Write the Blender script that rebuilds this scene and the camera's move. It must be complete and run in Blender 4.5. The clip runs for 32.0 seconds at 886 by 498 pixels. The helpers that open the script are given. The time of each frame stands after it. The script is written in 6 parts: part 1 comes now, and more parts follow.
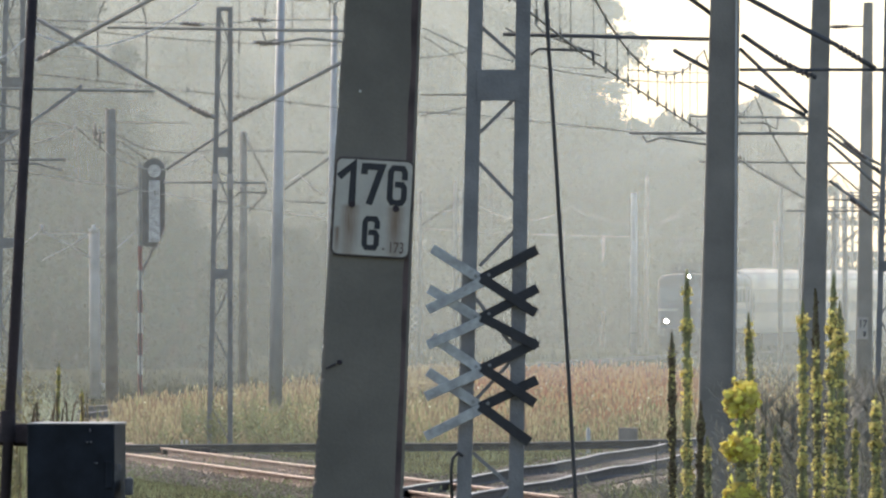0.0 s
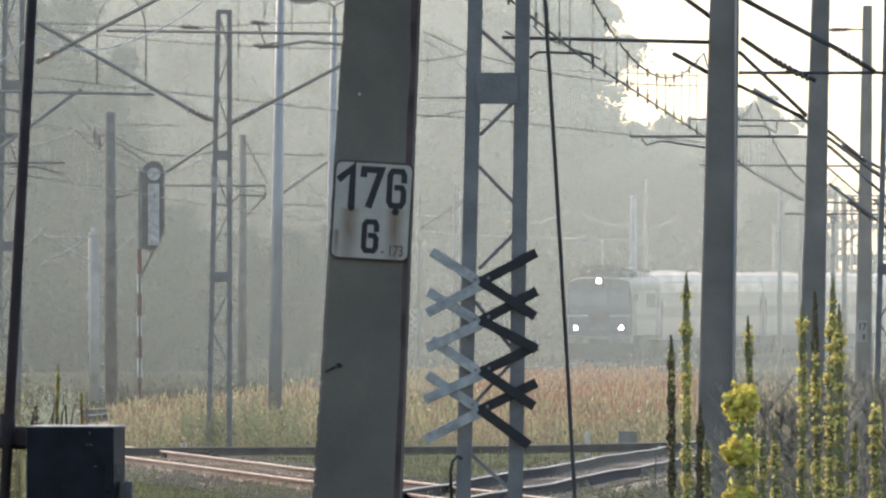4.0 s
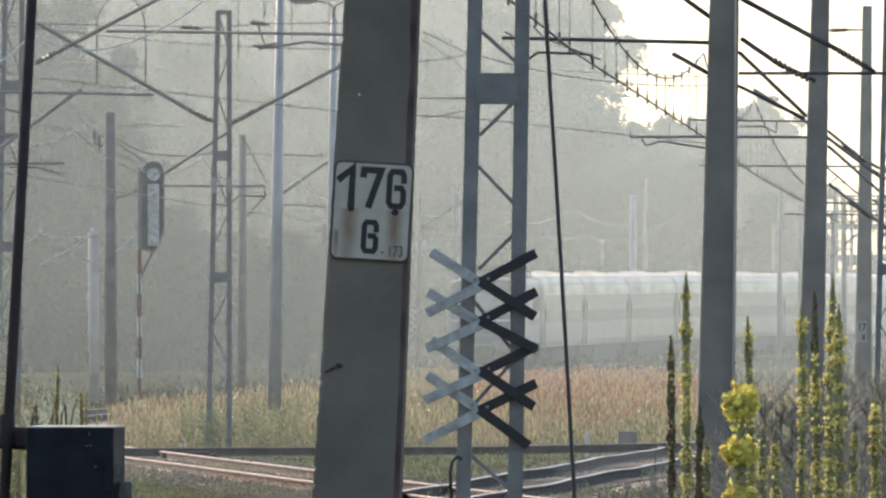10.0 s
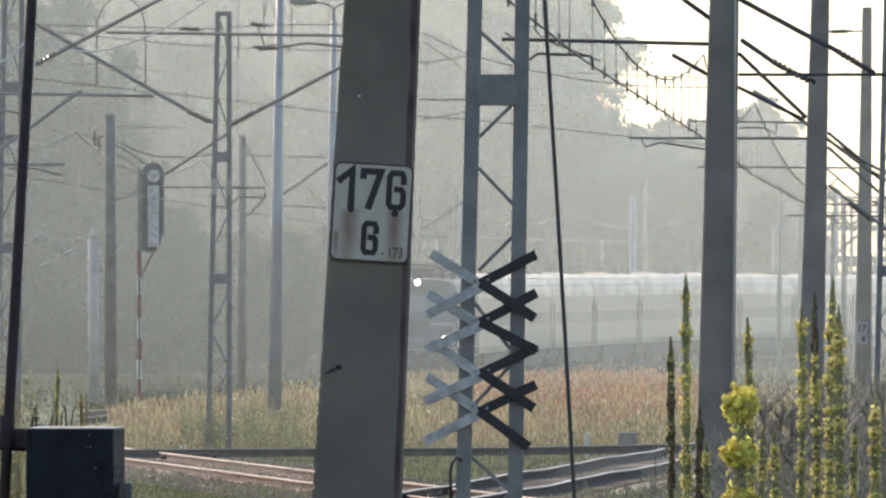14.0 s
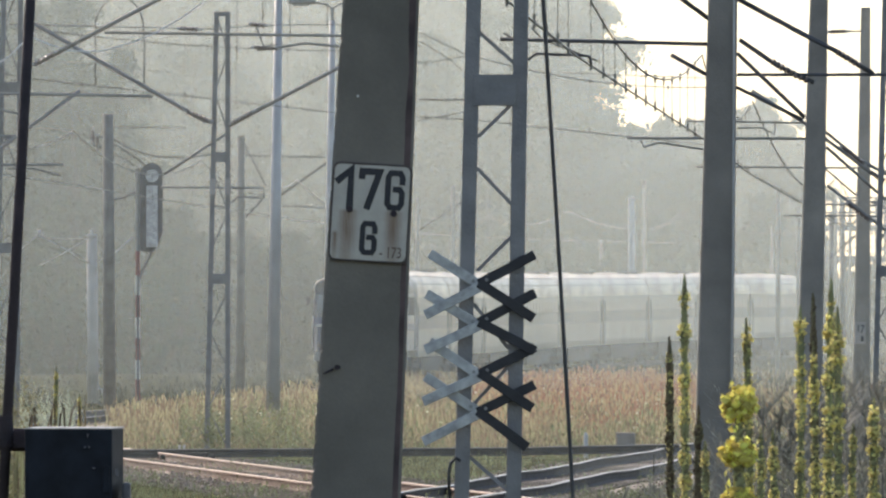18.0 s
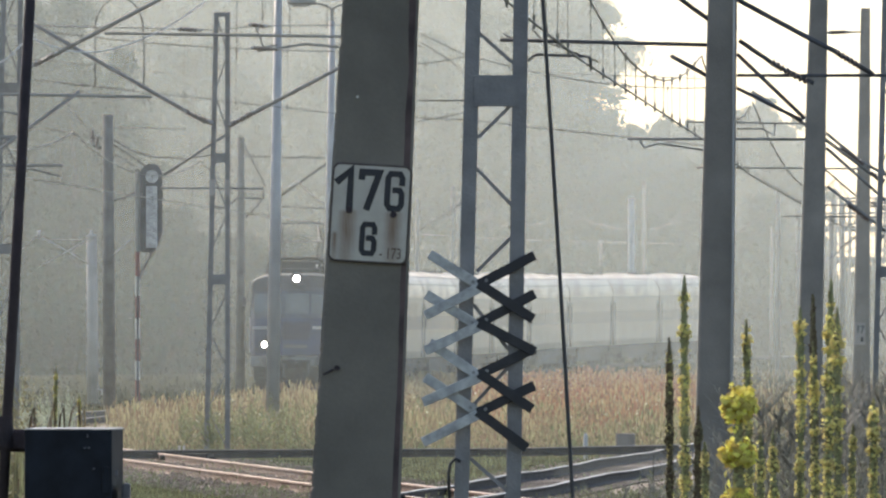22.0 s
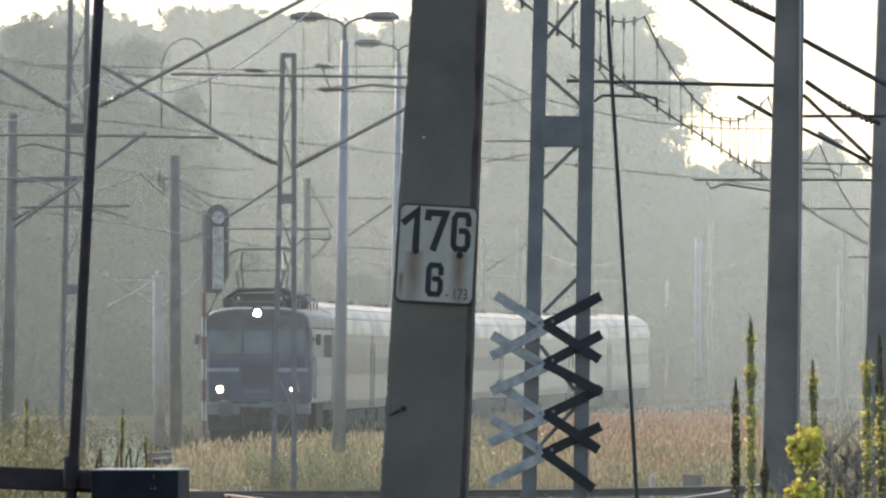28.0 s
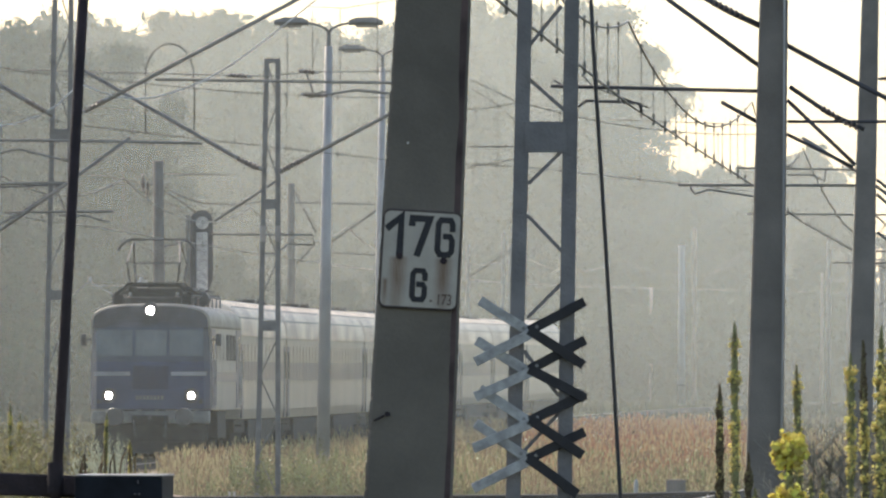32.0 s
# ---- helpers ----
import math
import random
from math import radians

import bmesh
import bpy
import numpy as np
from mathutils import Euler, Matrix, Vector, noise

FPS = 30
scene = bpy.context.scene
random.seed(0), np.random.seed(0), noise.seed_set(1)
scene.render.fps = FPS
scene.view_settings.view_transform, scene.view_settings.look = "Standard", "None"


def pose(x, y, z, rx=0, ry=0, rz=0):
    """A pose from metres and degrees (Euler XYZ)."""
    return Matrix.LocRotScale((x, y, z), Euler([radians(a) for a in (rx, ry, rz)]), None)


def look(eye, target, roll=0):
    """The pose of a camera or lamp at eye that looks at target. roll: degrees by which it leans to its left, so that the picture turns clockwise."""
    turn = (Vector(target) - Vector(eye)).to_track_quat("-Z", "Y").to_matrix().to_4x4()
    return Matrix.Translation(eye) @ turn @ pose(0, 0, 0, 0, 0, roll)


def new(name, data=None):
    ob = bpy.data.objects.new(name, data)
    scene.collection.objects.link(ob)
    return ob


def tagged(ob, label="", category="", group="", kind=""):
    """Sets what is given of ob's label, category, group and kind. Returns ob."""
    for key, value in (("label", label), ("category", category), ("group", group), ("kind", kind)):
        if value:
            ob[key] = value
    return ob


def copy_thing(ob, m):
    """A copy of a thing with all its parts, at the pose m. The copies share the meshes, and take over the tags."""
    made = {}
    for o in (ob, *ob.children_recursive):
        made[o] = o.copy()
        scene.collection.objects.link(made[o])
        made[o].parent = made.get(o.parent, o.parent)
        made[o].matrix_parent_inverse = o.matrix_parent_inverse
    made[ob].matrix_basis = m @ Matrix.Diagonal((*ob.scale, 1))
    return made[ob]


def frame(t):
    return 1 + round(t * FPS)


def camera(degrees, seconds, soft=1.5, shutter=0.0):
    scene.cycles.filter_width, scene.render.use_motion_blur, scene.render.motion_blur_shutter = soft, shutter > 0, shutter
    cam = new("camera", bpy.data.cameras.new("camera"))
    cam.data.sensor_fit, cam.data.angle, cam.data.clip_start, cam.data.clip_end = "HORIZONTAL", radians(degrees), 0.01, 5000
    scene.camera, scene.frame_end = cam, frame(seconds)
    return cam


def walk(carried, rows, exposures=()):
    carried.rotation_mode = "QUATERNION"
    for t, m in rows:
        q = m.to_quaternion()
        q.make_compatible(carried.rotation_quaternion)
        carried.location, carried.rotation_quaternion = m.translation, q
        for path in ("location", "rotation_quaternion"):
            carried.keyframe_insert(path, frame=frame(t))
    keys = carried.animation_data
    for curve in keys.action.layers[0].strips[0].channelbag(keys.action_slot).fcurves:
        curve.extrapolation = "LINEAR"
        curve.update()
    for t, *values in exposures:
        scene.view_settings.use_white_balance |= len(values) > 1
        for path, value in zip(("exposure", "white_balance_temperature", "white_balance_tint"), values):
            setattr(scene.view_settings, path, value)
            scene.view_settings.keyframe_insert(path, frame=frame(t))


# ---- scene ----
# A railway yard in morning mist, seen through a very long lens. The camera stands on a low bank and turns a little.
SECONDS = 32.0
EYE = (0.0, 0.0, 2.68)
cam = camera(3.389, SECONDS, soft=2.3)
AIM = [  # seconds, sideways and height of the point aimed at, 1000 m ahead
    (0, -0.174, 6.340),
    (0.5, -0.174, 6.457),
    (1, -0.174, 6.435),
    (2, -0.174, 6.480),
    (3, -0.163, 6.537),
    (3.5, -0.125, 6.544),
    (5.5, -0.173, 6.544),
    (7, -0.124, 6.544),
    (9, -0.117, 6.544),
    (11, -0.117, 6.601),
    (11.5, -0.109, 6.601),
    (12, -0.065, 6.609),
    (13, -0.065, 6.661),
    (13.5, -0.101, 6.661),
    (14.5, -0.108, 6.661),
    (16.5, -0.069, 6.661),
    (17.5, -0.101, 6.661),
    (18, -0.016, 6.669),
    (19, -0.000, 6.718),
    (21, -0.000, 6.718),
    (23, -0.008, 6.718),
    (25, -0.049, 6.718),
    (25.5, -0.057, 6.718),
    (27.5, -4.521, 8.571),
    (28, -4.434, 9.438),
    (28.5, -4.268, 9.488),
    (29, -4.102, 9.713),
    (29.5, -3.734, 10.117),
    (30, -3.676, 10.008),
    (30.5, -3.582, 10.059),
    (31, -3.503, 9.951),
    (31.5, -3.481, 9.893),
    (32, -3.365, 9.806),
]
walk(cam, [(t, look(EYE, (x, 1000.0, z))) for t, x, z in AIM],
     exposures=[(0, 0.97, 6950, 15), (25.5, 0.94, 6950, 15), (27.5, 0.92, 6900, 14), (32, 0.80, 7150, 15)])

# ---- light ----
SUN_DIR = Vector((-0.40, 0.72, 0.55)).normalized()
world = bpy.data.worlds.new("sky")
scene.world = world
world.use_nodes = True
wn = world.node_tree.nodes
sky = wn.new("ShaderNodeTexSky")
sky.sky_type, sky.sun_disc = "NISHITA", False
sky.sun_elevation = math.asin(SUN_DIR.z)
sky.sun_rotation = math.atan2(SUN_DIR.x, SUN_DIR.y)
sky.air_density, sky.dust_density, sky.ozone_density = 1.0, 1.0, 1.6
world.node_tree.links.new(sky.outputs[0], wn["Background"].inputs[0])
wn["Background"].inputs[1].default_value = 0.15
sun_data = bpy.data.lights.new("sun", "SUN")
sun_data.energy, sun_data.angle, sun_data.color = 2.35, radians(1.2), (1.0, 0.90, 0.76)
sun = new("sun", sun_data)
sun.matrix_world = look((-120, 150, 100), Vector((-120, 150, 100)) - SUN_DIR)


# ---- materials ----
def mat(name, col, rough=0.7, metal=0.0, var=0.25, scale=3.0, bump=0.3, fine=30.0, tint=None, spread=0.0, stretch=(1, 1, 1)):
    """A surface with broad stains, fine grain, relief, and some spread from piece to piece."""
    m = bpy.data.materials.new(name)
    m.use_nodes = True
    nt = m.node_tree
    b = nt.nodes["Principled BSDF"]
    b.inputs["Roughness"].default_value, b.inputs["Metallic"].default_value = rough, metal
    tc = nt.nodes.new("ShaderNodeTexCoord")
    mp = nt.nodes.new("ShaderNodeMapping")
    mp.inputs["Scale"].default_value = stretch
    nt.links.new(tc.outputs["Object"], mp.inputs[0])
    n1, n2 = nt.nodes.new("ShaderNodeTexNoise"), nt.nodes.new("ShaderNodeTexNoise")
    n1.inputs["Scale"].default_value, n2.inputs["Scale"].default_value = scale, fine
    n1.inputs["Detail"].default_value, n2.inputs["Detail"].default_value = 4, 3
    for n in (n1, n2):
        nt.links.new(mp.outputs[0], n.inputs["Vector"])
    dark = tuple(c * (1 - var) for c in col)
    light = tint or tuple(min(1, c * (1 + var)) for c in col)
    r1 = nt.nodes.new("ShaderNodeMix")
    r1.data_type = "RGBA"
    r1.inputs[6].default_value, r1.inputs[7].default_value = (*dark, 1), (*light, 1)
    st = nt.nodes.new("ShaderNodeMapRange")
    st.inputs[1].default_value, st.inputs[2].default_value = 0.32, 0.68
    nt.links.new(n1.outputs[0], st.inputs[0])
    nt.links.new(st.outputs[0], r1.inputs[0])
    hs = nt.nodes.new("ShaderNodeHueSaturation")
    v = nt.nodes.new("ShaderNodeMapRange")
    v.inputs[3].default_value, v.inputs[4].default_value = 1 - var * 0.5, 1 + var * 0.5
    nt.links.new(n2.outputs[0], v.inputs[0])
    last = v.outputs[0]
    if spread:
        oi, ge = nt.nodes.new("ShaderNodeObjectInfo"), nt.nodes.new("ShaderNodeNewGeometry")
        ad = nt.nodes.new("ShaderNodeMath")
        nt.links.new(oi.outputs["Random"], ad.inputs[0])
        nt.links.new(ge.outputs["Random Per Island"], ad.inputs[1])
        fr = nt.nodes.new("ShaderNodeMath")
        fr.operation = "FRACT"
        nt.links.new(ad.outputs[0], fr.inputs[0])
        sp = nt.nodes.new("ShaderNodeMapRange")
        sp.inputs[3].default_value, sp.inputs[4].default_value = 1 - spread, 1 + spread
        nt.links.new(fr.outputs[0], sp.inputs[0])
        mu = nt.nodes.new("ShaderNodeMath")
        mu.operation = "MULTIPLY"
        nt.links.new(last, mu.inputs[0])
        nt.links.new(sp.outputs[0], mu.inputs[1])
        last = mu.outputs[0]
        hu = nt.nodes.new("ShaderNodeMapRange")
        hu.inputs[3].default_value, hu.inputs[4].default_value = 0.5 - spread * 0.08, 0.5 + spread * 0.08
        nt.links.new(fr.outputs[0], hu.inputs[0])
        nt.links.new(hu.outputs[0], hs.inputs["Hue"])
    nt.links.new(last, hs.inputs["Value"])
    nt.links.new(r1.outputs[2], hs.inputs["Color"])
    nt.links.new(hs.outputs[0], b.inputs["Base Color"])
    if bump:
        bp = nt.nodes.new("ShaderNodeBump")
        bp.inputs["Strength"].default_value, bp.inputs["Distance"].default_value = bump, 0.02
        nt.links.new(n2.outputs[0], bp.inputs["Height"])
        nt.links.new(bp.outputs[0], b.inputs["Normal"])
    return m


def leafy(name, col, glow=0.4, spread=0.35, scale=1.0, tint=None):
    """Leaves, petals and grass: they scatter light and let some of it through."""
    m = mat(name, col, 0.6, 0, 0.3, scale, 0, 20, spread=spread, tint=tint)
    nt = m.node_tree
    b = nt.nodes["Principled BSDF"]
    b.inputs["Specular IOR Level"].default_value = 0.12
    tr = nt.nodes.new("ShaderNodeBsdfTranslucent")
    nt.links.new(b.inputs["Base Color"].links[0].from_socket, tr.inputs["Color"])
    mx = nt.nodes.new("ShaderNodeMixShader")
    mx.inputs[0].default_value = glow
    nt.links.new(b.outputs[0], mx.inputs[1])
    nt.links.new(tr.outputs[0], mx.inputs[2])
    nt.links.new(mx.outputs[0], nt.nodes["Material Output"].inputs[0])
    return m


def lamp_glow(name, col, strength):
    m = bpy.data.materials.new(name)
    m.use_nodes = True
    b = m.node_tree.nodes["Principled BSDF"]
    b.inputs["Base Color"].default_value = b.inputs["Emission Color"].default_value = (*col, 1)
    b.inputs["Emission Strength"].default_value = strength
    return m


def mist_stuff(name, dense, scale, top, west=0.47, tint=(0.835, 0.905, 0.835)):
    """A flat sheet standing in for thin mist: mostly clear, the droplets scatter daylight to both sides; thins out
    upwards.
    """
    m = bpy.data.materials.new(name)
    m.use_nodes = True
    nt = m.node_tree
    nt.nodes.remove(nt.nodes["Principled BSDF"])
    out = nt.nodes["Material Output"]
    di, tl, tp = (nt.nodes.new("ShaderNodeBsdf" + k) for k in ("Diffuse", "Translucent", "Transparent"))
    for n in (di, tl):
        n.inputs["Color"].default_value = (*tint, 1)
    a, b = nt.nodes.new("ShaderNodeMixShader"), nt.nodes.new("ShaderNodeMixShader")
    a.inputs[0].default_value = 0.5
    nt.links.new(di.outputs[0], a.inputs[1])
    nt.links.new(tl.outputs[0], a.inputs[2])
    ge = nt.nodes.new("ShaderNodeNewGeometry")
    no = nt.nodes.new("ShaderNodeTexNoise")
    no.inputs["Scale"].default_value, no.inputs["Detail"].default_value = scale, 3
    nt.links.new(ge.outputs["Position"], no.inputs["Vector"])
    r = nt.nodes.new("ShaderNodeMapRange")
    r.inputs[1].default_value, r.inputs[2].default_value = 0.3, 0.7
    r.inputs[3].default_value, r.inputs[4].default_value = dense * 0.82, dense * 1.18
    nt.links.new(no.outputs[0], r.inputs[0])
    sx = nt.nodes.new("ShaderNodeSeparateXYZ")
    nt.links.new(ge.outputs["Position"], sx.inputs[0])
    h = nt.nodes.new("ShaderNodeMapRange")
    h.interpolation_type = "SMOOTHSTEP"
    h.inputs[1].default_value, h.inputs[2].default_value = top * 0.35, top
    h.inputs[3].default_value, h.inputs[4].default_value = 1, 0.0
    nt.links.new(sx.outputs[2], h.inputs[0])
    # density grows with height and rightward, imitating shade in the low mist
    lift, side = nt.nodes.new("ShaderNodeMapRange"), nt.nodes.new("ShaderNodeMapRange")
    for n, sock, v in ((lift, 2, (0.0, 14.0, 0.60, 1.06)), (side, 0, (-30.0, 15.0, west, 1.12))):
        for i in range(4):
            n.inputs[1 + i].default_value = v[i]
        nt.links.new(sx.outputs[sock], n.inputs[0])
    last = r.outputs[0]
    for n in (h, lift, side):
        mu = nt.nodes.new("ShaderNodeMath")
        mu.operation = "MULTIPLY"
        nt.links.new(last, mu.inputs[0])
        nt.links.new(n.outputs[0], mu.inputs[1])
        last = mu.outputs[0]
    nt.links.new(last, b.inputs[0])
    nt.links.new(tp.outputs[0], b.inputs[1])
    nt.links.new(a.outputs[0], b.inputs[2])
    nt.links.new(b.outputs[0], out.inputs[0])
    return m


# pole concrete, paler from the front pole to the far ones
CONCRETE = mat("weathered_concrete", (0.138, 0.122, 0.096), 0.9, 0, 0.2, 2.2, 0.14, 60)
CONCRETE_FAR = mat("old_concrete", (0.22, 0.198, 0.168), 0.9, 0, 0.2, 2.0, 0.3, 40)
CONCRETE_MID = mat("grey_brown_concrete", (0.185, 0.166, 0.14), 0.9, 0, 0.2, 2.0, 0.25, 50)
PALE_CONCRETE = mat("pale_concrete", (0.38, 0.37, 0.345), 0.85, 0, 0.15, 1.5, 0.2, 30)
BLUE_STEEL = mat("blue_grey_paint", (0.160, 0.156, 0.150), 0.55, 0.1, 0.22, 5, 0.3, 50)
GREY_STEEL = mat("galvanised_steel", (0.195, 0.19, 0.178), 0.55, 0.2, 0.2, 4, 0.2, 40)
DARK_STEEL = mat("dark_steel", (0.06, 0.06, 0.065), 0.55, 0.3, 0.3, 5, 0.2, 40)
RUSTY_DARK = mat("dark_rusty_paint", (0.026, 0.016, 0.017), 0.8, 0.0, 0.4, 8, 0.4, 60)
BLACK_PAINT = mat("black_enamel", (0.02, 0.019, 0.02), 0.7, 0, 0.3, 8, 0.2, 60)
WHITE_ENAMEL = mat("white_enamel", (0.50, 0.475, 0.42), 0.45, 0, 0.1, 12, 0.1, 60)
SLAT_WHITE = mat("weathered_white_slat", (0.34, 0.342, 0.32), 0.7, 0, 0.3, 14, 0.2, 60)
GREY_WHITE = mat("dull_white_paint", (0.42, 0.41, 0.385), 0.7, 0, 0.28, 9, 0.2, 60)
POST_GREY = mat("grey_spun_concrete", (0.33, 0.305, 0.275), 0.85, 0, 0.2, 1.5, 0.2, 30)
LAMP_PAINT = mat("pale_blue_grey_lamp_paint", (0.375, 0.36, 0.34), 0.5, 0.05, 0.15, 1.5, 0.1, 30)
# stripe white muted to imitate haze in front of the locomotive
STRIPE_WHITE = mat("muted_white_stripe", (0.25, 0.26, 0.275), 0.5, 0, 0.25, 2.5, 0.05, 20)
BUFFER_GREY = mat("mid_grey_buffer", (0.085, 0.086, 0.084), 0.6, 0, 0.35, 3.0, 0.1, 20)
FADED_INK = mat("faded_brown_ink", (0.105, 0.07, 0.05), 0.7, 0, 0.3, 40, 0.1, 90)
ARRIS_BROWN = mat("dark_arris_brown", (0.075, 0.05, 0.045), 0.9, 0, 0.4, 6, 0.1, 60)
RIM_BROWN = mat("brown_rusted_rim", (0.06, 0.046, 0.038), 0.8, 0, 0.3, 20, 0.2, 90)
RAIL_RUST = mat("rusty_rail", (0.14, 0.085, 0.058), 0.75, 0.2, 0.3, 3, 0.3, 30)
# rust made paler for the head strip, painting sun on its top
RAIL_ORANGE = mat("sunlit_rust_film", (0.52, 0.37, 0.28), 0.6, 0.2, 0.2, 2, 0.1, 20)
RAIL_SHINE = mat("worn_rail_top", (0.32, 0.295, 0.265), 0.5, 0.7, 0.12, 2, 0.1, 20)
RAIL_DULL = mat("dull_rail_top", (0.22, 0.20, 0.18), 0.65, 0.2, 0.15, 2, 0.1, 20)
RAIL_DARK = mat("dark_rail_side", (0.05, 0.045, 0.04), 0.85, 0.0, 0.3, 3, 0.3, 30)
TIMBER = mat("old_timber", (0.11, 0.09, 0.07), 0.9, 0, 0.35, 6, 0.5, 40, spread=0.25)
POLE_WOOD = mat("tarred_pole", (0.145, 0.135, 0.118), 0.9, 0, 0.25, 3, 0.4, 30)
BALLAST = mat("ballast_stone", (0.285, 0.225, 0.17), 0.95, 0, 0.3, 1.2, 0.5, 30, spread=0.18)
NAVY_BOX = mat("navy_blue_paint", (0.008, 0.0105, 0.015), 0.6, 0, 0.35, 9, 0.04, 60)
NAVY_BOX.node_tree.nodes["Principled BSDF"].inputs["Specular IOR Level"].default_value = 0.15
SUNLIT_LID = mat("sunlit_lid_grey", (0.20, 0.195, 0.175), 0.5, 0.1, 0.3, 9, 0.1, 60)
MAROON = mat("sooty_maroon_paint", (0.042, 0.022, 0.021), 0.8, 0, 0.35, 2.5, 0.1, 20)
DEEP_BLUE = mat("deep_blue_paint", (0.022, 0.028, 0.055), 0.5, 0, 0.2, 1.5, 0.05, 20)
# greyed below the body blue, partly to imitate haze
SURROUND = mat("dull_blue_grey_paint", (0.048, 0.056, 0.074), 0.5, 0, 0.2, 1.5, 0.05, 20)
FOREHEAD = mat("grimy_blue_grey_paint", (0.06, 0.06, 0.07), 0.5, 0, 0.3, 1.5, 0.05, 20)
SKIRT_GREY = mat("grimy_skirt", (0.032, 0.032, 0.031), 0.8, 0, 0.4, 2.5, 0.1, 20)
CABLE = mat("black_cable", (0.02, 0.02, 0.022), 0.5, 0, 0.2, 8, 0.1, 40)
WIRE = mat("oxidised_copper_wire", (0.13, 0.13, 0.115), 0.5, 0.6, 0.2, 4, 0, 30)
PALE_CABLE = mat("pale_cable", (0.6, 0.6, 0.58), 0.5, 0, 0.1, 4, 0, 30)
PORCELAIN = mat("brown_insulator", (0.12, 0.09, 0.075), 0.35, 0, 0.2, 9, 0, 30)
RED_PAINT = mat("faded_red_paint", (0.18, 0.055, 0.048), 0.6, 0, 0.2, 6, 0.1, 40)
LOCO_BLUE = mat("railway_blue_paint", (0.028, 0.043, 0.094), 0.38, 0, 0.2, 1.5, 0.05, 20)
LOCO_CREAM = mat("dusty_grey_paint", (0.34, 0.315, 0.27), 0.5, 0, 0.18, 1.0, 0.05, 20)
LOCO_ROOF = mat("grimy_roof", (0.30, 0.265, 0.21), 0.6, 0, 0.3, 1.5, 0.1, 20)
COACH_SIDE = mat("coach_grey_paint", (0.36, 0.315, 0.25), 0.45, 0, 0.15, 0.6, 0.03, 15)
COACH_BAND = mat("coach_dark_band", (0.09, 0.095, 0.11), 0.4, 0, 0.15, 0.8, 0.02, 15)
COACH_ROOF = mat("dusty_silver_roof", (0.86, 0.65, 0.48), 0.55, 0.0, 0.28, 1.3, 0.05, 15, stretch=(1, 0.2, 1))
# pale colour of the upper panes, imitating reflected sky; frames share it
PANE_AND_FRAME = mat("sky_pane_and_frame", (0.34, 0.30, 0.245), 0.4, 0, 0.15, 1, 0, 10)
DIRTY_WHITE = mat("grimy_pale_paint", (0.155, 0.158, 0.15), 0.6, 0, 0.4, 2.5, 0.1, 20)
# base colour lifted to imitate sky reflected in the windscreen
CAB_GLASS = mat("sky_pale_windscreen", (0.115, 0.13, 0.13), 0.15, 0, 0.15, 1.2, 0, 10)
UNDERFRAME = mat("brake_dust_black", (0.018, 0.018, 0.017), 0.85, 0, 0.3, 2, 0.2, 20)
GLASS = mat("dark_window_glass", (0.05, 0.06, 0.065), 0.12, 0, 0.1, 1, 0, 10)
HEADLIGHT = lamp_glow("lit_headlamp", (1.0, 0.97, 0.92), 60.0)
GROUND = mat("dry_soil_and_moss", (0.085, 0.078, 0.05), 0.95, 0, 0.4, 0.25, 0.6, 6, tint=(0.08, 0.085, 0.045))
GROUND.node_tree.nodes["Principled BSDF"].inputs["Specular IOR Level"].default_value = 0.0
BARK = mat("grey_bark", (0.045, 0.042, 0.034), 0.9, 0, 0.3, 2, 0.5, 12)
TREE_LEAF = leafy("tree_leaf", (0.020, 0.041, 0.017), 0.08, 0.08, 0.2)
TREE_LEAF.node_tree.nodes["Principled BSDF"].inputs["Specular IOR Level"].default_value = 0.05
MEADOW = leafy("dull_meadow_grass", (0.046, 0.050, 0.032), 0.2, 0.2, 0.3)
TUFT = leafy("rank_grass", (0.20, 0.20, 0.105), 0.35, 0.35, 2)
DRY_GRASS = leafy("dry_grass", (0.46, 0.335, 0.22), 0.45, 0.42, 0.35, (0.33, 0.29, 0.17))
UNDERGROWTH = leafy("dull_undergrowth", (0.125, 0.12, 0.065), 0.35, 0.35, 0.5)
GREEN_WEED = leafy("green_weed", (0.20, 0.215, 0.115), 0.45, 0.35, 0.5)
RED_SORREL = leafy("red_sorrel", (0.52, 0.25, 0.165), 0.45, 0.3, 0.3, (0.42, 0.31, 0.18))
MULLEIN_GREEN = leafy("felted_green", (0.25, 0.24, 0.12), 0.25, 0.3, 6)
MULLEIN_BROWN = leafy("withered_pod", (0.13, 0.105, 0.06), 0.15, 0.4, 6)
MULLEIN_YELLOW = leafy("yellow_petal", (0.64, 0.56, 0.215), 0.45, 0.22, 6)
DEEP_YELLOW = leafy("deep_yellow_petal", (0.58, 0.51, 0.13), 0.45, 0.35, 6)
# weed colour paled to imitate haze over the growth beyond the box
PALE_BUSH = leafy("haze_pale_weed", (0.30, 0.335, 0.24), 0.45, 0.12, 0.5)
BANK_WEED = leafy("hazy_bank_weed", (0.20, 0.19, 0.10), 0.45, 0.3, 0.5)
FLEABANE = leafy("grey_seed_weed", (0.185, 0.185, 0.155), 0.35, 0.3, 5)

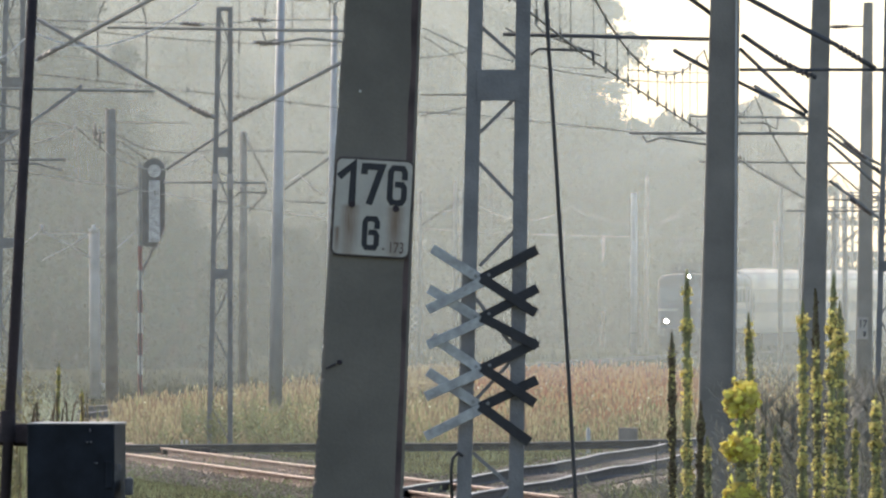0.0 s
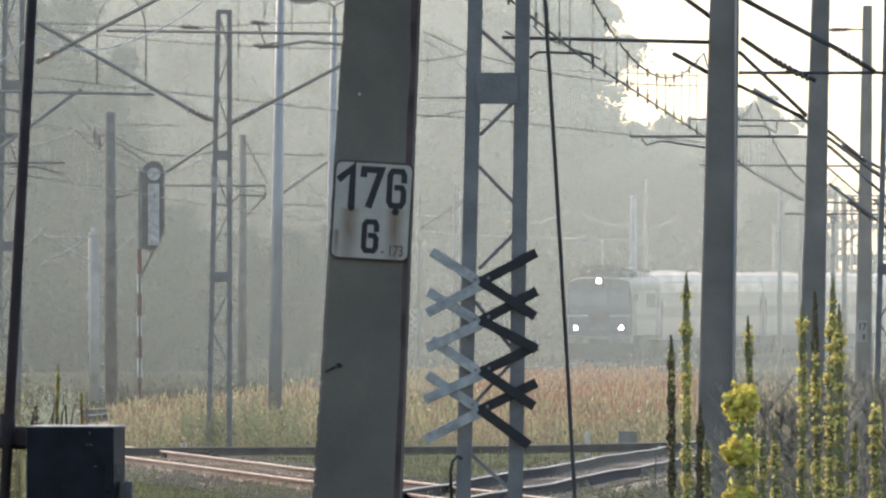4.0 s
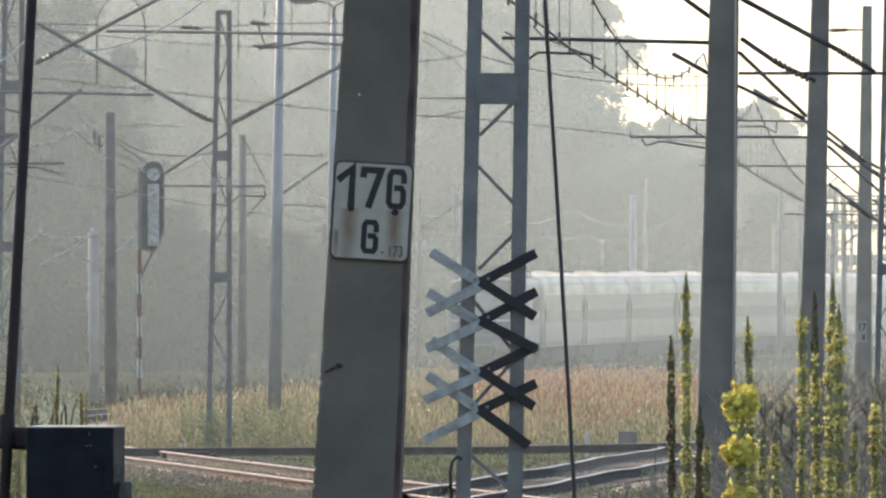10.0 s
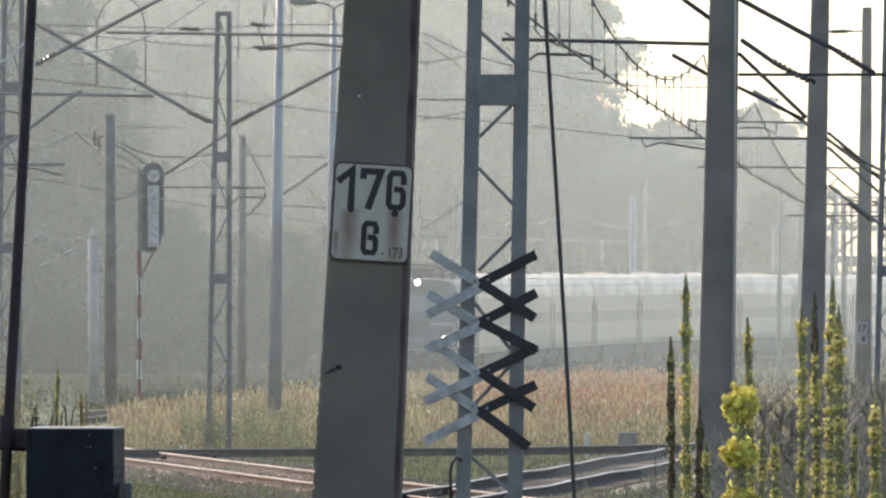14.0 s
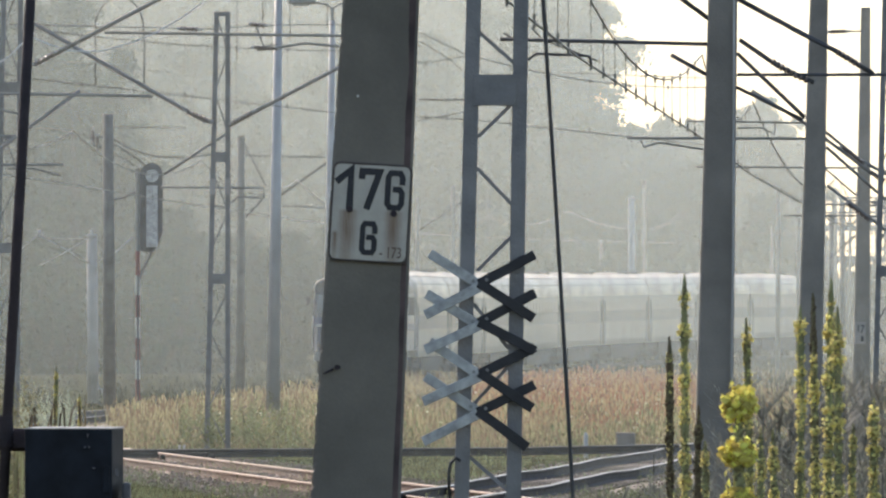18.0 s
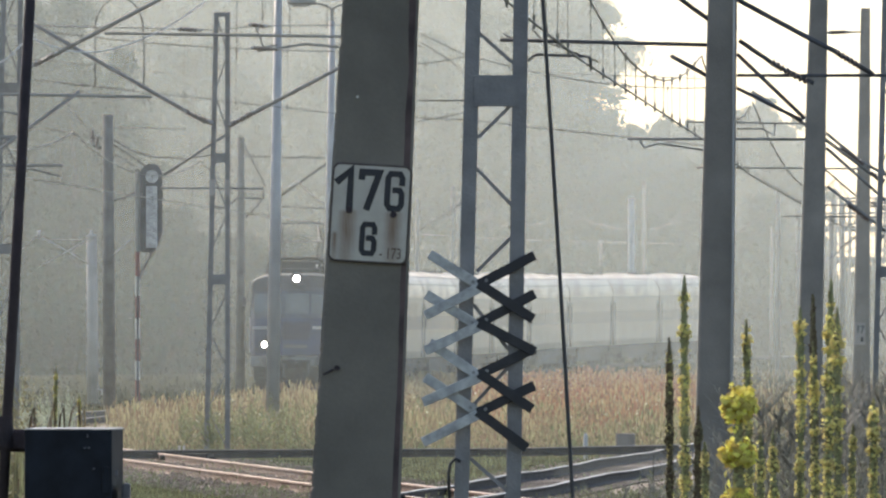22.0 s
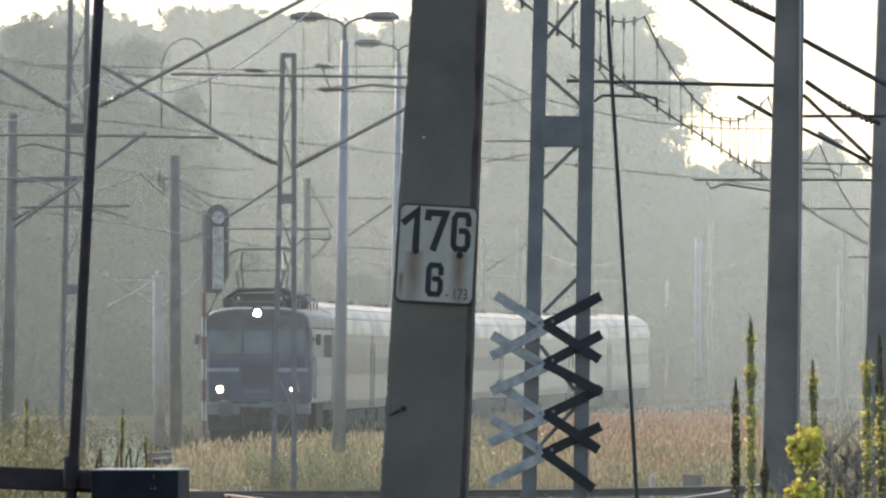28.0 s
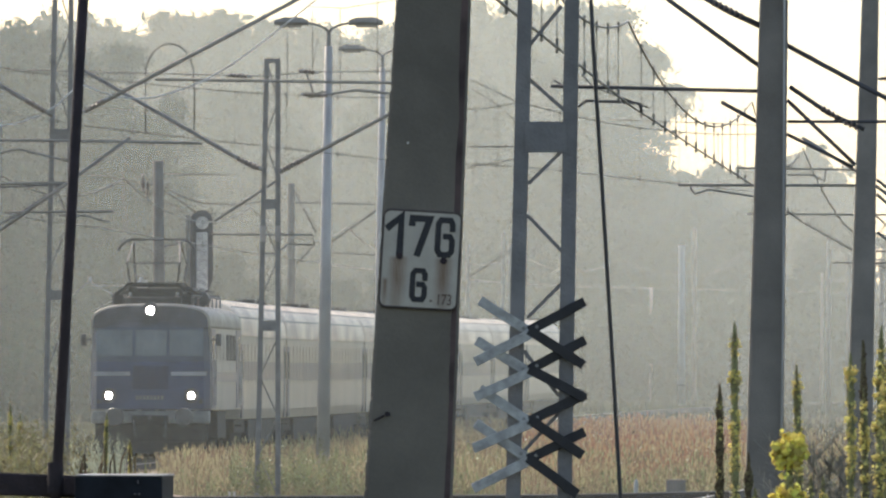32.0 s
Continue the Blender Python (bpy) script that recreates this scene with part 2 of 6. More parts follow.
def rusty_plate(name, base, rust, runs, lean):
    """Enamel with soft rust runs; runs: sideways place, top and length below each bolt, from the thing's origin."""
    m = mat(name, base, 0.45, 0, 0.08, 12, 0.1, 60)
    nt = m.node_tree
    bs = nt.nodes["Principled BSDF"]
    src = bs.inputs["Base Color"].links[0].from_socket
    tc, sx, no = nt.nodes.new("ShaderNodeTexCoord"), nt.nodes.new("ShaderNodeSeparateXYZ"), nt.nodes.new("ShaderNodeTexNoise")
    nt.links.new(tc.outputs["Object"], sx.inputs[0])
    mp = nt.nodes.new("ShaderNodeMapping")
    mp.inputs["Scale"].default_value = (140, 1, 9)
    nt.links.new(tc.outputs["Object"], mp.inputs[0])
    nt.links.new(mp.outputs[0], no.inputs["Vector"])
    no.inputs["Scale"].default_value = 1.0

    def op(kind, a, b):
        n = nt.nodes.new("ShaderNodeMath")
        n.operation = kind
        for i, v in enumerate((a, b)):
            if isinstance(v, (int, float)):
                n.inputs[i].default_value = v
            else:
                nt.links.new(v, n.inputs[i])
        return n.outputs[0]

    def ramp(v, a, b, p, q):
        n = nt.nodes.new("ShaderNodeMapRange")
        n.interpolation_type = "SMOOTHSTEP"
        for i, k in enumerate((a, b, p, q)):
            n.inputs[1 + i].default_value = k
        nt.links.new(v, n.inputs[0])
        return n.outputs[0]
    total = None
    for x0, z0, length, wide in runs:
        # sideways distance from the run, which follows the plate's lean
        skew = op("MULTIPLY", op("SUBTRACT", sx.outputs[2], z0), lean)
        off = op("ABSOLUTE", op("SUBTRACT", op("SUBTRACT", sx.outputs[0], x0), skew), 0)
        f = op("MULTIPLY", ramp(off, 0.0, wide, 1, 0), ramp(sx.outputs[2], z0 - length, z0 - length * 0.15, 0.42, 1))
        f = op("MULTIPLY", f, ramp(sx.outputs[2], z0, z0 + 0.02, 1, 0))
        total = f if total is None else op("ADD", total, f)
    total = op("MULTIPLY", total, ramp(no.outputs[0], 0.25, 0.75, 0.7, 1.0))
    mx = nt.nodes.new("ShaderNodeMix")
    mx.data_type = "RGBA"
    mx.inputs[7].default_value = (*rust, 1)
    nt.links.new(op("MINIMUM", total, 0.92), mx.inputs[0])
    nt.links.new(src, mx.inputs[6])
    nt.links.new(mx.outputs[2], bs.inputs["Base Color"])
    return m


# ---- mesh helpers ----
ORIGIN = {}


def thing(name, at, label, category, group="", kind=""):
    ob = tagged(new(name), label, category, group, kind)
    ob.location = at
    ORIGIN[ob] = Vector(at)
    return ob


def mesh_of(name, bm, material):
    me = bpy.data.meshes.new(name)
    for f in bm.faces:
        f.smooth = len(f.verts) <= 4 and f.calc_area() < 0.0
    bmesh.ops.recalc_face_normals(bm, faces=bm.faces)
    bm.to_mesh(me)
    bm.free()
    me.materials.append(material)
    return me


def part(name, bm, material, parent, label="", smooth=False):
    """Links a bmesh, drawn in the place's own metres, as one mesh under a thing or a part."""
    root = ORIGIN[parent]
    bmesh.ops.translate(bm, verts=bm.verts, vec=-root)
    me = mesh_of(name, bm, material)
    if smooth:
        for p in me.polygons:
            p.use_smooth = True
    ob = new(name, me)
    ob.parent = parent
    ORIGIN[ob] = root
    return tagged(ob, label)


def lone(name, bm, material, label, category="", group="", kind="", smooth=False):
    me = mesh_of(name, bm, material)
    if smooth:
        for p in me.polygons:
            p.use_smooth = True
    return tagged(new(name, me), label, category, group, kind)


def rod(bm, a, b, r, r2=None, n=8, caps=True):
    a, b = Vector(a), Vector(b)
    r2 = r if r2 is None else r2
    d = b - a
    if d.length < 1e-6:
        return
    q = d.to_track_quat("Z", "Y")
    rings = []
    for p, rr in ((a, r), (b, r2)):
        rings.append([bm.verts.new(p + q @ Vector((rr * math.cos(i * math.tau / n), rr * math.sin(i * math.tau / n), 0))) for i in range(n)])
    for i in range(n):
        j = (i + 1) % n
        bm.faces.new((rings[0][i], rings[0][j], rings[1][j], rings[1][i]))
    if caps:
        bm.faces.new(rings[0][::-1])
        bm.faces.new(rings[1])


def line(bm, pts, r, n=6):
    """A round bar swept along a bent line."""
    pts = [Vector(p) for p in pts]
    rings = []
    q = None
    for i, p in enumerate(pts):
        d = (pts[min(i + 1, len(pts) - 1)] - pts[max(i - 1, 0)]).normalized()
        q = d.to_track_quat("Z", "Y") if q is None else (q @ Vector((0, 0, 1))).rotation_difference(d) @ q
        rings.append([bm.verts.new(p + q @ Vector((r * math.cos(k * math.tau / n), r * math.sin(k * math.tau / n), 0))) for k in range(n)])
    for a, b in zip(rings, rings[1:]):
        for k in range(n):
            bm.faces.new((a[k], a[(k + 1) % n], b[(k + 1) % n], b[k]))
    bm.faces.new(rings[0][::-1])
    bm.faces.new(rings[-1])


def box(bm, lo, hi, bevel=0.0):
    lo, hi = Vector(lo), Vector(hi)
    r = bmesh.ops.create_cube(bm, size=1, matrix=Matrix.LocRotScale((lo + hi) / 2, None, hi - lo))
    if bevel:
        es = list({e for v in r["verts"] for e in v.link_edges})
        bmesh.ops.bevel(bm, geom=es, offset=bevel, segments=2, affect="EDGES", profile=0.6)


def bar(bm, a, b, w, d, up=(0, 1, 0), bevel=0.0):
    """A flat bar from a to b: w across, d along up."""
    a, b = Vector(a), Vector(b)
    z = (b - a).normalized()
    y = Vector(up)
    y = (y - z * y.dot(z)).normalized()
    x = y.cross(z)
    m = Matrix((x, y, z)).transposed().to_4x4()
    m.translation = (a + b) / 2
    r = bmesh.ops.create_cube(bm, size=1, matrix=m @ Matrix.Diagonal((w, d, (b - a).length, 1)))
    if bevel:
        es = list({e for v in r["verts"] for e in v.link_edges})
        bmesh.ops.bevel(bm, geom=es, offset=bevel, segments=1, profile=0.5, affect="EDGES")


def loft(bm, sections, closed=True, caps=True):
    rings = [[bm.verts.new(p) for p in s] for s in sections]
    for r0, r1 in zip(rings, rings[1:]):
        n = len(r0)
        for i in range(n if closed else n - 1):
            j = (i + 1) % n
            bm.faces.new((r0[i], r0[j], r1[j], r1[i]))
    if caps:
        bm.faces.new(rings[0][::-1])
        bm.faces.new(rings[-1])


def pole_shaft(bm, foot, top, wf, wt, df, dt, cham=0.12, steps=8, chip=0.0, seed=0):
    """A rectangular tapered concrete shaft with chamfered, chipped arrises."""
    foot, top = Vector(foot), Vector(top)
    rng = random.Random(seed)
    secs = []
    for k in range(steps + 1):
        u = k / steps
        c = foot.lerp(top, u)
        w, d = (wf + (wt - wf) * u) / 2, (df + (dt - df) * u) / 2
        q = cham * min(w, d)
        ring = []
        for sx, sy, o in ((1, -1, 0), (1, 1, 1), (-1, 1, 0), (-1, -1, 1)):
            pts = [(sx * (w - q), sy * d), (sx * w, sy * (d - q))]
            if o:
                pts.reverse()
            for x, y in (pts if sx * sy < 0 else pts):
                j = 1 - (chip if sx < 0 else chip * 0.2) * max(0, rng.random() - 0.7)
                ring.append(c + Vector((x * j, y, 0)))
        ring.sort(key=lambda p: math.atan2(p.y - c.y, p.x - c.x))
        secs.append(ring)
    loft(bm, secs)


def insulator(parent, a, b, r, name="insulator"):
    """Ribbed stick insulator between a and b."""
    bm = bmesh.new()
    a, b = Vector(a), Vector(b)
    r *= 0.85
    n = max(3, int((b - a).length / (r * 1.15)))
    q = (b - a).to_track_quat("Z", "Y")
    rings = []
    for i in range(n):
        for u, k in ((0.0, 0.55), (0.15, 1.0), (0.5, 0.75), (0.62, 0.5)):
            c = a.lerp(b, (i + u) / n)
            rings.append([c + q @ Vector((r * k * math.cos(j * math.tau / 8), r * k * math.sin(j * math.tau / 8), 0)) for j in range(8)])
    loft(bm, rings)
    body = part(name, bm, PORCELAIN, parent, "brown ribbed insulator")
    for p, k in ((a, -1), (b, 1)):
        bm = bmesh.new()
        e = (b - a).normalized() * r * 0.9 * k
        rod(bm, p - e * 0.2, p + e, r * 0.55, r * 0.45, 8)
        part("end_cap", bm, PALE_CONCRETE, body, "pale metal end cap")
    return body


def tubes(parent, name, pts, r, material=None, label=""):
    bm = bmesh.new()
    line(bm, [Vector(p) for p in pts], r)
    return part(name, bm, material or GREY_STEEL, parent, label, True)


def lattice(ob, fl, fr, tl, tr, leg, depth, step, battens=(), top=True, mat_=None, ring=()):
    """Two-legged lattice mast: foot left/right to top left/right, with lacing bars."""
    m_ = mat_ or BLUE_STEEL
    fl, fr, tl, tr = map(Vector, (fl, fr, tl, tr))
    for a, b in ((fl, tl), (fr, tr)):
        bm = bmesh.new()
        # channel section: web and two flanges
        bar(bm, a + Vector((0, -depth / 2, 0)), b + Vector((0, -depth / 2, 0)), leg, 0.012)
        s = 1 if a is fl else -1
        for dx in (-leg / 2 + 0.006, leg / 2 - 0.006):
            bar(bm, a + Vector((dx, 0, 0)), b + Vector((dx, 0, 0)), 0.012, depth)
        part("leg", bm, m_, ob)
    h = (tl - fl).length
    n = int(h / step)
    for i in range(n):
        u, v = i / n, (i + 1) / n
        skip = any(abs((u + v) / 2 - q) < 0.5 / n for q in battens)
        if skip:
            continue
        a, b = (fl.lerp(tl, u), fr.lerp(tr, v)) if i % 2 else (fr.lerp(tr, u), fl.lerp(tl, v))
        bm = bmesh.new()
        bar(bm, a, b, leg * 0.28, 0.02)
        part("lacing_bar", bm, m_, ob)
    for q in battens:
        bm = bmesh.new()
        a, b = fl.lerp(tl, q), fr.lerp(tr, q)
        o = Vector((0, -depth / 2 - 0.012, 0))
        bar(bm, a + o, b + o, max(leg * 2.0, 0.09), 0.014)
        part("batten_plate", bm, m_, ob)
    if top:
        bm = bmesh.new()
        bar(bm, tl - Vector((leg / 2, 0, 0)), tr + Vector((leg / 2, 0, 0)), leg * 0.9, depth)
        part("cap_bar", bm, m_, ob)


def catenary(name, pts_contact, heights, drop, r, label, sag):
    """A contact wire with its carrier above it and droppers between; pts: support points on the contact wire."""
    ob = thing(name, pts_contact[0], label, "overhead wire", "overhead wires")
    pts = [Vector(p) for p in pts_contact]
    con, car = bmesh.new(), bmesh.new()
    drops = []
    for k, (a, b) in enumerate(zip(pts, pts[1:])):
        n = max(6, int((b - a).length / drop))
        P, Q = [], []
        for i in range(4 * n + 1):
            u = i / (4 * n)
            c = a.lerp(b, u)
            hh = heights[k] * (1 - u) + heights[k + 1] * u
            P.append(c)
            Q.append(c + Vector((0, 0, hh - sag[k] * 4 * u * (1 - u))))
            if i % 4 == 0 and 0 < i < 4 * n:
                drops.append((P[-1], Q[-1]))
        line(con, P, r)
        line(car, Q, r)
    part("contact_wire", con, WIRE, ob)
    part("carrier_wire", car, WIRE, ob)
    for a, b in drops:
        bm = bmesh.new()
        rod(bm, a, b, r * 0.42, None, 5)
        rod(bm, a - Vector((0, 0, 0.05)), a + Vector((0, 0, 0.07)), r * 1.25, None, 6)
        rod(bm, b - Vector((0, 0, 0.06)), b + Vector((0, 0, 0.04)), r * 1.15, None, 6)
        part("dropper", bm, WIRE, ob)
    return ob


# ---- the lie of the land and the tracks ----
def main_track(y):
    """Sideways place of the main line at y metres ahead: straight, then curving away to the right."""
    u = max(0.0, y - 480.0)
    return -4.91 + 0.0357 * (y - 480.0) + 4.97e-6 * u ** 2.6


RISE = ((300, 0.10), (376, 0.08), (419, -0.02), (474, -0.06), (593, -0.06), (658, 0.07), (723, 0.24), (990, 0.5))


def main_rise(y):
    for (a, p), (b, q) in zip(RISE, RISE[1:]):
        if y <= b:
            u = min(1, max(0, (y - a) / (b - a)))
            return p + (q - p) * u
    return RISE[-1][1]


def land(x, y):
    """Height of the ground: a bank under the camera, then flat yard, a little uneven."""
    u = min(1, max(0, (y - 73) / 36))
    z = 1.05 * (1 - u * u * (3 - 2 * u)) - 0.25 * u
    if y > 560:
        z += min(0.75, (y - 560) * 0.0022)
    return z + 0.06 * noise.noise((x * 0.12, y * 0.05, 0)) + 0.03 * noise.noise((x * 0.6, y * 0.3, 3))


bm = bmesh.new()
xs = [-3000, -800, -250, -120] + [-70 + 2.5 * i for i in range(57)] + [120, 250, 800, 3000]
ys = [-600, -150, -40, 0, 20, 35] + [45 + 4 * i for i in range(250)] + [1100, 1300, 1700, 2400, 4500]
grid = [[bm.verts.new((x, y, land(x, y))) for x in xs] for y in ys]
for r0, r1 in zip(grid, grid[1:]):
    for i in range(len(xs) - 1):
        bm.faces.new((r0[i], r0[i + 1], r1[i + 1], r1[i]))
lone("ground", bm, GROUND, "dry mossy soil of a railway yard", "ground", kind="structure", smooth=True)


def rail(parent, name, pts, foot_z, side, top):
    """A flat-bottomed rail: foot, web and head, and a strip on the head, worn bright, sunlit-painted on rusty rails."""
    prof = [(-0.065, 0), (0.065, 0), (0.065, 0.012), (0.01, 0.03), (0.01, 0.11), (0.035, 0.125), (0.035, 0.158), (-0.035, 0.158),
            (-0.035, 0.125), (-0.01, 0.11), (-0.01, 0.03), (-0.065, 0.012)]
    pts = [Vector(p) for p in pts]
    secs, strip = [], []
    for i, p in enumerate(pts):
        d = (pts[min(i + 1, len(pts) - 1)] - pts[max(i - 1, 0)]).normalized()
        s = Vector((d.y, -d.x, 0))
        secs.append([p + s * x + Vector((0, 0, z)) for x, z in prof])
        strip.append([p + s * x + Vector((0, 0, z)) for x, z in ((-0.037, 0.151), (0.037, 0.151), (0.033, 0.163), (-0.033, 0.163))])
    bm = bmesh.new()
    loft(bm, secs)
    ob = part(name, bm, side, parent)
    bm = bmesh.new()
    loft(bm, strip)
    part("head_strip", bm, top, ob, "running surface, worn bright; painted as sunlit on rusty rails")
    return ob


def track(name, mid, y0, y1, step, side, top, label, sleepers=True, z0=None):
    ob = thing(name, (mid(y0), y0, 0), label, "railway track", kind="structure")
    n = max(2, int((y1 - y0) / step))
    C = [Vector((mid(y0 + (y1 - y0) * i / n), y0 + (y1 - y0) * i / n, 0)) for i in range(n + 1)]
    for c in C:
        c.z = (z0(c.y) if z0 else 0.0) - 0.163
    for g in (-0.7525, 0.7525):
        pts = []
        for i, c in enumerate(C):
            d = (C[min(i + 1, n)] - C[max(i - 1, 0)]).normalized()
            pts.append(c + Vector((d.y, -d.x, 0)) * g)
        rail(ob, "rail", pts, 0, side, top)
    # ballast shoulder
    bm = bmesh.new()
    rows = []
    for i, c in enumerate(C):
        d = (C[min(i + 1, n)] - C[max(i - 1, 0)]).normalized()
        s = Vector((d.y, -d.x, 0))
        rows.append([c + s * x + Vector((0, 0, z)) for x, z in ((-2.4, -0.35), (-1.5, -0.02), (1.5, -0.02), (2.4, -0.35))])
    loft(bm, rows, closed=False, caps=False)
    part("ballast_bed", bm, BALLAST, ob)
    if sleepers:
        m = int((y1 - y0) / 0.62)
        bm = bmesh.new()
        box(bm, (-1.25, -0.12, -0.12), (1.25, 0.12, 0.0), 0.01)
        me = mesh_of("sleeper", bm, TIMBER)
        for i in range(min(m, 300)):
            y = y0 + (i + 0.5) * 0.62
            s = new("sleeper", me)
            s.parent = ob
            s.matrix_local = Matrix.Translation(Vector((mid(y), y, (z0(y) if z0 else 0) - 0.155)) - ORIGIN[ob]) @ pose(0, 0, 0, 0, 0, -math.degrees(math.atan((mid(y + 1) - mid(y - 1)) / 2)))
    return ob


track("main_track", main_track, 300, 990, 8, RAIL_DARK, RAIL_DULL, "main line on stone ballast, curving away into mist", False, main_rise)
def near_track(y):
    return 1.0 + 0.070 * (y - 231)


def branch_track(y):
    return -5.05 - 0.0975 * (y - 273)


track("near_track", near_track, 205, 300, 2.4, RAIL_DARK, RAIL_SHINE, "yard track with bright worn rail heads", True, lambda y: 0.012 * math.sin(y * 0.24) + 0.006 * math.sin(y * 0.57))
track("branch_track", branch_track, 212, 300, 4, RAIL_RUST, RAIL_ORANGE, "rusty branch track joining the yard", True, lambda y: -0.045)

# ---- the train ----
def body_section(y, w, z0, z1, zt, n=10, tuck=0.0):
    """Cross-section of a vehicle: straight sides, curved roof."""
    knee = min(z0 + 0.25, z0 + 0.4 * (z1 - z0))
    pts = [(-w + tuck, z0), (-w, knee), (-w, z1)]
    for i in range(1, n):
        a = math.pi * i / n
        c, s = math.cos(a), math.sin(a)
        pts.append((-w * math.copysign(abs(c) ** 0.62, c), z1 + (zt - z1) * abs(s) ** 0.8))
    pts += [(w, z1), (w, knee), (w - tuck, z0)]
    return [Vector((x, y, z)) for x, z in pts]


def wheelset(parent, y, r):
    bm = bmesh.new()
    for x in (-0.75, 0.75):
        rod(bm, (x - 0.07, y, r), (x + 0.07, y, r), r, r, 20)
        rod(bm, (x - 0.1 * math.copysign(1, x), y, r), (x - 0.07 * math.copysign(1, x), y, r), r * 1.06, None, 20)
    rod(bm, (-0.8, y, r), (0.8, y, r), 0.09)
    part("wheelset", bm, UNDERFRAME, parent)


def bogie(ob, y, r, half):
    bm = bmesh.new()
    for x in (-1.05, 1.05):
        box(bm, (x - 0.08, y - half - 0.6, r + 0.05), (x + 0.08, y + half + 0.6, r + 0.28), 0.03)
        for s in (-half, half):
            box(bm, (x - 0.12, y + s - 0.2, r - 0.18), (x + 0.12, y + s + 0.2, r + 0.2), 0.04)
        for s in (-0.3, 0.3):
            rod(bm, (x, y + s, r - 0.1), (x, y + s, r + 0.4), 0.11)
    box(bm, (-1.0, y - 0.3, r), (1.0, y + 0.3, r + 0.3), 0.03)
    b = part("bogie", bm, UNDERFRAME, ob)
    wheelset(b, y - half, r)
    wheelset(b, y + half, r)


def locomotive():
    ob = thing("locomotive", (0, 0, 0), "blue and grey electric locomotive with lit headlamps and raised pantograph", "locomotive")
    W_, Z0, Z1, ZT = 1.5, 1.24, 3.46, 3.92
    # body: full section, face slightly raked above the waist
    secs = []
    for y in (0.45, 0.6, 7.5, 14.9, 15.0):
        secs.append(body_section(y, W_, Z0, Z1 - 0.16, Z1 - 0.14, tuck=0.02))
    bm = bmesh.new()
    loft(bm, secs)
    part("body", bm, LOCO_CREAM, ob, "dusty grey side panels")
    bm = bmesh.new()
    pts = []
    for k, (y, f) in enumerate(((0.30, 0.90), (0.42, 0.985), (0.8, 1.0), (14.6, 1.0), (15.0, 0.9))):
        pts.append([Vector((p.x * (1.0 if k in (2, 3) else 0.985), y, Z1 - 0.16 + (p.z - Z1 + 0.16) * f)) for p in body_section(y, W_ + 0.02, Z1 - 0.16, Z1, ZT, 14)])
    loft(bm, pts)
    part("roof", bm, LOCO_ROOF, ob, "grimy curved roof", True)
    # front face: chest (blue), window band, forehead
    def face(name, z0, z1, y0, y1, w0, w1, material, label=""):
        bm = bmesh.new()
        secs = []
        for z, y, w in ((z0, y0, w0), (z1, y1, w1)):
            secs.append([Vector((-w, y + 0.28, z)), Vector((-w * 0.9, y + 0.05, z)), Vector((-w * 0.5, y, z)), Vector((w * 0.5, y, z)),
                         Vector((w * 0.9, y + 0.05, z)), Vector((w, y + 0.28, z)), Vector((w, 0.62, z)), Vector((-w, 0.62, z))])
        loft(bm, secs)
        return part(name, bm, material, ob, label)
    chest = face("chest_panel", 1.25, 2.45, 0.06, 0.06, 1.5, 1.5, LOCO_BLUE, "blue front panel")
    brow = face("window_panel", 2.45, 3.34, 0.06, 0.24, 1.5, 1.47, SURROUND, "dull blue-grey window surround")
    fore = face("forehead", 3.34, 3.62, 0.24, 0.32, 1.47, 1.30, FOREHEAD, "dirty forehead below the roof")
    bm = bmesh.new()
    loft(bm, [[Vector((p.x * 0.96, y, 3.30 + (p.z - 3.30) * 0.88)) for p in body_section(y, W_, 3.30, Z1, ZT, 14)] for y in (0.27, 0.31)])
    part("crown_panel", bm, FOREHEAD, ob, "dark grimy panel round the top lamp")
    for x0, x1 in ((-1.36, -0.45), (-0.37, 0.41), (0.49, 1.33)):
        bm = bmesh.new()
        yb, yt = 0.03, 0.185
        loft(bm, [[Vector((x0, yb + 0.045, 2.60)), Vector((x1, yb + 0.045, 2.60)), Vector((x1, yb + 0.09, 2.60)), Vector((x0, yb + 0.09, 2.60))],
                  [Vector((x0, yt + 0.005, 3.25)), Vector((x1, yt + 0.005, 3.25)), Vector((x1, yt + 0.06, 3.25)), Vector((x0, yt + 0.06, 3.25))]])
        w = part("windscreen", bm, CAB_GLASS, brow, "windscreen pane coloured pale as reflected sky")
    for x0, x1 in ((-1.42, -0.5), (0.52, 1.42)):
        bm = bmesh.new()
        box(bm, (x0, 0.045, 2.10), (x1, 0.09, 2.20), 0.005)
        part("front_stripe", bm, STRIPE_WHITE, chest, "white stripe")
    bm = bmesh.new()
    box(bm, (-0.45, 0.05, 1.75), (0.45, 0.085, 2.35), 0.01)
    part("emblem_plate", bm, DEEP_BLUE, chest, "dark plate between the stripes")
    for i in range(8):
        bm = bmesh.new()
        box(bm, (-0.36 + i * 0.09, 0.04, 1.5), (-0.36 + i * 0.09 + 0.06, 0.07, 1.6))
        part("number_bar", bm, DIRTY_WHITE, chest)
    for x, z, r in ((-1.035, 1.6, 0.15), (1.035, 1.6, 0.15), (0, 3.74, 0.17)):
        y = 0.0 if z < 2 else 0.22
        bm = bmesh.new()
        rod(bm, (x, y - 0.05, z), (x, y + 0.4, z), r * 1.25, None, 20)
        lamp = part("headlamp", bm, DARK_STEEL, ob, "round lit headlamp")
        bm = bmesh.new()
        rod(bm, (x, y - 0.07, z), (x, y - 0.05, z), r * 0.42, r * 0.56, 20)
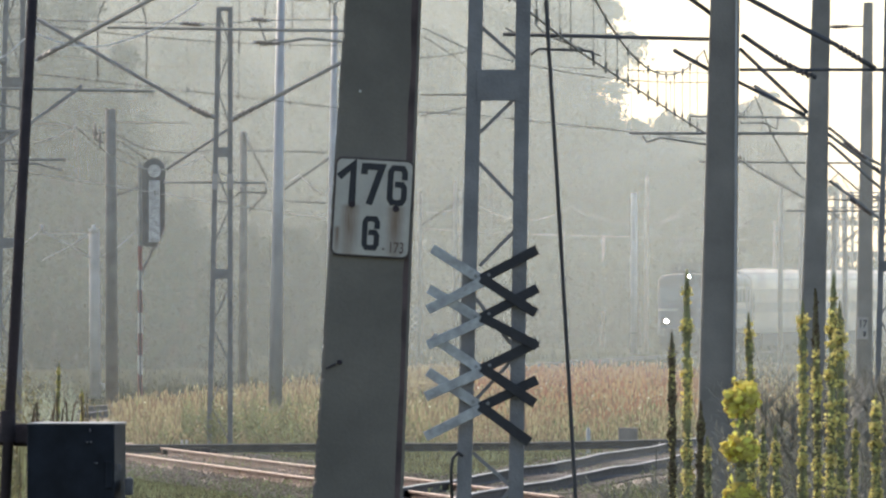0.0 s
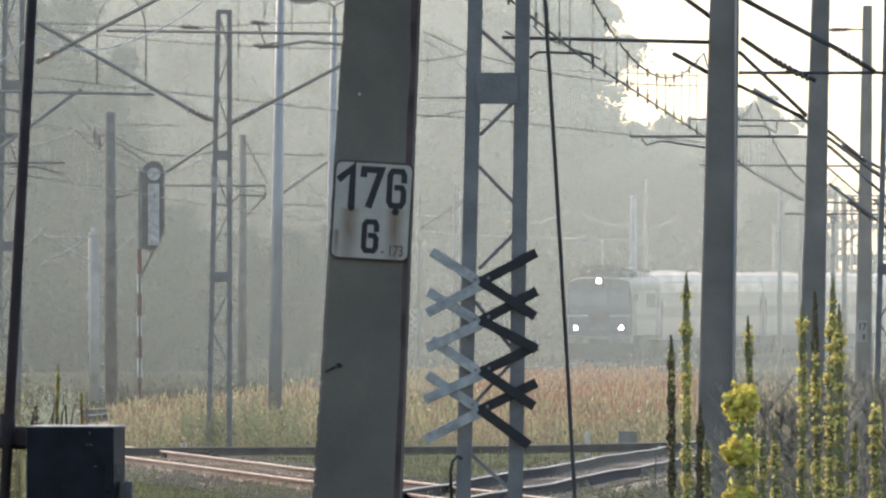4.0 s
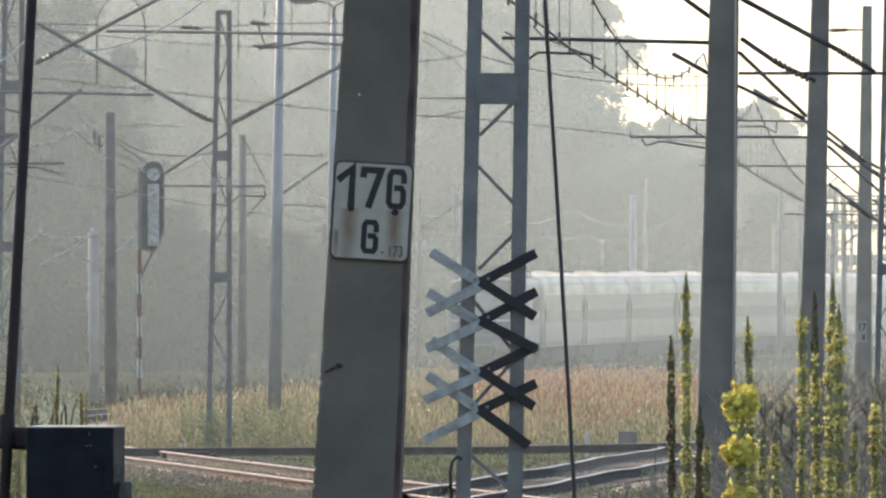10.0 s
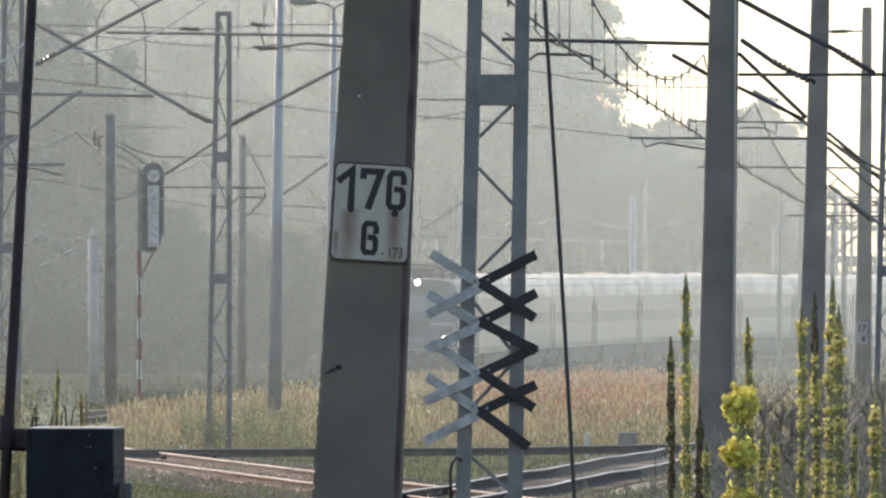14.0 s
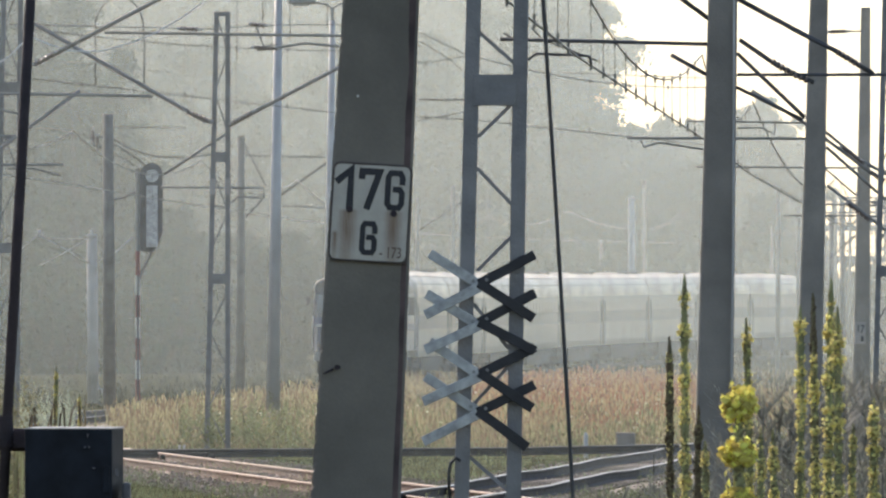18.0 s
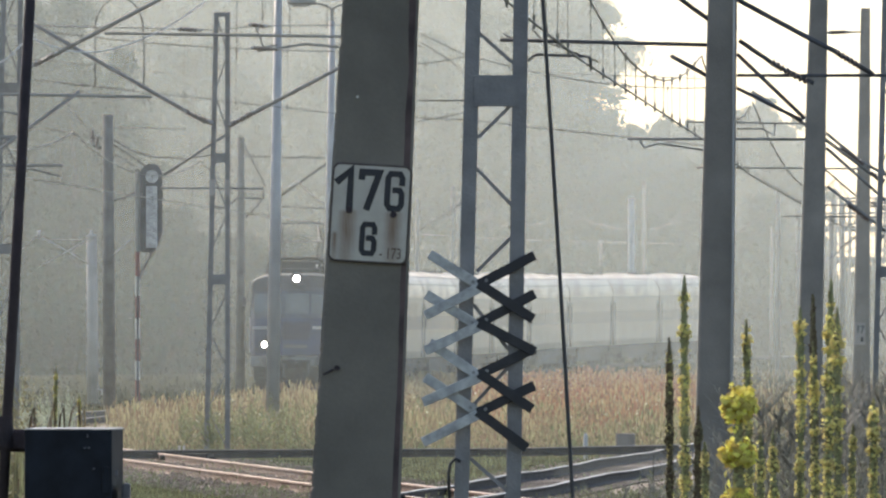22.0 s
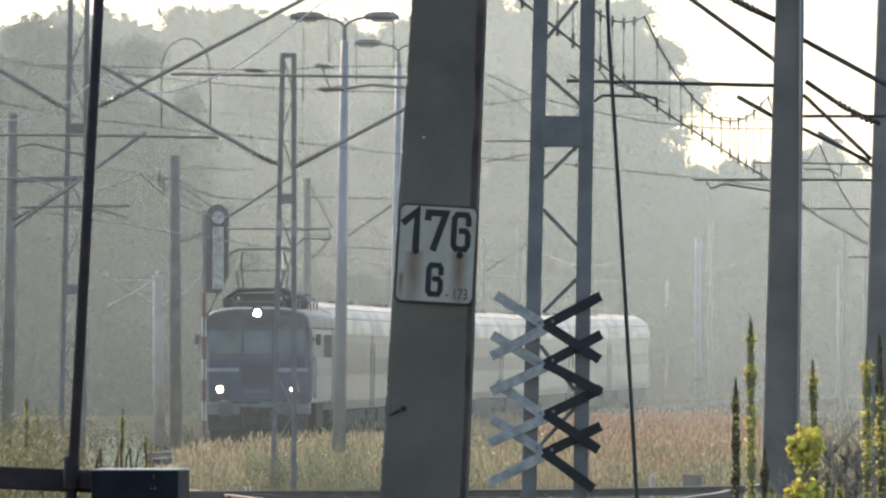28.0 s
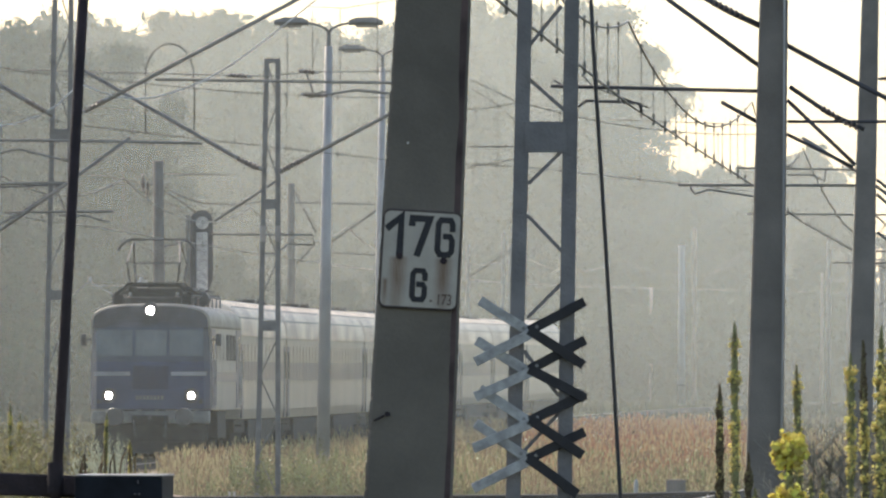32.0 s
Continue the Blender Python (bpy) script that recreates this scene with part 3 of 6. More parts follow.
        part("lens", bm, HEADLIGHT, lamp, "shining lamp lens")
    for x in (-1.38, 1.38):
        bm = bmesh.new()
        rod(bm, (x * 0.93, 0.0, 1.45), (x * 0.93, 0.07, 1.45), 0.06, None, 12)
        part("marker_lamp", bm, DARK_STEEL, chest)
    # buffer beam, skirt, plough, buffers
    bm = bmesh.new()
    box(bm, (-1.48, 0.05, 0.90), (1.48, 0.75, 1.22), 0.03)
    part("buffer_beam", bm, DIRTY_WHITE, ob, "dirty pale buffer beam")
    bm = bmesh.new()
    box(bm, (-0.46, 0.0, 0.86), (0.46, 0.06, 1.10), 0.02)
    part("drawgear_plate", bm, UNDERFRAME, ob, "sooty plate behind the coupling")
    bm = bmesh.new()
    box(bm, (-1.4, 0.22, 0.45), (1.4, 0.5, 0.90), 0.04)
    part("skirt", bm, SKIRT_GREY, ob, "grimy grey skirt")
    bm = bmesh.new()
    loft(bm, [[Vector(p) for p in ((-1.35, 0.5, 0.15), (0, 0.05, 0.15), (1.35, 0.5, 0.15), (0, 0.25, 0.15))],
              [Vector(p) for p in ((-1.35, 0.6, 0.62), (0, 0.3, 0.62), (1.35, 0.6, 0.62), (0, 0.5, 0.62))]])
    part("snow_plough", bm, UNDERFRAME, ob)
    for x in (-0.875, 0.875):
        bm = bmesh.new()
        rod(bm, (x, 0.1, 1.06), (x, -0.35, 1.06), 0.1, 0.085, 14)
        rod(bm, (x, -0.35, 1.06), (x, -0.4, 1.06), 0.24, 0.22, 18)
        part("buffer", bm, BUFFER_GREY, ob, "grey buffer toned to blend with the beam")
    bm = bmesh.new()
    rod(bm, (0, 0.1, 1.05), (0, -0.3, 1.02), 0.05)
    part("coupling_hook", bm, DARK_STEEL, ob)
    for x in (-0.4, 0.4):
        bm = bmesh.new()
        line(bm, [(x, 0, 1.0), (x, -0.12, 0.75), (x * 0.9, -0.05, 0.55)], 0.03)
        part("brake_hose", bm, DARK_STEEL, ob)
    # sides: doors, windows, louvres, handrails, mirrors
    for s in (-1, 1):
        x = s * 1.5
        for y in (1.5, 13.7):
            bm = bmesh.new()
            box(bm, (x - 0.02, y - 0.34, 1.3), (x + 0.02, y + 0.34, 3.2), 0.012)
            d = part("cab_door", bm, LOCO_BLUE, ob)
            bm = bmesh.new()
            box(bm, (x - 0.03, y - 0.24, 2.45), (x + 0.03, y + 0.24, 3.1), 0.01)
            part("pane", bm, GLASS, d)
            for k in (-0.42, 0.42):
                bm = bmesh.new()
                rod(bm, (x + s * 0.06, y + k, 1.35), (x + s * 0.06, y + k, 2.5), 0.02)
                part("handrail", bm, GREY_WHITE, ob)
        for y0, y1 in ((0.64, 2.6), (12.6, 14.8)):
            bm = bmesh.new()
            box(bm, (x - 0.014, y0, 1.27), (x + 0.014, y1, 3.28), 0.004)
            part("cab_side", bm, LOCO_BLUE, ob, "blue cab side panel")
        for y in (3.6, 5.2, 6.8, 8.4, 10.0, 11.6):
            bm = bmesh.new()
            box(bm, (x - 0.02, y - 0.55, 2.5), (x + 0.015, y + 0.55, 3.15), 0.01)
            lv = part("louvre", bm, UNDERFRAME if y > 8 else LOCO_CREAM, ob)
            bm = bmesh.new()
            for k in range(6):
                box(bm, (x - 0.01, y - 0.5, 2.54 + k * 0.1), (x + s * 0.03 + 0.001, y + 0.5, 2.58 + k * 0.1))
            part("slat", bm, DARK_STEEL if y > 8 else LOCO_CREAM, lv)
        bm = bmesh.new()
        box(bm, (x - 0.012, 2.62, 1.95), (x + 0.012, 12.58, 2.2))
        part("side_stripe", bm, LOCO_BLUE, ob, "blue side stripe")
        bm = bmesh.new()
        line(bm, [(x, 0.6, 3.0), (x + s * 0.2, 0.45, 3.0)], 0.02)
        box(bm, (x + s * 0.2 - 0.07, 0.4, 2.85), (x + s * 0.2 + 0.07, 0.46, 3.15), 0.01)
        part("mirror", bm, DARK_STEEL, ob)
        bm = bmesh.new()
        box(bm, (s * 1.2 - 0.2, 5.5, 0.5), (s * 1.2 + 0.2, 9.5, 1.2), 0.04)
        part("equipment_box", bm, UNDERFRAME, ob)
    bogie(ob, 3.6, 0.62, 1.5)
    bogie(ob, 11.9, 0.62, 1.5)
    # roof gear
    for y0, y1, w, z in ((0.95, 1.5, 0.75, 4.08), (2.0, 4.0, 0.72, 4.32), (5.0, 5.5, 0.8, 4.3), (5.6, 7.4, 0.7, 4.3), (8.2, 9.4, 0.6, 4.35), (10.2, 11.0, 0.75, 4.25)):
        bm = bmesh.new()
        box(bm, (-w, y0, 3.8), (w, y1, z), 0.06)
        part("roof_hatch", bm, SKIRT_GREY if y0 < 4.5 else MAROON, ob, "sooty roof equipment case")
    for x in (-0.85, 0.85):
        bm = bmesh.new()
        rod(bm, (x, 1.2, 4.0), (x, 2.6, 4.0), 0.16, None, 12)
        rod(bm, (x, 2.6, 4.0), (x, 2.75, 4.0), 0.1, None, 10)
        part("air_reservoir", bm, UNDERFRAME, ob)
    for x in (-1.0, 1.0):
        bm = bmesh.new()
        line(bm, [(x, 1.0, 4.12), (x, 14.2, 4.12)], 0.03)
        for k in range(8):
            rod(bm, (x, 1.0 + k * 1.88, 3.7), (x, 1.0 + k * 1.88, 4.12), 0.02)
        part("roof_rail", bm, DARK_STEEL, ob)
    bm = bmesh.new()
    for y in (1.6, 4.4):
        line(bm, [(-1.0, y, 4.12), (-0.62, y, 4.40), (0.62, y, 4.40), (1.0, y, 4.12)], 0.06)
    for x in (-0.62, 0.62):
        line(bm, [(x, 1.6, 4.36), (x, 4.4, 4.36)], 0.045)
    part("pantograph_base", bm, UNDERFRAME, ob, "sooty pantograph base frame")
    for x in (-0.95, -0.6, 0.6, 0.95):
        for y in (1.6, 4.4):
            insulator(ob, (x, y, 3.8), (x, y, 4.14), 0.085)
    for y in (7.9, 9.8, 10.6):
        insulator(ob, (0.75, y, 3.85), (0.75, y, 4.3), 0.1)
    bm = bmesh.new()
    line(bm, [(0.75, 5, 4.3), (0.75, 7.9, 4.32), (0.75, 10.6, 4.32)], 0.03)
    rod(bm, (1.0, 5.2, 4.05), (1.0, 6.2, 4.05), 0.2)
    part("roof_busbar", bm, DARK_STEEL, ob)
    bm = bmesh.new()   # raised pantograph, diamond frame
    for x in (-0.62, 0.62):
        for e in (-1, 1):
            line(bm, [(x * 0.95, 3.0 + e * 1.2, 4.38), (x * 1.08, 3.0 + e * 1.58, 4.95), (x * 0.95, 3.0 + e * 0.12, 5.48)], 0.024)
    for y in (1.42, 4.58):
        line(bm, [(-0.67, y, 4.95), (0.67, y, 4.95)], 0.012)
    line(bm, [(-0.67, 1.42, 4.95), (0.59, 2.88, 5.48)], 0.009)
    line(bm, [(0.67, 1.42, 4.95), (-0.59, 2.88, 5.48)], 0.009)
    part("pantograph_frame", bm, DARK_STEEL, ob, "thin raised diamond frame")
    for y in (2.85, 3.15):
        bm = bmesh.new()
        line(bm, [(-0.99, y, 5.27), (-0.93, y, 5.37), (-0.82, y, 5.48), (-0.64, y, 5.55), (0.64, y, 5.55), (0.82, y, 5.48), (0.93, y, 5.37), (0.99, y, 5.27)], 0.03)
        part("contact_strip", bm, DARK_STEEL, ob, "contact strip with down-turned horns")
    bm = bmesh.new()   # lowered rear pantograph
    for x in (-0.55, 0.55):
        line(bm, [(x, 11.2, 4.25), (x, 14.0, 4.3)], 0.03)
    for y in (11.2, 12.6, 14.0):
        line(bm, [(-0.85, y, 4.3), (0.85, y, 4.3)], 0.03)
    part("lowered_pantograph", bm, DARK_STEEL, ob)
    return ob


def coach():
    ob = thing("passenger_coach", (0, 0, 0), "dusty grey passenger coach with pale curved roof, dark windows", "railway coach", "coaches of the train")
    L = 23.9
    bm = bmesh.new()
    secs = [body_section(y, 1.43, 0.98, 3.20, 3.22, tuck=0.05) for y in (0.25, 0.3, L, L + 0.05)]
    loft(bm, secs)
    part("body", bm, COACH_SIDE, ob)
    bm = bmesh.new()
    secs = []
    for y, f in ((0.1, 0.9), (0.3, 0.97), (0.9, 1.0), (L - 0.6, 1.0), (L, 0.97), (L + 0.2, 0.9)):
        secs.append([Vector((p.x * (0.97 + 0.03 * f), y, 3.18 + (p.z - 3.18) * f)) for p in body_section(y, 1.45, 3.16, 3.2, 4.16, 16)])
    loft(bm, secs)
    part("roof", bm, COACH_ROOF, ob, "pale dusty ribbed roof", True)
    for k in range(7):
        a = math.pi * (k + 1) / 8
        c, s = math.cos(a), math.sin(a)
        x, z = 1.45 * math.copysign(abs(c) ** 0.62, c), 3.2 + 0.96 * abs(s) ** 0.8
        bm = bmesh.new()
        line(bm, [(x, 0.6, z), (x, L - 0.4, z)], 0.018, 5)
        part("roof_seam", bm, LOCO_ROOF, ob)
    for y0 in (1.6, 20.8):
        bm = bmesh.new()
        box(bm, (0.25, y0, 3.95), (0.75, y0 + 0.9, 4.24), 0.06)
        part("roof_vent", bm, SKIRT_GREY, ob, "sooty roof ventilator")
        bm = bmesh.new()
        box(bm, (-0.75, y0 - 0.4, 3.9), (-0.3, y0 + 0.8, 4.22), 0.06)
        part("roof_vent", bm, LOCO_ROOF, ob, "sooty roof ventilator")
    for s in (-1, 1):
        x = s * 1.43
        bm = bmesh.new()
        box(bm, (x - 0.008, 1.6, 1.96), (x + 0.008, L - 1.3, 2.5))
        part("window_band", bm, COACH_BAND, ob)
        for i in range(11):
            y = 2.7 + i * 1.86
            bm = bmesh.new()
            box(bm, (x - 0.012, y - 0.6, 1.98), (x + 0.012, y + 0.6, 2.48), 0.004)
            w = part("window", bm, COACH_BAND, ob)
            # upper half of the window coloured as if it mirrored the sky
            bm = bmesh.new()
            box(bm, (x - 0.012, y - 0.6, 2.50), (x + 0.012, y + 0.6, 2.93), 0.004)
            part("upper_pane", bm, PANE_AND_FRAME, w, "upper pane painted pale as reflected sky")
            bm = bmesh.new()
            ring = lambda e, dx: [Vector((x + dx, y + a * e, 2.455 + b * (0.505 + (e - 0.66)))) for a, b in ((-1, -1), (1, -1), (1, 1), (-1, 1))]
            loft(bm, [ring(0.60, -0.016), ring(0.66, -0.016), ring(0.66, 0.016), ring(0.60, 0.016)], caps=False)
            part("window_frame", bm, PANE_AND_FRAME, w)
        for y in (0.9, L - 0.6):
            bm = bmesh.new()
            box(bm, (x - 0.03, y - 0.42, 1.0), (x + 0.02, y + 0.42, 2.95), 0.012)
            d = part("door", bm, COACH_BAND, ob, "dark end door")
            bm = bmesh.new()
            box(bm, (x - 0.035, y - 0.22, 2.05), (x + 0.03, y + 0.22, 2.8), 0.01)
            part("pane", bm, GLASS, d)
            bm = bmesh.new()
            for k in range(3):
                box(bm, (s * 1.15 - 0.2, y - 0.35, 0.35 + k * 0.22), (s * 1.15 + 0.2 + 0.04 * k, y + 0.35, 0.39 + k * 0.22))
            part("footstep", bm, UNDERFRAME, ob)
        bm = bmesh.new()
        box(bm, (s * 1.1 - 0.3, 5.6, 0.34), (s * 1.1 + 0.25, 18.4, 0.95), 0.04)
        part("underfloor_box", bm, UNDERFRAME, ob)
    for y0, y1 in ((-0.2, 0.26), (L + 0.04, L + 0.4)):
        bm = bmesh.new()
        for x in (-0.62, 0.62):
            box(bm, (x - 0.1, y0, 1.2), (x + 0.1, y1, 3.3), 0.04)
        box(bm, (-0.62, y0, 3.2), (0.62, y1, 3.4), 0.04)
        part("gangway", bm, UNDERFRAME, ob, "black rubber gangway")
    bm = bmesh.new()
    box(bm, (-1.25, 0.2, 0.62), (1.25, L, 0.98))
    part("underframe", bm, UNDERFRAME, ob)
    bogie(ob, 3.2, 0.46, 1.25)
    bogie(ob, L - 2.9, 0.46, 1.25)
    return ob


train = [locomotive()]
train.append(coach())
for i in range(8):
    train.append(copy_thing(train[1], pose(0, 0, 0)))
OFFSETS = [0.0] + [15.9 + 24.5 * i for i in range(9)]
LENGTHS = [15.0] + [24.1] * 9


def front_at(t):
    """Distance of the locomotive's face from the camera."""
    return 376.0 + 10.85 * (SECONDS - t)


def on_track(y, length):
    a, b = y + length * 0.2, y + length * 0.8
    xa, xb, za, zb = main_track(a), main_track(b), main_rise(a), main_rise(b)
    slope, climb = (xb - xa) / (b - a), (zb - za) / (b - a)
    return pose(xa - slope * (a - y), y, za - climb * (a - y), math.degrees(math.atan(climb)), 0, -math.degrees(math.atan(slope)))


def motions():
    for ob, off, length in zip(train, OFFSETS, LENGTHS):
        rows = [(t, on_track(front_at(t) + off, length)) for t in range(0, 33, 2)]
        walk(ob, rows)

# ---- banks of mist across the view: flat sheets standing in for haze ----
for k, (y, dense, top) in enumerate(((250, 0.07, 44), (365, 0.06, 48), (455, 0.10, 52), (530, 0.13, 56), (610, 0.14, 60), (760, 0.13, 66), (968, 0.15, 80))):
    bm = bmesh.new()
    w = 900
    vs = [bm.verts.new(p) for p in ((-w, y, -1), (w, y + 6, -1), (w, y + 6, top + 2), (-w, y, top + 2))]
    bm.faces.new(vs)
    lone("mist", bm, mist_stuff("mist_sheet", dense, 0.05, top, 0.65 if y < 300 else 0.47 if y < 700 else 0.9, (0.835, 0.905, 0.835) if y < 700 else (0.90, 0.905, 0.765)), "flat see-through sheet standing in for thin morning mist over the yard", "mist", "banks of mist", "stuff")


# ---- trees ----
def tree_kind(seed, h, spread, droop):
    """A tapered trunk, forking limbs, and a crown of many small leaf clumps."""
    rng = random.Random(seed)
    ob = thing("tree", (0, 0, 0), "tall leafy deciduous tree in misty woodland", "tree", "trees of the wood")
    bm = bmesh.new()
    top = Vector((rng.uniform(-0.6, 0.6), rng.uniform(-0.6, 0.6), h * 0.9))
    ctrl = [Vector((0, 0, -0.5)), Vector((rng.uniform(-0.3, 0.3), 0, h * 0.3)), Vector((rng.uniform(-0.6, 0.6), 0, h * 0.6)), top]
    for i, (a, b) in enumerate(zip(ctrl, ctrl[1:])):
        rod(bm, a, b, 0.32 * (1 - i * 0.3), 0.32 * (1 - (i + 1) * 0.3) + 0.02, 8)
    tips = []
    n = 42
    for i in range(n):
        u = 0.1 + 0.9 * i / n
        p = ctrl[0].lerp(ctrl[3], u)
        env = spread * (math.sin(math.pi * min(1, (u - 0.0) / 1.04)) ** 0.7) * rng.uniform(0.55, 1.1)
        a = i * 2.4 + rng.uniform(-0.4, 0.4)
        q = p + Vector((math.cos(a) * env, math.sin(a) * env, env * rng.uniform(0.1, 0.6)))
        rod(bm, p, q, 0.09 * (1.2 - u), 0.02, 5)
        for j in range(5):
            r = p.lerp(q, rng.uniform(0.35, 1.05)) + Vector((rng.gauss(0, 0.5), rng.gauss(0, 0.5), rng.gauss(0, 0.4)))
            tips.append((r, rng.uniform(0.5, 1.25)))
    part("trunk", bm, BARK, ob)
    vs, fs = [], []
    for c, s in tips:
        for _ in range(300):
            d = Vector((rng.gauss(0, 1), rng.gauss(0, 1), rng.gauss(0, 0.75)))
            p = c + d * s * 0.43
            p.z -= droop * abs(d.x)
            e = rng.uniform(0.05, 0.12)
            q = Euler((rng.uniform(0, 6.3), rng.uniform(0, 6.3), rng.uniform(0, 6.3))).to_matrix()
            k = len(vs)
            vs += [p + q @ Vector(v) * e for v in ((-1, 0, 0), (0, -0.6, 0.1), (1, 0, 0), (0, 0.6, 0.1))]
            fs.append((k, k + 1, k + 2, k + 3))
        for _ in range(16):   # larger sprays close the heart of each clump
            p = c + Vector((rng.gauss(0, 1), rng.gauss(0, 1), rng.gauss(0, 0.75))) * s * 0.26
            e = rng.uniform(0.26, 0.44)
            q = Euler((rng.uniform(0, 6.3), rng.uniform(0, 6.3), rng.uniform(0, 6.3))).to_matrix()
            k = len(vs)
            vs += [p + q @ Vector(v) * e for v in ((-1, 0, 0), (0, -0.6, 0.1), (1, 0, 0), (0, 0.6, 0.1))]
            fs.append((k, k + 1, k + 2, k + 3))
    me = bpy.data.meshes.new("crown")
    me.from_pydata(vs, [], fs)
    me.materials.append(TREE_LEAF)
    c = new("crown", me)
    c.parent = ob
    return ob


kinds = [tree_kind(3, 22, 5.2, 0.2), tree_kind(8, 24, 4.4, 0.5), tree_kind(21, 20, 5.8, 0.1), tree_kind(34, 23, 3.6, 0.6)]
rng = random.Random(5)
spots = []


def crest(u):
    """Height of the wood's skyline along its length (u: degrees from straight ahead)."""
    knots = ((-3.0, 24), (-1.90, 24.2), (-1.72, 24.8), (-1.48, 26.8), (-1.30, 23.2), (-1.16, 26.2), (-0.95, 25.2), (-0.75, 25.0), (-0.4, 26), (0.0, 26.3), (0.15, 26.5), (0.24, 26.5),
             (0.30, 19.5), (0.42, 16.2), (0.75, 15.6), (1.05, 16.4), (1.25, 15.5), (1.36, 12), (1.42, 6), (3.0, 5.5))
    for (a, p), (b, q) in zip(knots, knots[1:]):
        if u <= b:
            return p + (q - p) * max(0, (u - a) / (b - a))
    return 5.5


for row, (y, step) in enumerate(((945, 4.6), (990, 3.6), (1010, 4.6), (1045, 4.2), (1080, 4.2))):
    x = -62.0
    while x < 62:
        u = math.degrees(math.atan2(x, y))
        yy = y + rng.uniform(-14, 14)
        h = crest(u) * rng.uniform(*((0.55, 0.86) if row == 0 else (0.84, 1.03))) * (yy / 950)
        spots.append((x * yy / y, yy, h))
        x += step * rng.uniform(0.7, 1.35)
spots += [(4.0, 932, 25.5), (5.3, 940, 26.0), (6.3, 928, 24.0), (5.8, 955, 26.5), (5.0, 962, 26.0), (6.6, 968, 25.0), (4.4, 950, 27.0), (7.9, 936, 16.5), (9.0, 938, 14.5), (10.4, 944, 13.5), (12.0, 965, 14.0), (13.0, 950, 13.0), (14.6, 960, 12.5), (16.0, 945, 12.5), (17.6, 955, 13.0), (19.4, 940, 16.0), (21.0, 946, 17.0), (22.3, 938, 15.0)]
for i, (x, y, h) in enumerate(spots):
    x, y, h = (x * 1.04 - 0.9, y + 45, h * 1.05) if i >= len(spots) - 18 else (x, y, h)
    k = rng.randrange(4)
    s = h / (22, 24, 20, 23)[k]
    m = pose(x, y, land(x, y) - 0.3, 0, 0, rng.uniform(0, 360))
    if i < 4:
        t = kinds[i]
        t.matrix_basis = m
        s = h / (22, 24, 20, 23)[i]
    else:
        t = copy_thing(kinds[k], m)
    t.scale = (s * rng.uniform(0.95, 1.2), s * rng.uniform(0.95, 1.2), s)


def shrub_kind(seed, h):
    """A dense many-stemmed shrub."""
    rng = random.Random(seed)
    ob = thing("shrub", (0, 0, 0), "dense dark shrub at the wood's edge in mist", "shrub", "shrubs at the wood's edge")
    bm = bmesh.new()
    vs, fs = [], []
    for i in range(16):
        q = Vector((rng.gauss(0, 1.3), rng.gauss(0, 1.0), h * rng.uniform(0.35, 0.95)))
        rod(bm, (q.x * 0.2, q.y * 0.2, -0.3), q, 0.06, 0.02, 5)
        for _ in range(330):
            u = rng.random()
            p = Vector((q.x * u, q.y * u, q.z * u)) + Vector((rng.gauss(0, 0.7), rng.gauss(0, 0.7), rng.gauss(0, 0.5)))
            e = rng.uniform(0.05, 0.13) if _ % 12 else rng.uniform(0.25, 0.4)
            w = Euler((rng.uniform(0, 6.3), rng.uniform(0, 6.3), rng.uniform(0, 6.3))).to_matrix()
            k = len(vs)
            vs += [p + w @ Vector(v) * e for v in ((-1, 0, 0), (0, -0.6, 0.1), (1, 0, 0), (0, 0.6, 0.1))]
            fs.append((k, k + 1, k + 2, k + 3))
    part("stem_cluster", bm, BARK, ob)
    me = bpy.data.meshes.new("foliage")
    me.from_pydata(vs, [], fs)
    me.materials.append(TREE_LEAF)
    c = new("foliage", me)
    c.parent = ob
    return ob


shrubs = [shrub_kind(5, 4.5), shrub_kind(6, 6.0)]
x, i = -60.0, 0
while x < 62:
    y = 905 + rng.uniform(-10, 14)
    m = pose(x, y, land(x, y) - 0.1, 0, 0, rng.uniform(0, 360))
    t = shrubs[i] if i < 2 else copy_thing(shrubs[i % 2], m)
    t.matrix_basis = m
    t.scale = [rng.uniform(0.75, 1.35)] * 3
    x += rng.uniform(0.9, 2.0)
    i += 1

n_ = 0
x = -34.0
while x < 17:
    y = (640 if x < -9 else 800) + rng.uniform(-12, 12)
    m = pose(x, y, land(x, y) - 0.1, 0, 0, rng.uniform(0, 360))
    t = copy_thing(shrubs[n_ % 2], m)
    t.scale = [rng.uniform(0.6, 1.1)] * 3
    x += rng.uniform(0.8, 1.7)
    n_ += 1
# a nearer dark stand left of the line, falling away towards it
for i in range(26):
    x, y = -34 + 1.15 * i + rng.uniform(-0.8, 0.8), rng.uniform(640, 735)
    h = (18.5 if x < -17 else max(8.0, 18.5 - 2.2 * (x + 17))) * rng.uniform(0.78, 1.06)
    k = rng.randrange(4)
    t = copy_thing(kinds[k], pose(x, y, land(x, y) - 0.3, 0, 0, rng.uniform(0, 360)))
    t.scale = [h / (22, 24, 20, 23)[k]] * 3

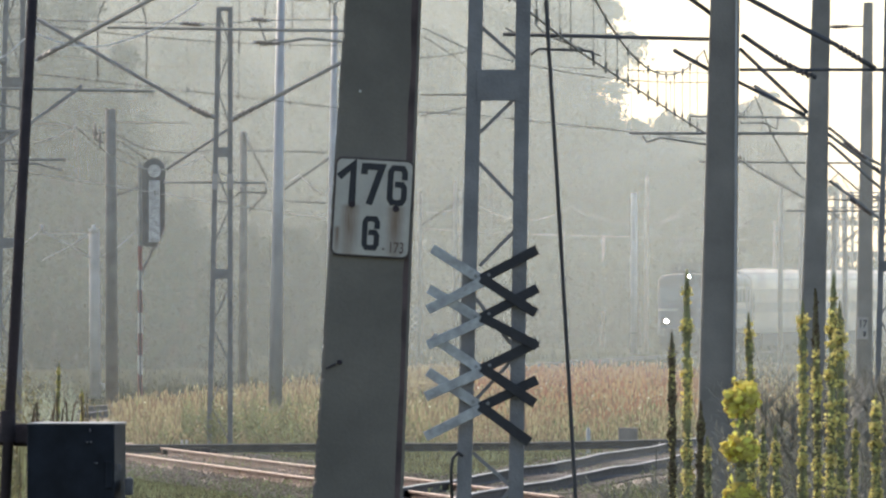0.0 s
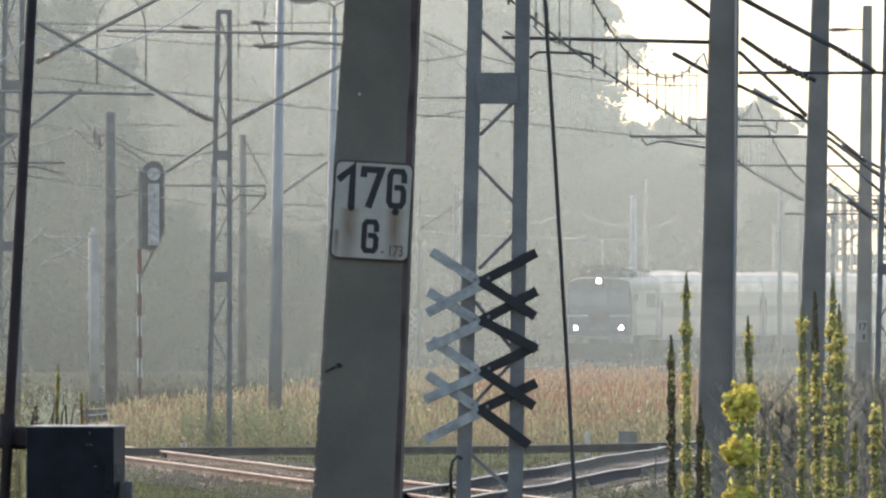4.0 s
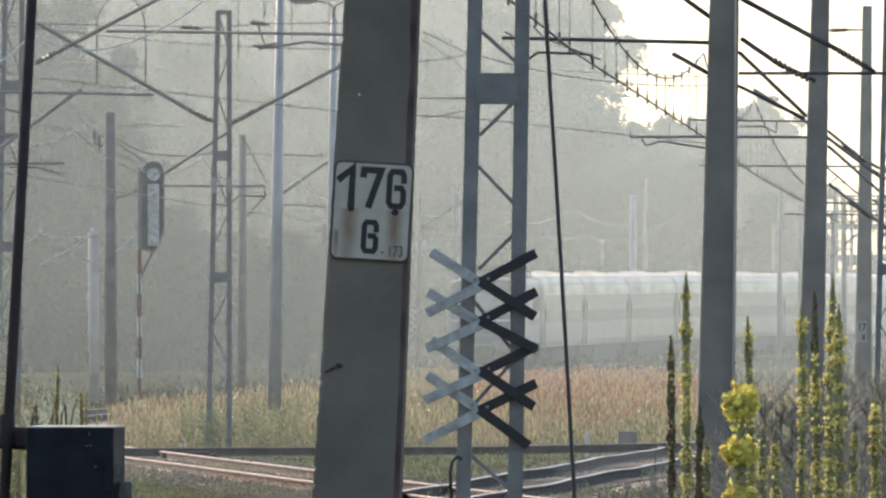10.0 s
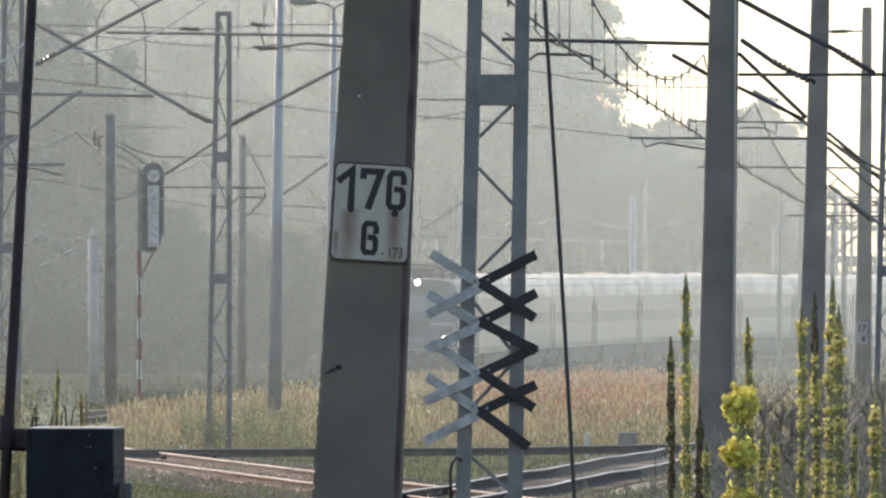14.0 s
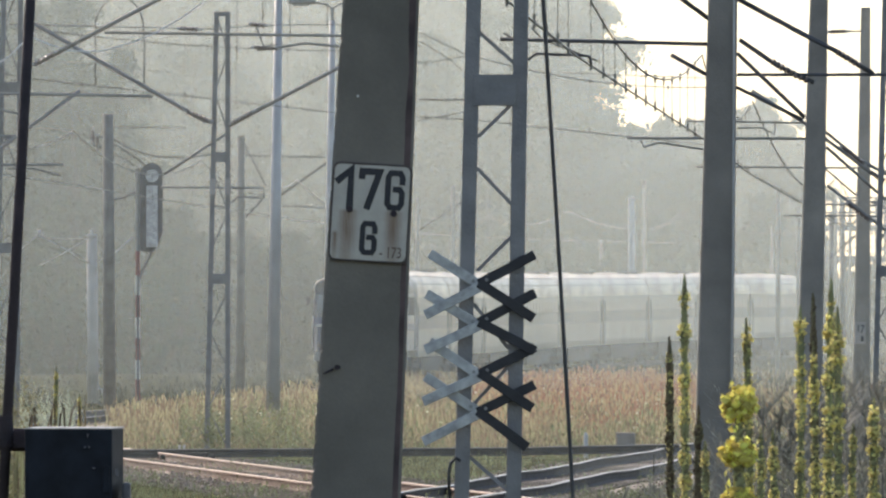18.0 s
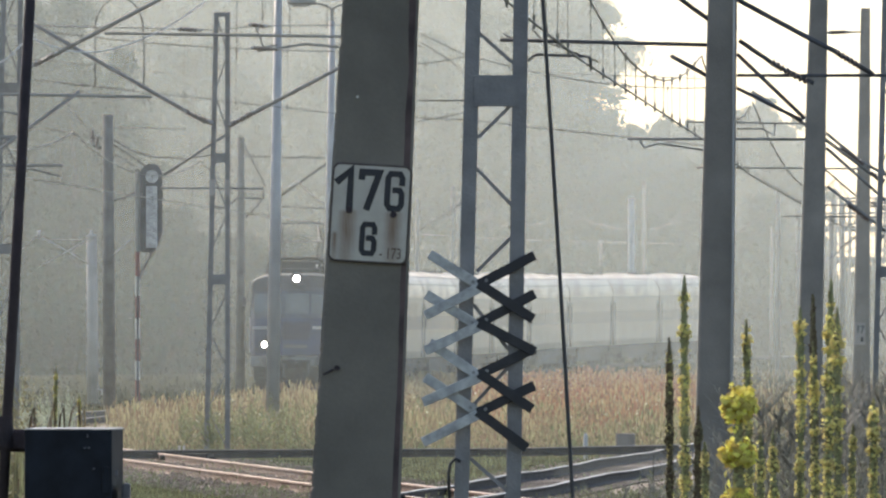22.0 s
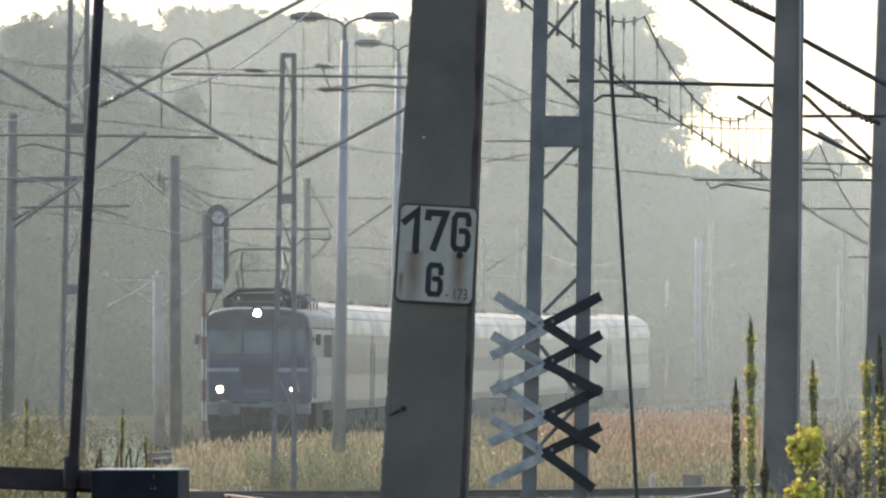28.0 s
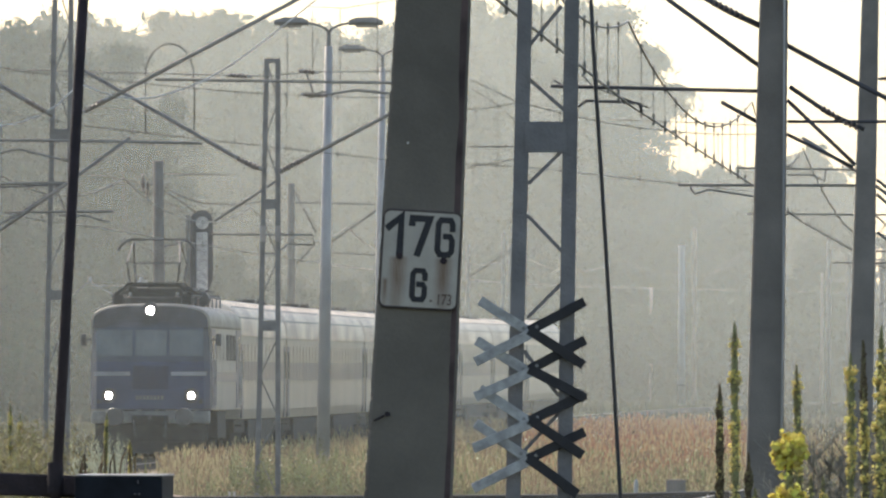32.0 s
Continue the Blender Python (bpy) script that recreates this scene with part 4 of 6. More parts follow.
# ---- undergrowth ----
def blades(name, spots, material, label, category, hmin, hmax, width, seed, heads=0.0, lean=0.25, even=False):
    """Many grass stalks as narrow bent strips, some with a seed head."""
    rng = random.Random(seed)
    vs, fs = [], []
    for x, y in spots:
        z = land(x, y) - 0.02
        h = rng.uniform(hmin, hmax) * (0.72 + 0.5 * noise.noise((x * 0.5, y * 0.12, 9)))
        if even:
            h = rng.uniform(hmin, hmax) * (0.4 if y < 385 and x < -0.0222 * y else 1.0)
        elif y > 290 and x < -0.0135 * y:
            h *= 0.4 if x < -0.0218 * y else 0.85
        a = rng.uniform(0, math.tau)
        dx, dy = rng.gauss(0, lean) * h, rng.gauss(0, lean) * h
        c, s = math.cos(a) * width * 0.5, math.sin(a) * width * 0.5
        k = len(vs)
        vs += [(x - c, y - s, z), (x + c, y + s, z), (x + dx * 0.35 - c * 0.8, y + dy * 0.35 - s * 0.8, z + h * 0.55), (x + dx * 0.35 + c * 0.8, y + dy * 0.35 + s * 0.8, z + h * 0.55), (x + dx, y + dy, z + h)]
        fs += [(k, k + 1, k + 3, k + 2), (k + 2, k + 3, k + 4)]
        if rng.random() < heads:
            w = width * rng.uniform(0.8, 1.6)
            k = len(vs)
            hh = h * rng.uniform(0.08, 0.16)
            vs += [(x + dx - w, y + dy, z + h), (x + dx, y + dy - w, z + h - hh), (x + dx + w, y + dy, z + h), (x + dx, y + dy + w, z + h + hh)]
            fs += [(k, k + 1, k + 2, k + 3)]
    me = bpy.data.meshes.new(name)
    me.from_pydata(vs, [], fs)
    me.materials.append(material)
    return tagged(new(name, me), label, category, kind="stuff")


def scatter(n, y0, y1, seed, left=-0.037, right=0.037, keep=None, clump=0.12, thresh=-0.25):
    rng = random.Random(seed)
    out = []
    while len(out) < n:
        y = y0 + (y1 - y0) * rng.random() ** 1.3
        x = rng.uniform(left, right) * y
        if keep and not keep(x, y):
            continue
        if noise.noise((x * clump, y * clump * 0.35, seed)) + rng.uniform(-0.3, 0.3) < thresh:
            continue
        out.append((x, y))
    return out


def clear_of_tracks(x, y):
    if 290 < y < 440 and x < -0.0218 * y and (x * 37.7 + y * 11.3) % 1.0 < 0.8:   # trodden, thinly grown ground
        return False
    if abs(x - main_track(y)) < 1.9 or (205 < y < 300 and abs(x - near_track(y)) < 1.0):
        return False
    return not (y < 300 and abs(x - branch_track(y)) < 1.3)


blades("dry_grass", scatter(42000, 296, 420, 1, keep=clear_of_tracks), DRY_GRASS, "tall dry straw-coloured grass", "grass", 0.25, 0.95, 0.011, 1, 0.5)
blades("dry_grass", scatter(6000, 420, 640, 2, left=-0.006, keep=clear_of_tracks), DRY_GRASS, "dry grass along the line in mist", "grass", 0.2, 0.55, 0.03, 2, 0.4)
blades("green_weeds", scatter(18000, 294, 400, 3, keep=clear_of_tracks, clump=0.3, thresh=0.05), GREEN_WEED, "green weeds among dry grass", "weeds", 0.2, 0.8, 0.014, 3, 0.5, 0.3)
blades("low_growth", scatter(20000, 295, 400, 51, keep=clear_of_tracks, clump=0.35, thresh=-0.15), UNDERGROWTH, "dull green low growth at the foot of the dry grass", "weeds", 0.12, 0.55, 0.014, 51, 0.2, 0.35)
blades("lineside_grass", [(main_track(y) + 1.3 + 3.2 * r_, y) for y, r_ in [(297 + 260 * random.Random(i).random() ** 1.8, random.Random(i + 9000).random()) for i in range(13000)]], DRY_GRASS, "dry grass along the edge of the main line", "grass", 0.3, 0.76, 0.012, 15, 0.5, 0.25, True)
blades("far_meadow", scatter(16000, 430, 900, 14, keep=clear_of_tracks, thresh=-0.8), MEADOW, "dark meadow grass fading into mist", "grass", 0.2, 0.55, 0.06, 14, 0.1, 0.2)
blades("red_sorrel", scatter(9000, 330, 560, 4, left=0.002, right=0.017, keep=clear_of_tracks, thresh=-0.1), RED_SORREL, "reddish seeding sorrel", "weeds", 0.4, 0.9, 0.022, 4, 0.9, 0.12)
blades("yard_weeds", scatter(24000, 208, 298, 5, keep=clear_of_tracks, clump=0.4, thresh=-0.12), GREEN_WEED, "short weeds between the tracks", "weeds", 0.05, 0.26, 0.011, 5, 0.3, 0.3)
blades("yard_weeds", [(near_track(y) + r_, y) for y, r_ in [(208 + 90 * random.Random(i + 500).random(), random.Random(i + 77000).gauss(0, 0.95)) for i in range(11000)]], GREEN_WEED, "low weeds growing between the rails", "weeds", 0.03, 0.15, 0.011, 16, 0.2, 0.3)
blades("yard_weeds", [(branch_track(y) + r_, y) for y, r_ in [(210 + 86 * random.Random(i + 900).random(), random.Random(i + 31000).gauss(0, 0.9)) for i in range(5000)] if noise.noise((y * 0.12, r_, 3)) > -0.05], GREEN_WEED, "low green weeds growing through the ballast", "weeds", 0.05, 0.24, 0.012, 17, 0.3, 0.35)
blades("yard_grass", scatter(1500, 218, 268, 53, left=-0.0205, right=-0.0065, clump=0.5, thresh=0.22), TUFT, "pale tufts of grass growing through the ballast", "grass", 0.1, 0.34, 0.009, 53, 0.3, 0.3)
blades("bank_grass", scatter(800, 68, 82, 6, left=-0.037, right=-0.0295, thresh=-0.1), TUFT, "tall rank grass on the bank", "grass", 0.9, 1.5, 0.0042, 6, 0.5, 0.3)


FLOWER = leafy("pale_flower", (0.72, 0.68, 0.48), 0.4, 0.2, 4)


def flower_heads(n, seed):
    """Small pale flower heads standing above the grass."""
    rng = random.Random(seed)
    vs, fs = [], []
    for x, y in scatter(n, 297, 400, seed, keep=clear_of_tracks, thresh=-0.05):
        z = land(x, y) + rng.uniform(0.35, 0.85)
        e = rng.uniform(0.014, 0.034)
        k = len(vs)
        vs += [(x - e, y, z), (x, y - e, z - e * 0.6), (x + e, y, z), (x, y, z + e), (x - 0.003, y, z - 0.5), (x + 0.003, y, z - 0.5)]
        fs += [(k, k + 1, k + 3), (k + 1, k + 2, k + 3), (k + 1, k + 4, k + 5)]
    me = bpy.data.meshes.new("meadow_flowers")
    me.from_pydata(vs, [], fs)
    me.materials.append(FLOWER)
    return tagged(new("meadow_flowers", me), "scattered pale flower heads above the grass", "flowers", kind="stuff")


flower_heads(260, 21)

# loose stones of the ballast near the joining tracks
def stones(name, n, seed, place, material, label, smin, smax):
    rng = random.Random(seed)
    vs, fs = [], []
    base = [Vector(v) for v in ((1, 0, 0), (-1, 0, 0), (0, 1, 0), (0, -1, 0), (0, 0, 1), (0, 0, -1))]
    tri = ((0, 2, 4), (2, 1, 4), (1, 3, 4), (3, 0, 4), (2, 0, 5), (1, 2, 5), (3, 1, 5), (0, 3, 5))
    for _ in range(n):
        x, y, z = place(rng)
        s = rng.uniform(smin, smax)
        q = Euler((rng.uniform(0, 6), rng.uniform(0, 6), rng.uniform(0, 6))).to_matrix()
        k = len(vs)
        vs += [Vector((x, y, z)) + q @ (v * s * rng.uniform(0.6, 1.2)) for v in base]
        fs += [tuple(k + i for i in t) for t in tri]
    me = bpy.data.meshes.new(name)
    me.from_pydata(vs, [], fs)
    me.materials.append(material)
    return tagged(new(name, me), label, "gravel", kind="stuff")


def beside_branch(rng):
    y = rng.uniform(212, 296)
    return branch_track(y) + rng.uniform(-2.6, 2.6), y, -0.19 + rng.uniform(-0.03, 0.03)


def beside_near(rng):
    y = rng.uniform(206, 299)
    return near_track(y) + rng.uniform(-2.2, 2.2), y, -0.19 + rng.uniform(-0.03, 0.03)


stones("loose_ballast", 12000, 7, beside_branch, BALLAST, "loose grey-brown ballast stones round the branch track", 0.014, 0.036)
stones("loose_ballast", 6000, 8, beside_near, BALLAST, "loose ballast stones along the yard track", 0.014, 0.036)

# old rail lying across behind the junction, a kerb block and a stub post
ob = thing("cross_rail", (-6.07, 285.0, -0.09), "dark old rail edging laid across behind the junction", "rail", kind="structure")
rail(ob, "rail", [(-6.21, 284.0, -0.15), (-2.41, 285.0, -0.14), (1.25, 286.0, -0.13), (4.52, 288.0, -0.08)], 0, RAIL_DARK, RAIL_SHINE)
gear = thing("points_gear", (-4.95, 283.0, -0.2), "low dark points gear beside the junction rails", "points gear")
for x0, x1, z0, z1, nm in ((-5.34, -4.98, -0.19, -0.07, "casing"), (-4.86, -4.44, -0.20, -0.04, "casing"), (-4.99, -4.85, -0.14, -0.10, "throw_rod"), (-4.42, -4.30, -0.17, -0.08, "crank")):
    bm = bmesh.new()
    box(bm, (x0, 282.7, z0), (x1, 283.0, z1), 0.02)
    part(nm, bm, UNDERFRAME, gear)
for x in (-5.03, -4.94):
    bm = bmesh.new()
    rod(bm, (x, 285.6, -0.25), (x, 285.6, 0.06), 0.022, None, 8)
    rod(bm, (x, 285.6, 0.06), (x, 285.6, 0.085), 0.03, 0.02, 8)
    lone("marker_stub", bm, PALE_CONCRETE, "tiny pale marker peg by the points", "marker post")
bm = bmesh.new()
box(bm, (3.38, 292.8, -0.3), (3.76, 293.2, 0.26), 0.02)
lone("concrete_block", bm, CONCRETE_MID, "small grey concrete block beside the track", "block")
bm = bmesh.new()
rod(bm, (2.79, 293, -0.25), (2.79, 293, 0.20), 0.045, None, 10)
rod(bm, (2.79, 293, 0.20), (2.79, 293, 0.26), 0.045, 0.02, 10)
lone("marker_stub", bm, PALE_CONCRETE, "short pale clearance marker post", "marker post")

# ---- numbered concrete pole in front ----
def text_mesh(body, size, weight, squeeze, material, name, parent, at, label=""):
    cu = bpy.data.curves.new(name, "FONT")
    cu.body, cu.size, cu.offset, cu.extrude = body, size, weight, 0.0015
    cu.align_x, cu.align_y = "CENTER", "CENTER"
    tmp = new(name, cu)
    me = bpy.data.meshes.new_from_object(tmp.evaluated_get(bpy.context.evaluated_depsgraph_get()))
    bpy.data.objects.remove(tmp)
    me.transform(Matrix.LocRotScale(Vector(at) - ORIGIN[parent], Euler((radians(90), radians(3.0), 0)), (squeeze, 1, 1)))
    me.materials.clear()
    me.materials.append(material)
    o = new(name, me)
    o.parent = parent
    ORIGIN[o] = ORIGIN[parent]
    return tagged(o, label)


foot = Vector((-0.51, 72.0, land(-0.51, 72.0) - 0.3))
pole = thing("catenary_pole", foot, "chipped grey concrete pole with an enamel kilometre plate", "pole", "concrete poles")
bm = bmesh.new()
lo = Vector((-0.42, 72.0, 1.77))
hi = Vector((-0.29, 72.0, 4.33))
d = (hi - lo) / (hi.z - lo.z)
b0 = lo + d * (foot.z - lo.z)
t0 = lo + d * (8.2 - lo.z)
slope_w = (0.432 - 0.362) / (hi.z - lo.z)
pole_shaft(bm, b0, t0, 0.432 + slope_w * (lo.z - b0.z), 0.362 - slope_w * (t0.z - hi.z), 0.5, 0.3, 0.07, 380, 0.14, 4)
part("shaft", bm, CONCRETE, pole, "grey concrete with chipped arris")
# thin dark brown strip of uneven width down the right arris
bm = bmesh.new()
secs = []
rng = random.Random(12)
for k in range(60):
    z = b0.z + 0.3 + (t0.z - b0.z - 1.4) * k / 59
    c = b0 + d * (z - b0.z)
    u = (z - b0.z) / (t0.z - b0.z)
    w = (0.432 + slope_w * (lo.z - b0.z)) * (1 - u) + (0.362 - slope_w * (t0.z - hi.z)) * u
    dep = 0.25 - 0.1 * u + 0.0015
    e = 0.020 + 0.022 * abs(noise.noise((z * 1.3, 4, 0))) + 0.004 * rng.random()
    secs.append([c + Vector((w * 0.5 - 0.014 - e, -dep, 0)), c + Vector((w * 0.5 - 0.0135, -dep, 0)), c + Vector((w * 0.5 - 0.0135, -dep + 0.004, 0)), c + Vector((w * 0.5 - 0.014 - e, -dep + 0.004, 0))])
loft(bm, secs)
part("arris_strip", bm, ARRIS_BROWN, pole, "dark brown strip down the arris")
bm = bmesh.new()
pc = Vector((-0.35, 72.0, 3.14))
R3 = Matrix.Rotation(radians(3.4), 3, "Y")
tmp = bmesh.new()
box(tmp, (-0.182, -0.006, -0.228), (0.182, 0.006, 0.228))
es = [e for e in tmp.edges if abs(e.verts[0].co.y - e.verts[1].co.y) > 0.005]
bmesh.ops.bevel(tmp, geom=es, offset=0.03, segments=4, profile=0.5, affect="EDGES")
bmesh.ops.transform(tmp, matrix=R3.to_4x4(), verts=tmp.verts)
front = Vector((0, -0.235, 0))
bmesh.ops.translate(tmp, verts=tmp.verts, vec=pc + front)
bm.free()
o_ = pc - ORIGIN[pole]
ENAMEL_RUST = rusty_plate("rust_run_enamel", (0.37, 0.34, 0.28), (0.155, 0.09, 0.05), ((o_.x - 0.106, o_.z + 0.005, 0.26, 0.062), (o_.x + 0.112, o_.z - 0.005, 0.25, 0.058), (o_.x - 0.17, o_.z - 0.1, 0.12, 0.02)), 0.059)
plate = part("kilometre_plate", tmp, ENAMEL_RUST, pole, "white enamel plate with dark rim and rust streaks")
bm = bmesh.new()
for a, b in (((-0.155, 0.232), (0.155, 0.232)), ((-0.155, -0.232), (0.155, -0.232)), ((-0.186, -0.2), (-0.186, 0.2)), ((0.186, -0.2), (0.186, 0.2))):
    rod(bm, pc + front + R3 @ Vector((a[0], -0.002, a[1])), pc + front + R3 @ Vector((b[0], -0.002, b[1])), 0.0065, None, 6)
for sx in (-1, 1):
    for sz in (-1, 1):
        arc = [pc + front + R3 @ Vector((sx * (0.155 + 0.031 * math.sin(k * math.pi / 8)), -0.002, sz * (0.2 + 0.032 * math.cos(k * math.pi / 8)))) for k in range(5)]
        line(bm, arc, 0.0065)
part("plate_rim", bm, RIM_BROWN, plate, "thin brownish folded rim")


def on_plate(x, z, out=0.012):
    return pc + front + R3 @ Vector((x, -out, z))


def numeral(strokes, x, z, wide, high, weight):
    """A bold painted numeral, 1.5 mm proud of the enamel, from strokes in a unit cell."""
    bm = bmesh.new()
    run = [Vector(((u - 0.5) * wide, (v - 0.5) * high)) for u, v in strokes]
    left, right = [], []
    for i, p in enumerate(run):
        d0 = (p - run[max(i - 1, 0)]).normalized() if i else (run[1] - p).normalized()
        d1 = (run[min(i + 1, len(run) - 1)] - p).normalized() if i < len(run) - 1 else d0
        n = Vector((-(d0 + d1).y, (d0 + d1).x)).normalized()
        k = weight * 0.5 / max(0.5, n.dot(Vector((-d0.y, d0.x))))
        e = d0 * (weight * 0.45 if i == len(run) - 1 else (-weight * 0.45 if i == 0 else 0))
        left.append(p + n * k + e)
        right.append(p - n * k + e)
    secs = [[on_plate(x + q.x, z + q.y, o) for q, o in ((a, 0.0055), (b, 0.0055), (b, 0.009), (a, 0.009))] for a, b in zip(left, right)]
    loft(bm, secs)
    part("numeral", bm, BLACK_PAINT, plate, "bold black painted numeral")


ONE = ((-0.05, 0.72), (0.62, 1.02), (0.62, 0.0))
SEVEN = ((-0.02, 0.86), (0.0, 1.0), (1.0, 1.0), (0.38, 0.0))
SIX = ((1.0, 0.74), (1.0, 0.88), (0.84, 1.0), (0.18, 1.0), (0.0, 0.88), (0.0, 0.12), (0.18, 0.0), (0.82, 0.0), (1.0, 0.12), (1.0, 0.42), (0.84, 0.53), (0.52, 0.53))
numeral(ONE, -0.112, 0.113, 0.085, 0.168, 0.034)
numeral(SEVEN, -0.006, 0.113, 0.082, 0.168, 0.032)
numeral(SIX, 0.112, 0.113, 0.068, 0.165, 0.028)
numeral(SIX, -0.002, -0.122, 0.058, 0.138, 0.026)
text_mesh("- 173", 0.074, 0.0006, 0.70, FADED_INK, "small_number", plate, on_plate(0.108, -0.188, 0.009), "small black number")
for x, z, w, l in ((-0.10, 0.0, 0.030, 0.17), (0.112, -0.01, 0.032, 0.17)):
    bm = bmesh.new()
    rod(bm, on_plate(x, z + 0.012, 0.018), on_plate(x, z + 0.012, 0.0), 0.015, 0.018, 10)
    part("bolt", bm, RUSTY_DARK, plate, "rusted bolt head")
bm = bmesh.new()
rod(bm, Vector((-0.57, 72.0, 2.37)) + Vector((0, -0.28, 0)), Vector((-0.51, 72.0, 2.40)) + Vector((0, -0.2, 0)), 0.0055)
rod(bm, Vector((-0.51, 72.0, 2.40)) + Vector((0, -0.25, 0)), Vector((-0.50, 72.0, 2.40)) + Vector((0, -0.2, 0)), 0.012)
part("nail", bm, RUSTY_DARK, pole, "bent dark rusty nail")
for x, y in ((632, 173), (652, 478), (640, 543)):
    bm = bmesh.new()
    q = Vector((-0.41, 72.0, 3.70)) + Vector(((x - 632) * 0.00272, -0.19, (173 - y) * 0.00272))
    rod(bm, q + Vector((0, -0.03, 0)), q, 0.0065, None, 8)
    part("step_socket", bm, WHITE_ENAMEL if y < 200 else CONCRETE_FAR, pole)

# ---- lattice mast with the zigzag indicator ----
s2 = 98.0 / 26500.0
ml = Vector((0.12, 98.0, 1.44))
mr = Vector((0.46, 98.0, 1.44))
tl = Vector((0.20, 98.0, 4.71))
tr = Vector((0.51, 98.0, 4.71))
gz = land(ml.x, 98) - 0.2


def stretch(a, b, z):
    return a + (b - a) * ((z - a.z) / (b.z - a.z))


mast = thing("lattice_mast", stretch((ml + mr) / 2, (tl + tr) / 2, gz), "blue-grey lattice mast carrying a black and white zigzag board", "mast", "lattice masts")
fl_, fr_, tl_, tr_ = stretch(ml, tl, gz), stretch(mr, tr, gz), stretch(ml, tl, 7.4), stretch(mr, tr, 7.4)
for a, b in ((fl_, tl_), (fr_, tr_)):
    bm = bmesh.new()
    bar(bm, a + Vector((0, -0.05, 0)), b + Vector((0, -0.05, 0)), 0.098, 0.012, bevel=0.003)
    for dx in (-0.043, 0.043):
        bar(bm, a + Vector((dx, 0.005, 0)), b + Vector((dx, 0.005, 0)), 0.012, 0.1)
    part("leg", bm, BLUE_STEEL, mast)
bm = bmesh.new()
a, b = Vector((0.20, 98.0, 4.11)), Vector((0.48, 98.0, 4.11))
bar(bm, a + Vector((0, -0.064, 0)), b + Vector((0, -0.064, 0)), 0.205, 0.012, bevel=0.003)
part("batten_plate", bm, BLUE_STEEL, mast)
for (x0, y0, x1, y1) in ((848, 60, 910, 115), (846, 245, 906, 186), (844, 300, 906, 365), (844, 482, 906, 420), (838, 540, 900, 620), (836, 720, 902, 648), (832, 812, 900, 872), (848, 0, 905, -70), (830, 960, 897, 880)):
    bm = bmesh.new()
    bar(bm, Vector((-2.90, 98.0, 4.71)) + Vector((x0 * s2, -0.03, -y0 * s2)), Vector((-2.90, 98.0, 4.71)) + Vector((x1 * s2, -0.03, -y1 * s2)), 0.024, 0.02)
    part("lacing_bar", bm, BLUE_STEEL, mast)
sign = thing("zigzag_indicator", Vector((0.24, 98.0, 2.41)) + Vector((0, -0.12, 0)), "crossed slats, white on one half, black on the other", "railway sign")
WHITE_BARS = ((760, 451, 850, 508), (752, 560, 850, 510), (754, 522, 850, 580), (752, 622, 850, 578), (760, 607, 851, 669), (748, 713, 850, 668), (752, 668, 846, 731), (748, 784, 846, 735))
BLACK_BARS = ((946, 453, 847, 505), (847, 503, 944, 566), (947, 521, 847, 574), (847, 572, 947, 624), (947, 617, 848, 664), (848, 661, 942, 725), (946, 683, 845, 732), (845, 729, 933, 794))
for bars, material, nm in ((WHITE_BARS, SLAT_WHITE, "white_slat"), (BLACK_BARS, BLACK_PAINT, "black_slat")):
    for k, (x0, y0, x1, y1) in enumerate(bars):
        bm = bmesh.new()
        o = -0.085 - 0.022 * (k % 2) - (0.004 if material is BLACK_PAINT else 0)
        a = Vector((-2.90, 98.0, 4.71)) + Vector((x0 * s2, o, -y0 * s2))
        b = Vector((-2.90, 98.0, 4.71)) + Vector((x1 * s2, o, -y1 * s2))
        bar(bm, a, b, 0.066, 0.018, bevel=0.003)
        sl = part(nm, bm, material, sign)
        if k % 2 == 0:
            bm = bmesh.new()
            q = a.lerp(b, 0.86) + Vector((0, -0.009, 0))
            rod(bm, q + Vector((0, -0.012, 0)), q, 0.012, None, 8)
            part("bolt", bm, GREY_STEEL, sl)
bm = bmesh.new()
pts = [Vector((-2.90, 98.0, 4.71)) + Vector((x * s2, -0.3, -y * s2)) for x, y in ((948, -280), (960, 0), (979, 300), (998, 620), (1013, 882), (1024, 1080))]
line(bm, pts, 0.0135, 8)
lone("stay_cable", bm, CABLE, "taut black stay cable beside the lattice mast", "cable", smooth=True)
bm = bmesh.new()
line(bm, [Vector((-2.90, 98.0, 4.71)) + Vector((x * s2, -0.1, -y * s2)) for x, y in ((796, 905), (794, 840), (797, 822), (806, 812), (815, 818))], 0.012, 6)
lone("hose_loop", bm, CABLE, "bent black cable end at the mast foot", "cable", smooth=True)

# ---- leaning post with crossbeam and control box ----
post = thing("steel_post", (-2.00, 66.0, 0.3), "dark rusty leaning steel tube post", "post")
bm = bmesh.new()
a, b = Vector((-1.82, 66.0, 4.04)), Vector((-1.94, 66.0, 1.85))
rod(bm, stretch(a, b, 0.3), stretch(a, b, 5.6), 0.024, None, 14)
part("tube", bm, RUSTY_DARK, post, "", True)
bm = bmesh.new()
c = Vector((-1.93, 66.0, 2.14))
rod(bm, c + Vector((0, 0, -0.07)), c + Vector((0, 0, 0.07)), 0.035, None, 14)
part("clamp", bm, RUSTY_DARK, post)
beam = thing("crossbeam", (-2.10, 66.0, 2.10), "dark weathered timber beam fixed to the post", "beam")
bm = bmesh.new()
bar(bm, Vector((-3.00, 66.0, 2.15)) + Vector((0, 0.09, 0)), Vector((-1.84, 66.0, 2.10)) + Vector((0, 0.09, 0)), 0.1, 0.09, bevel=0.008)
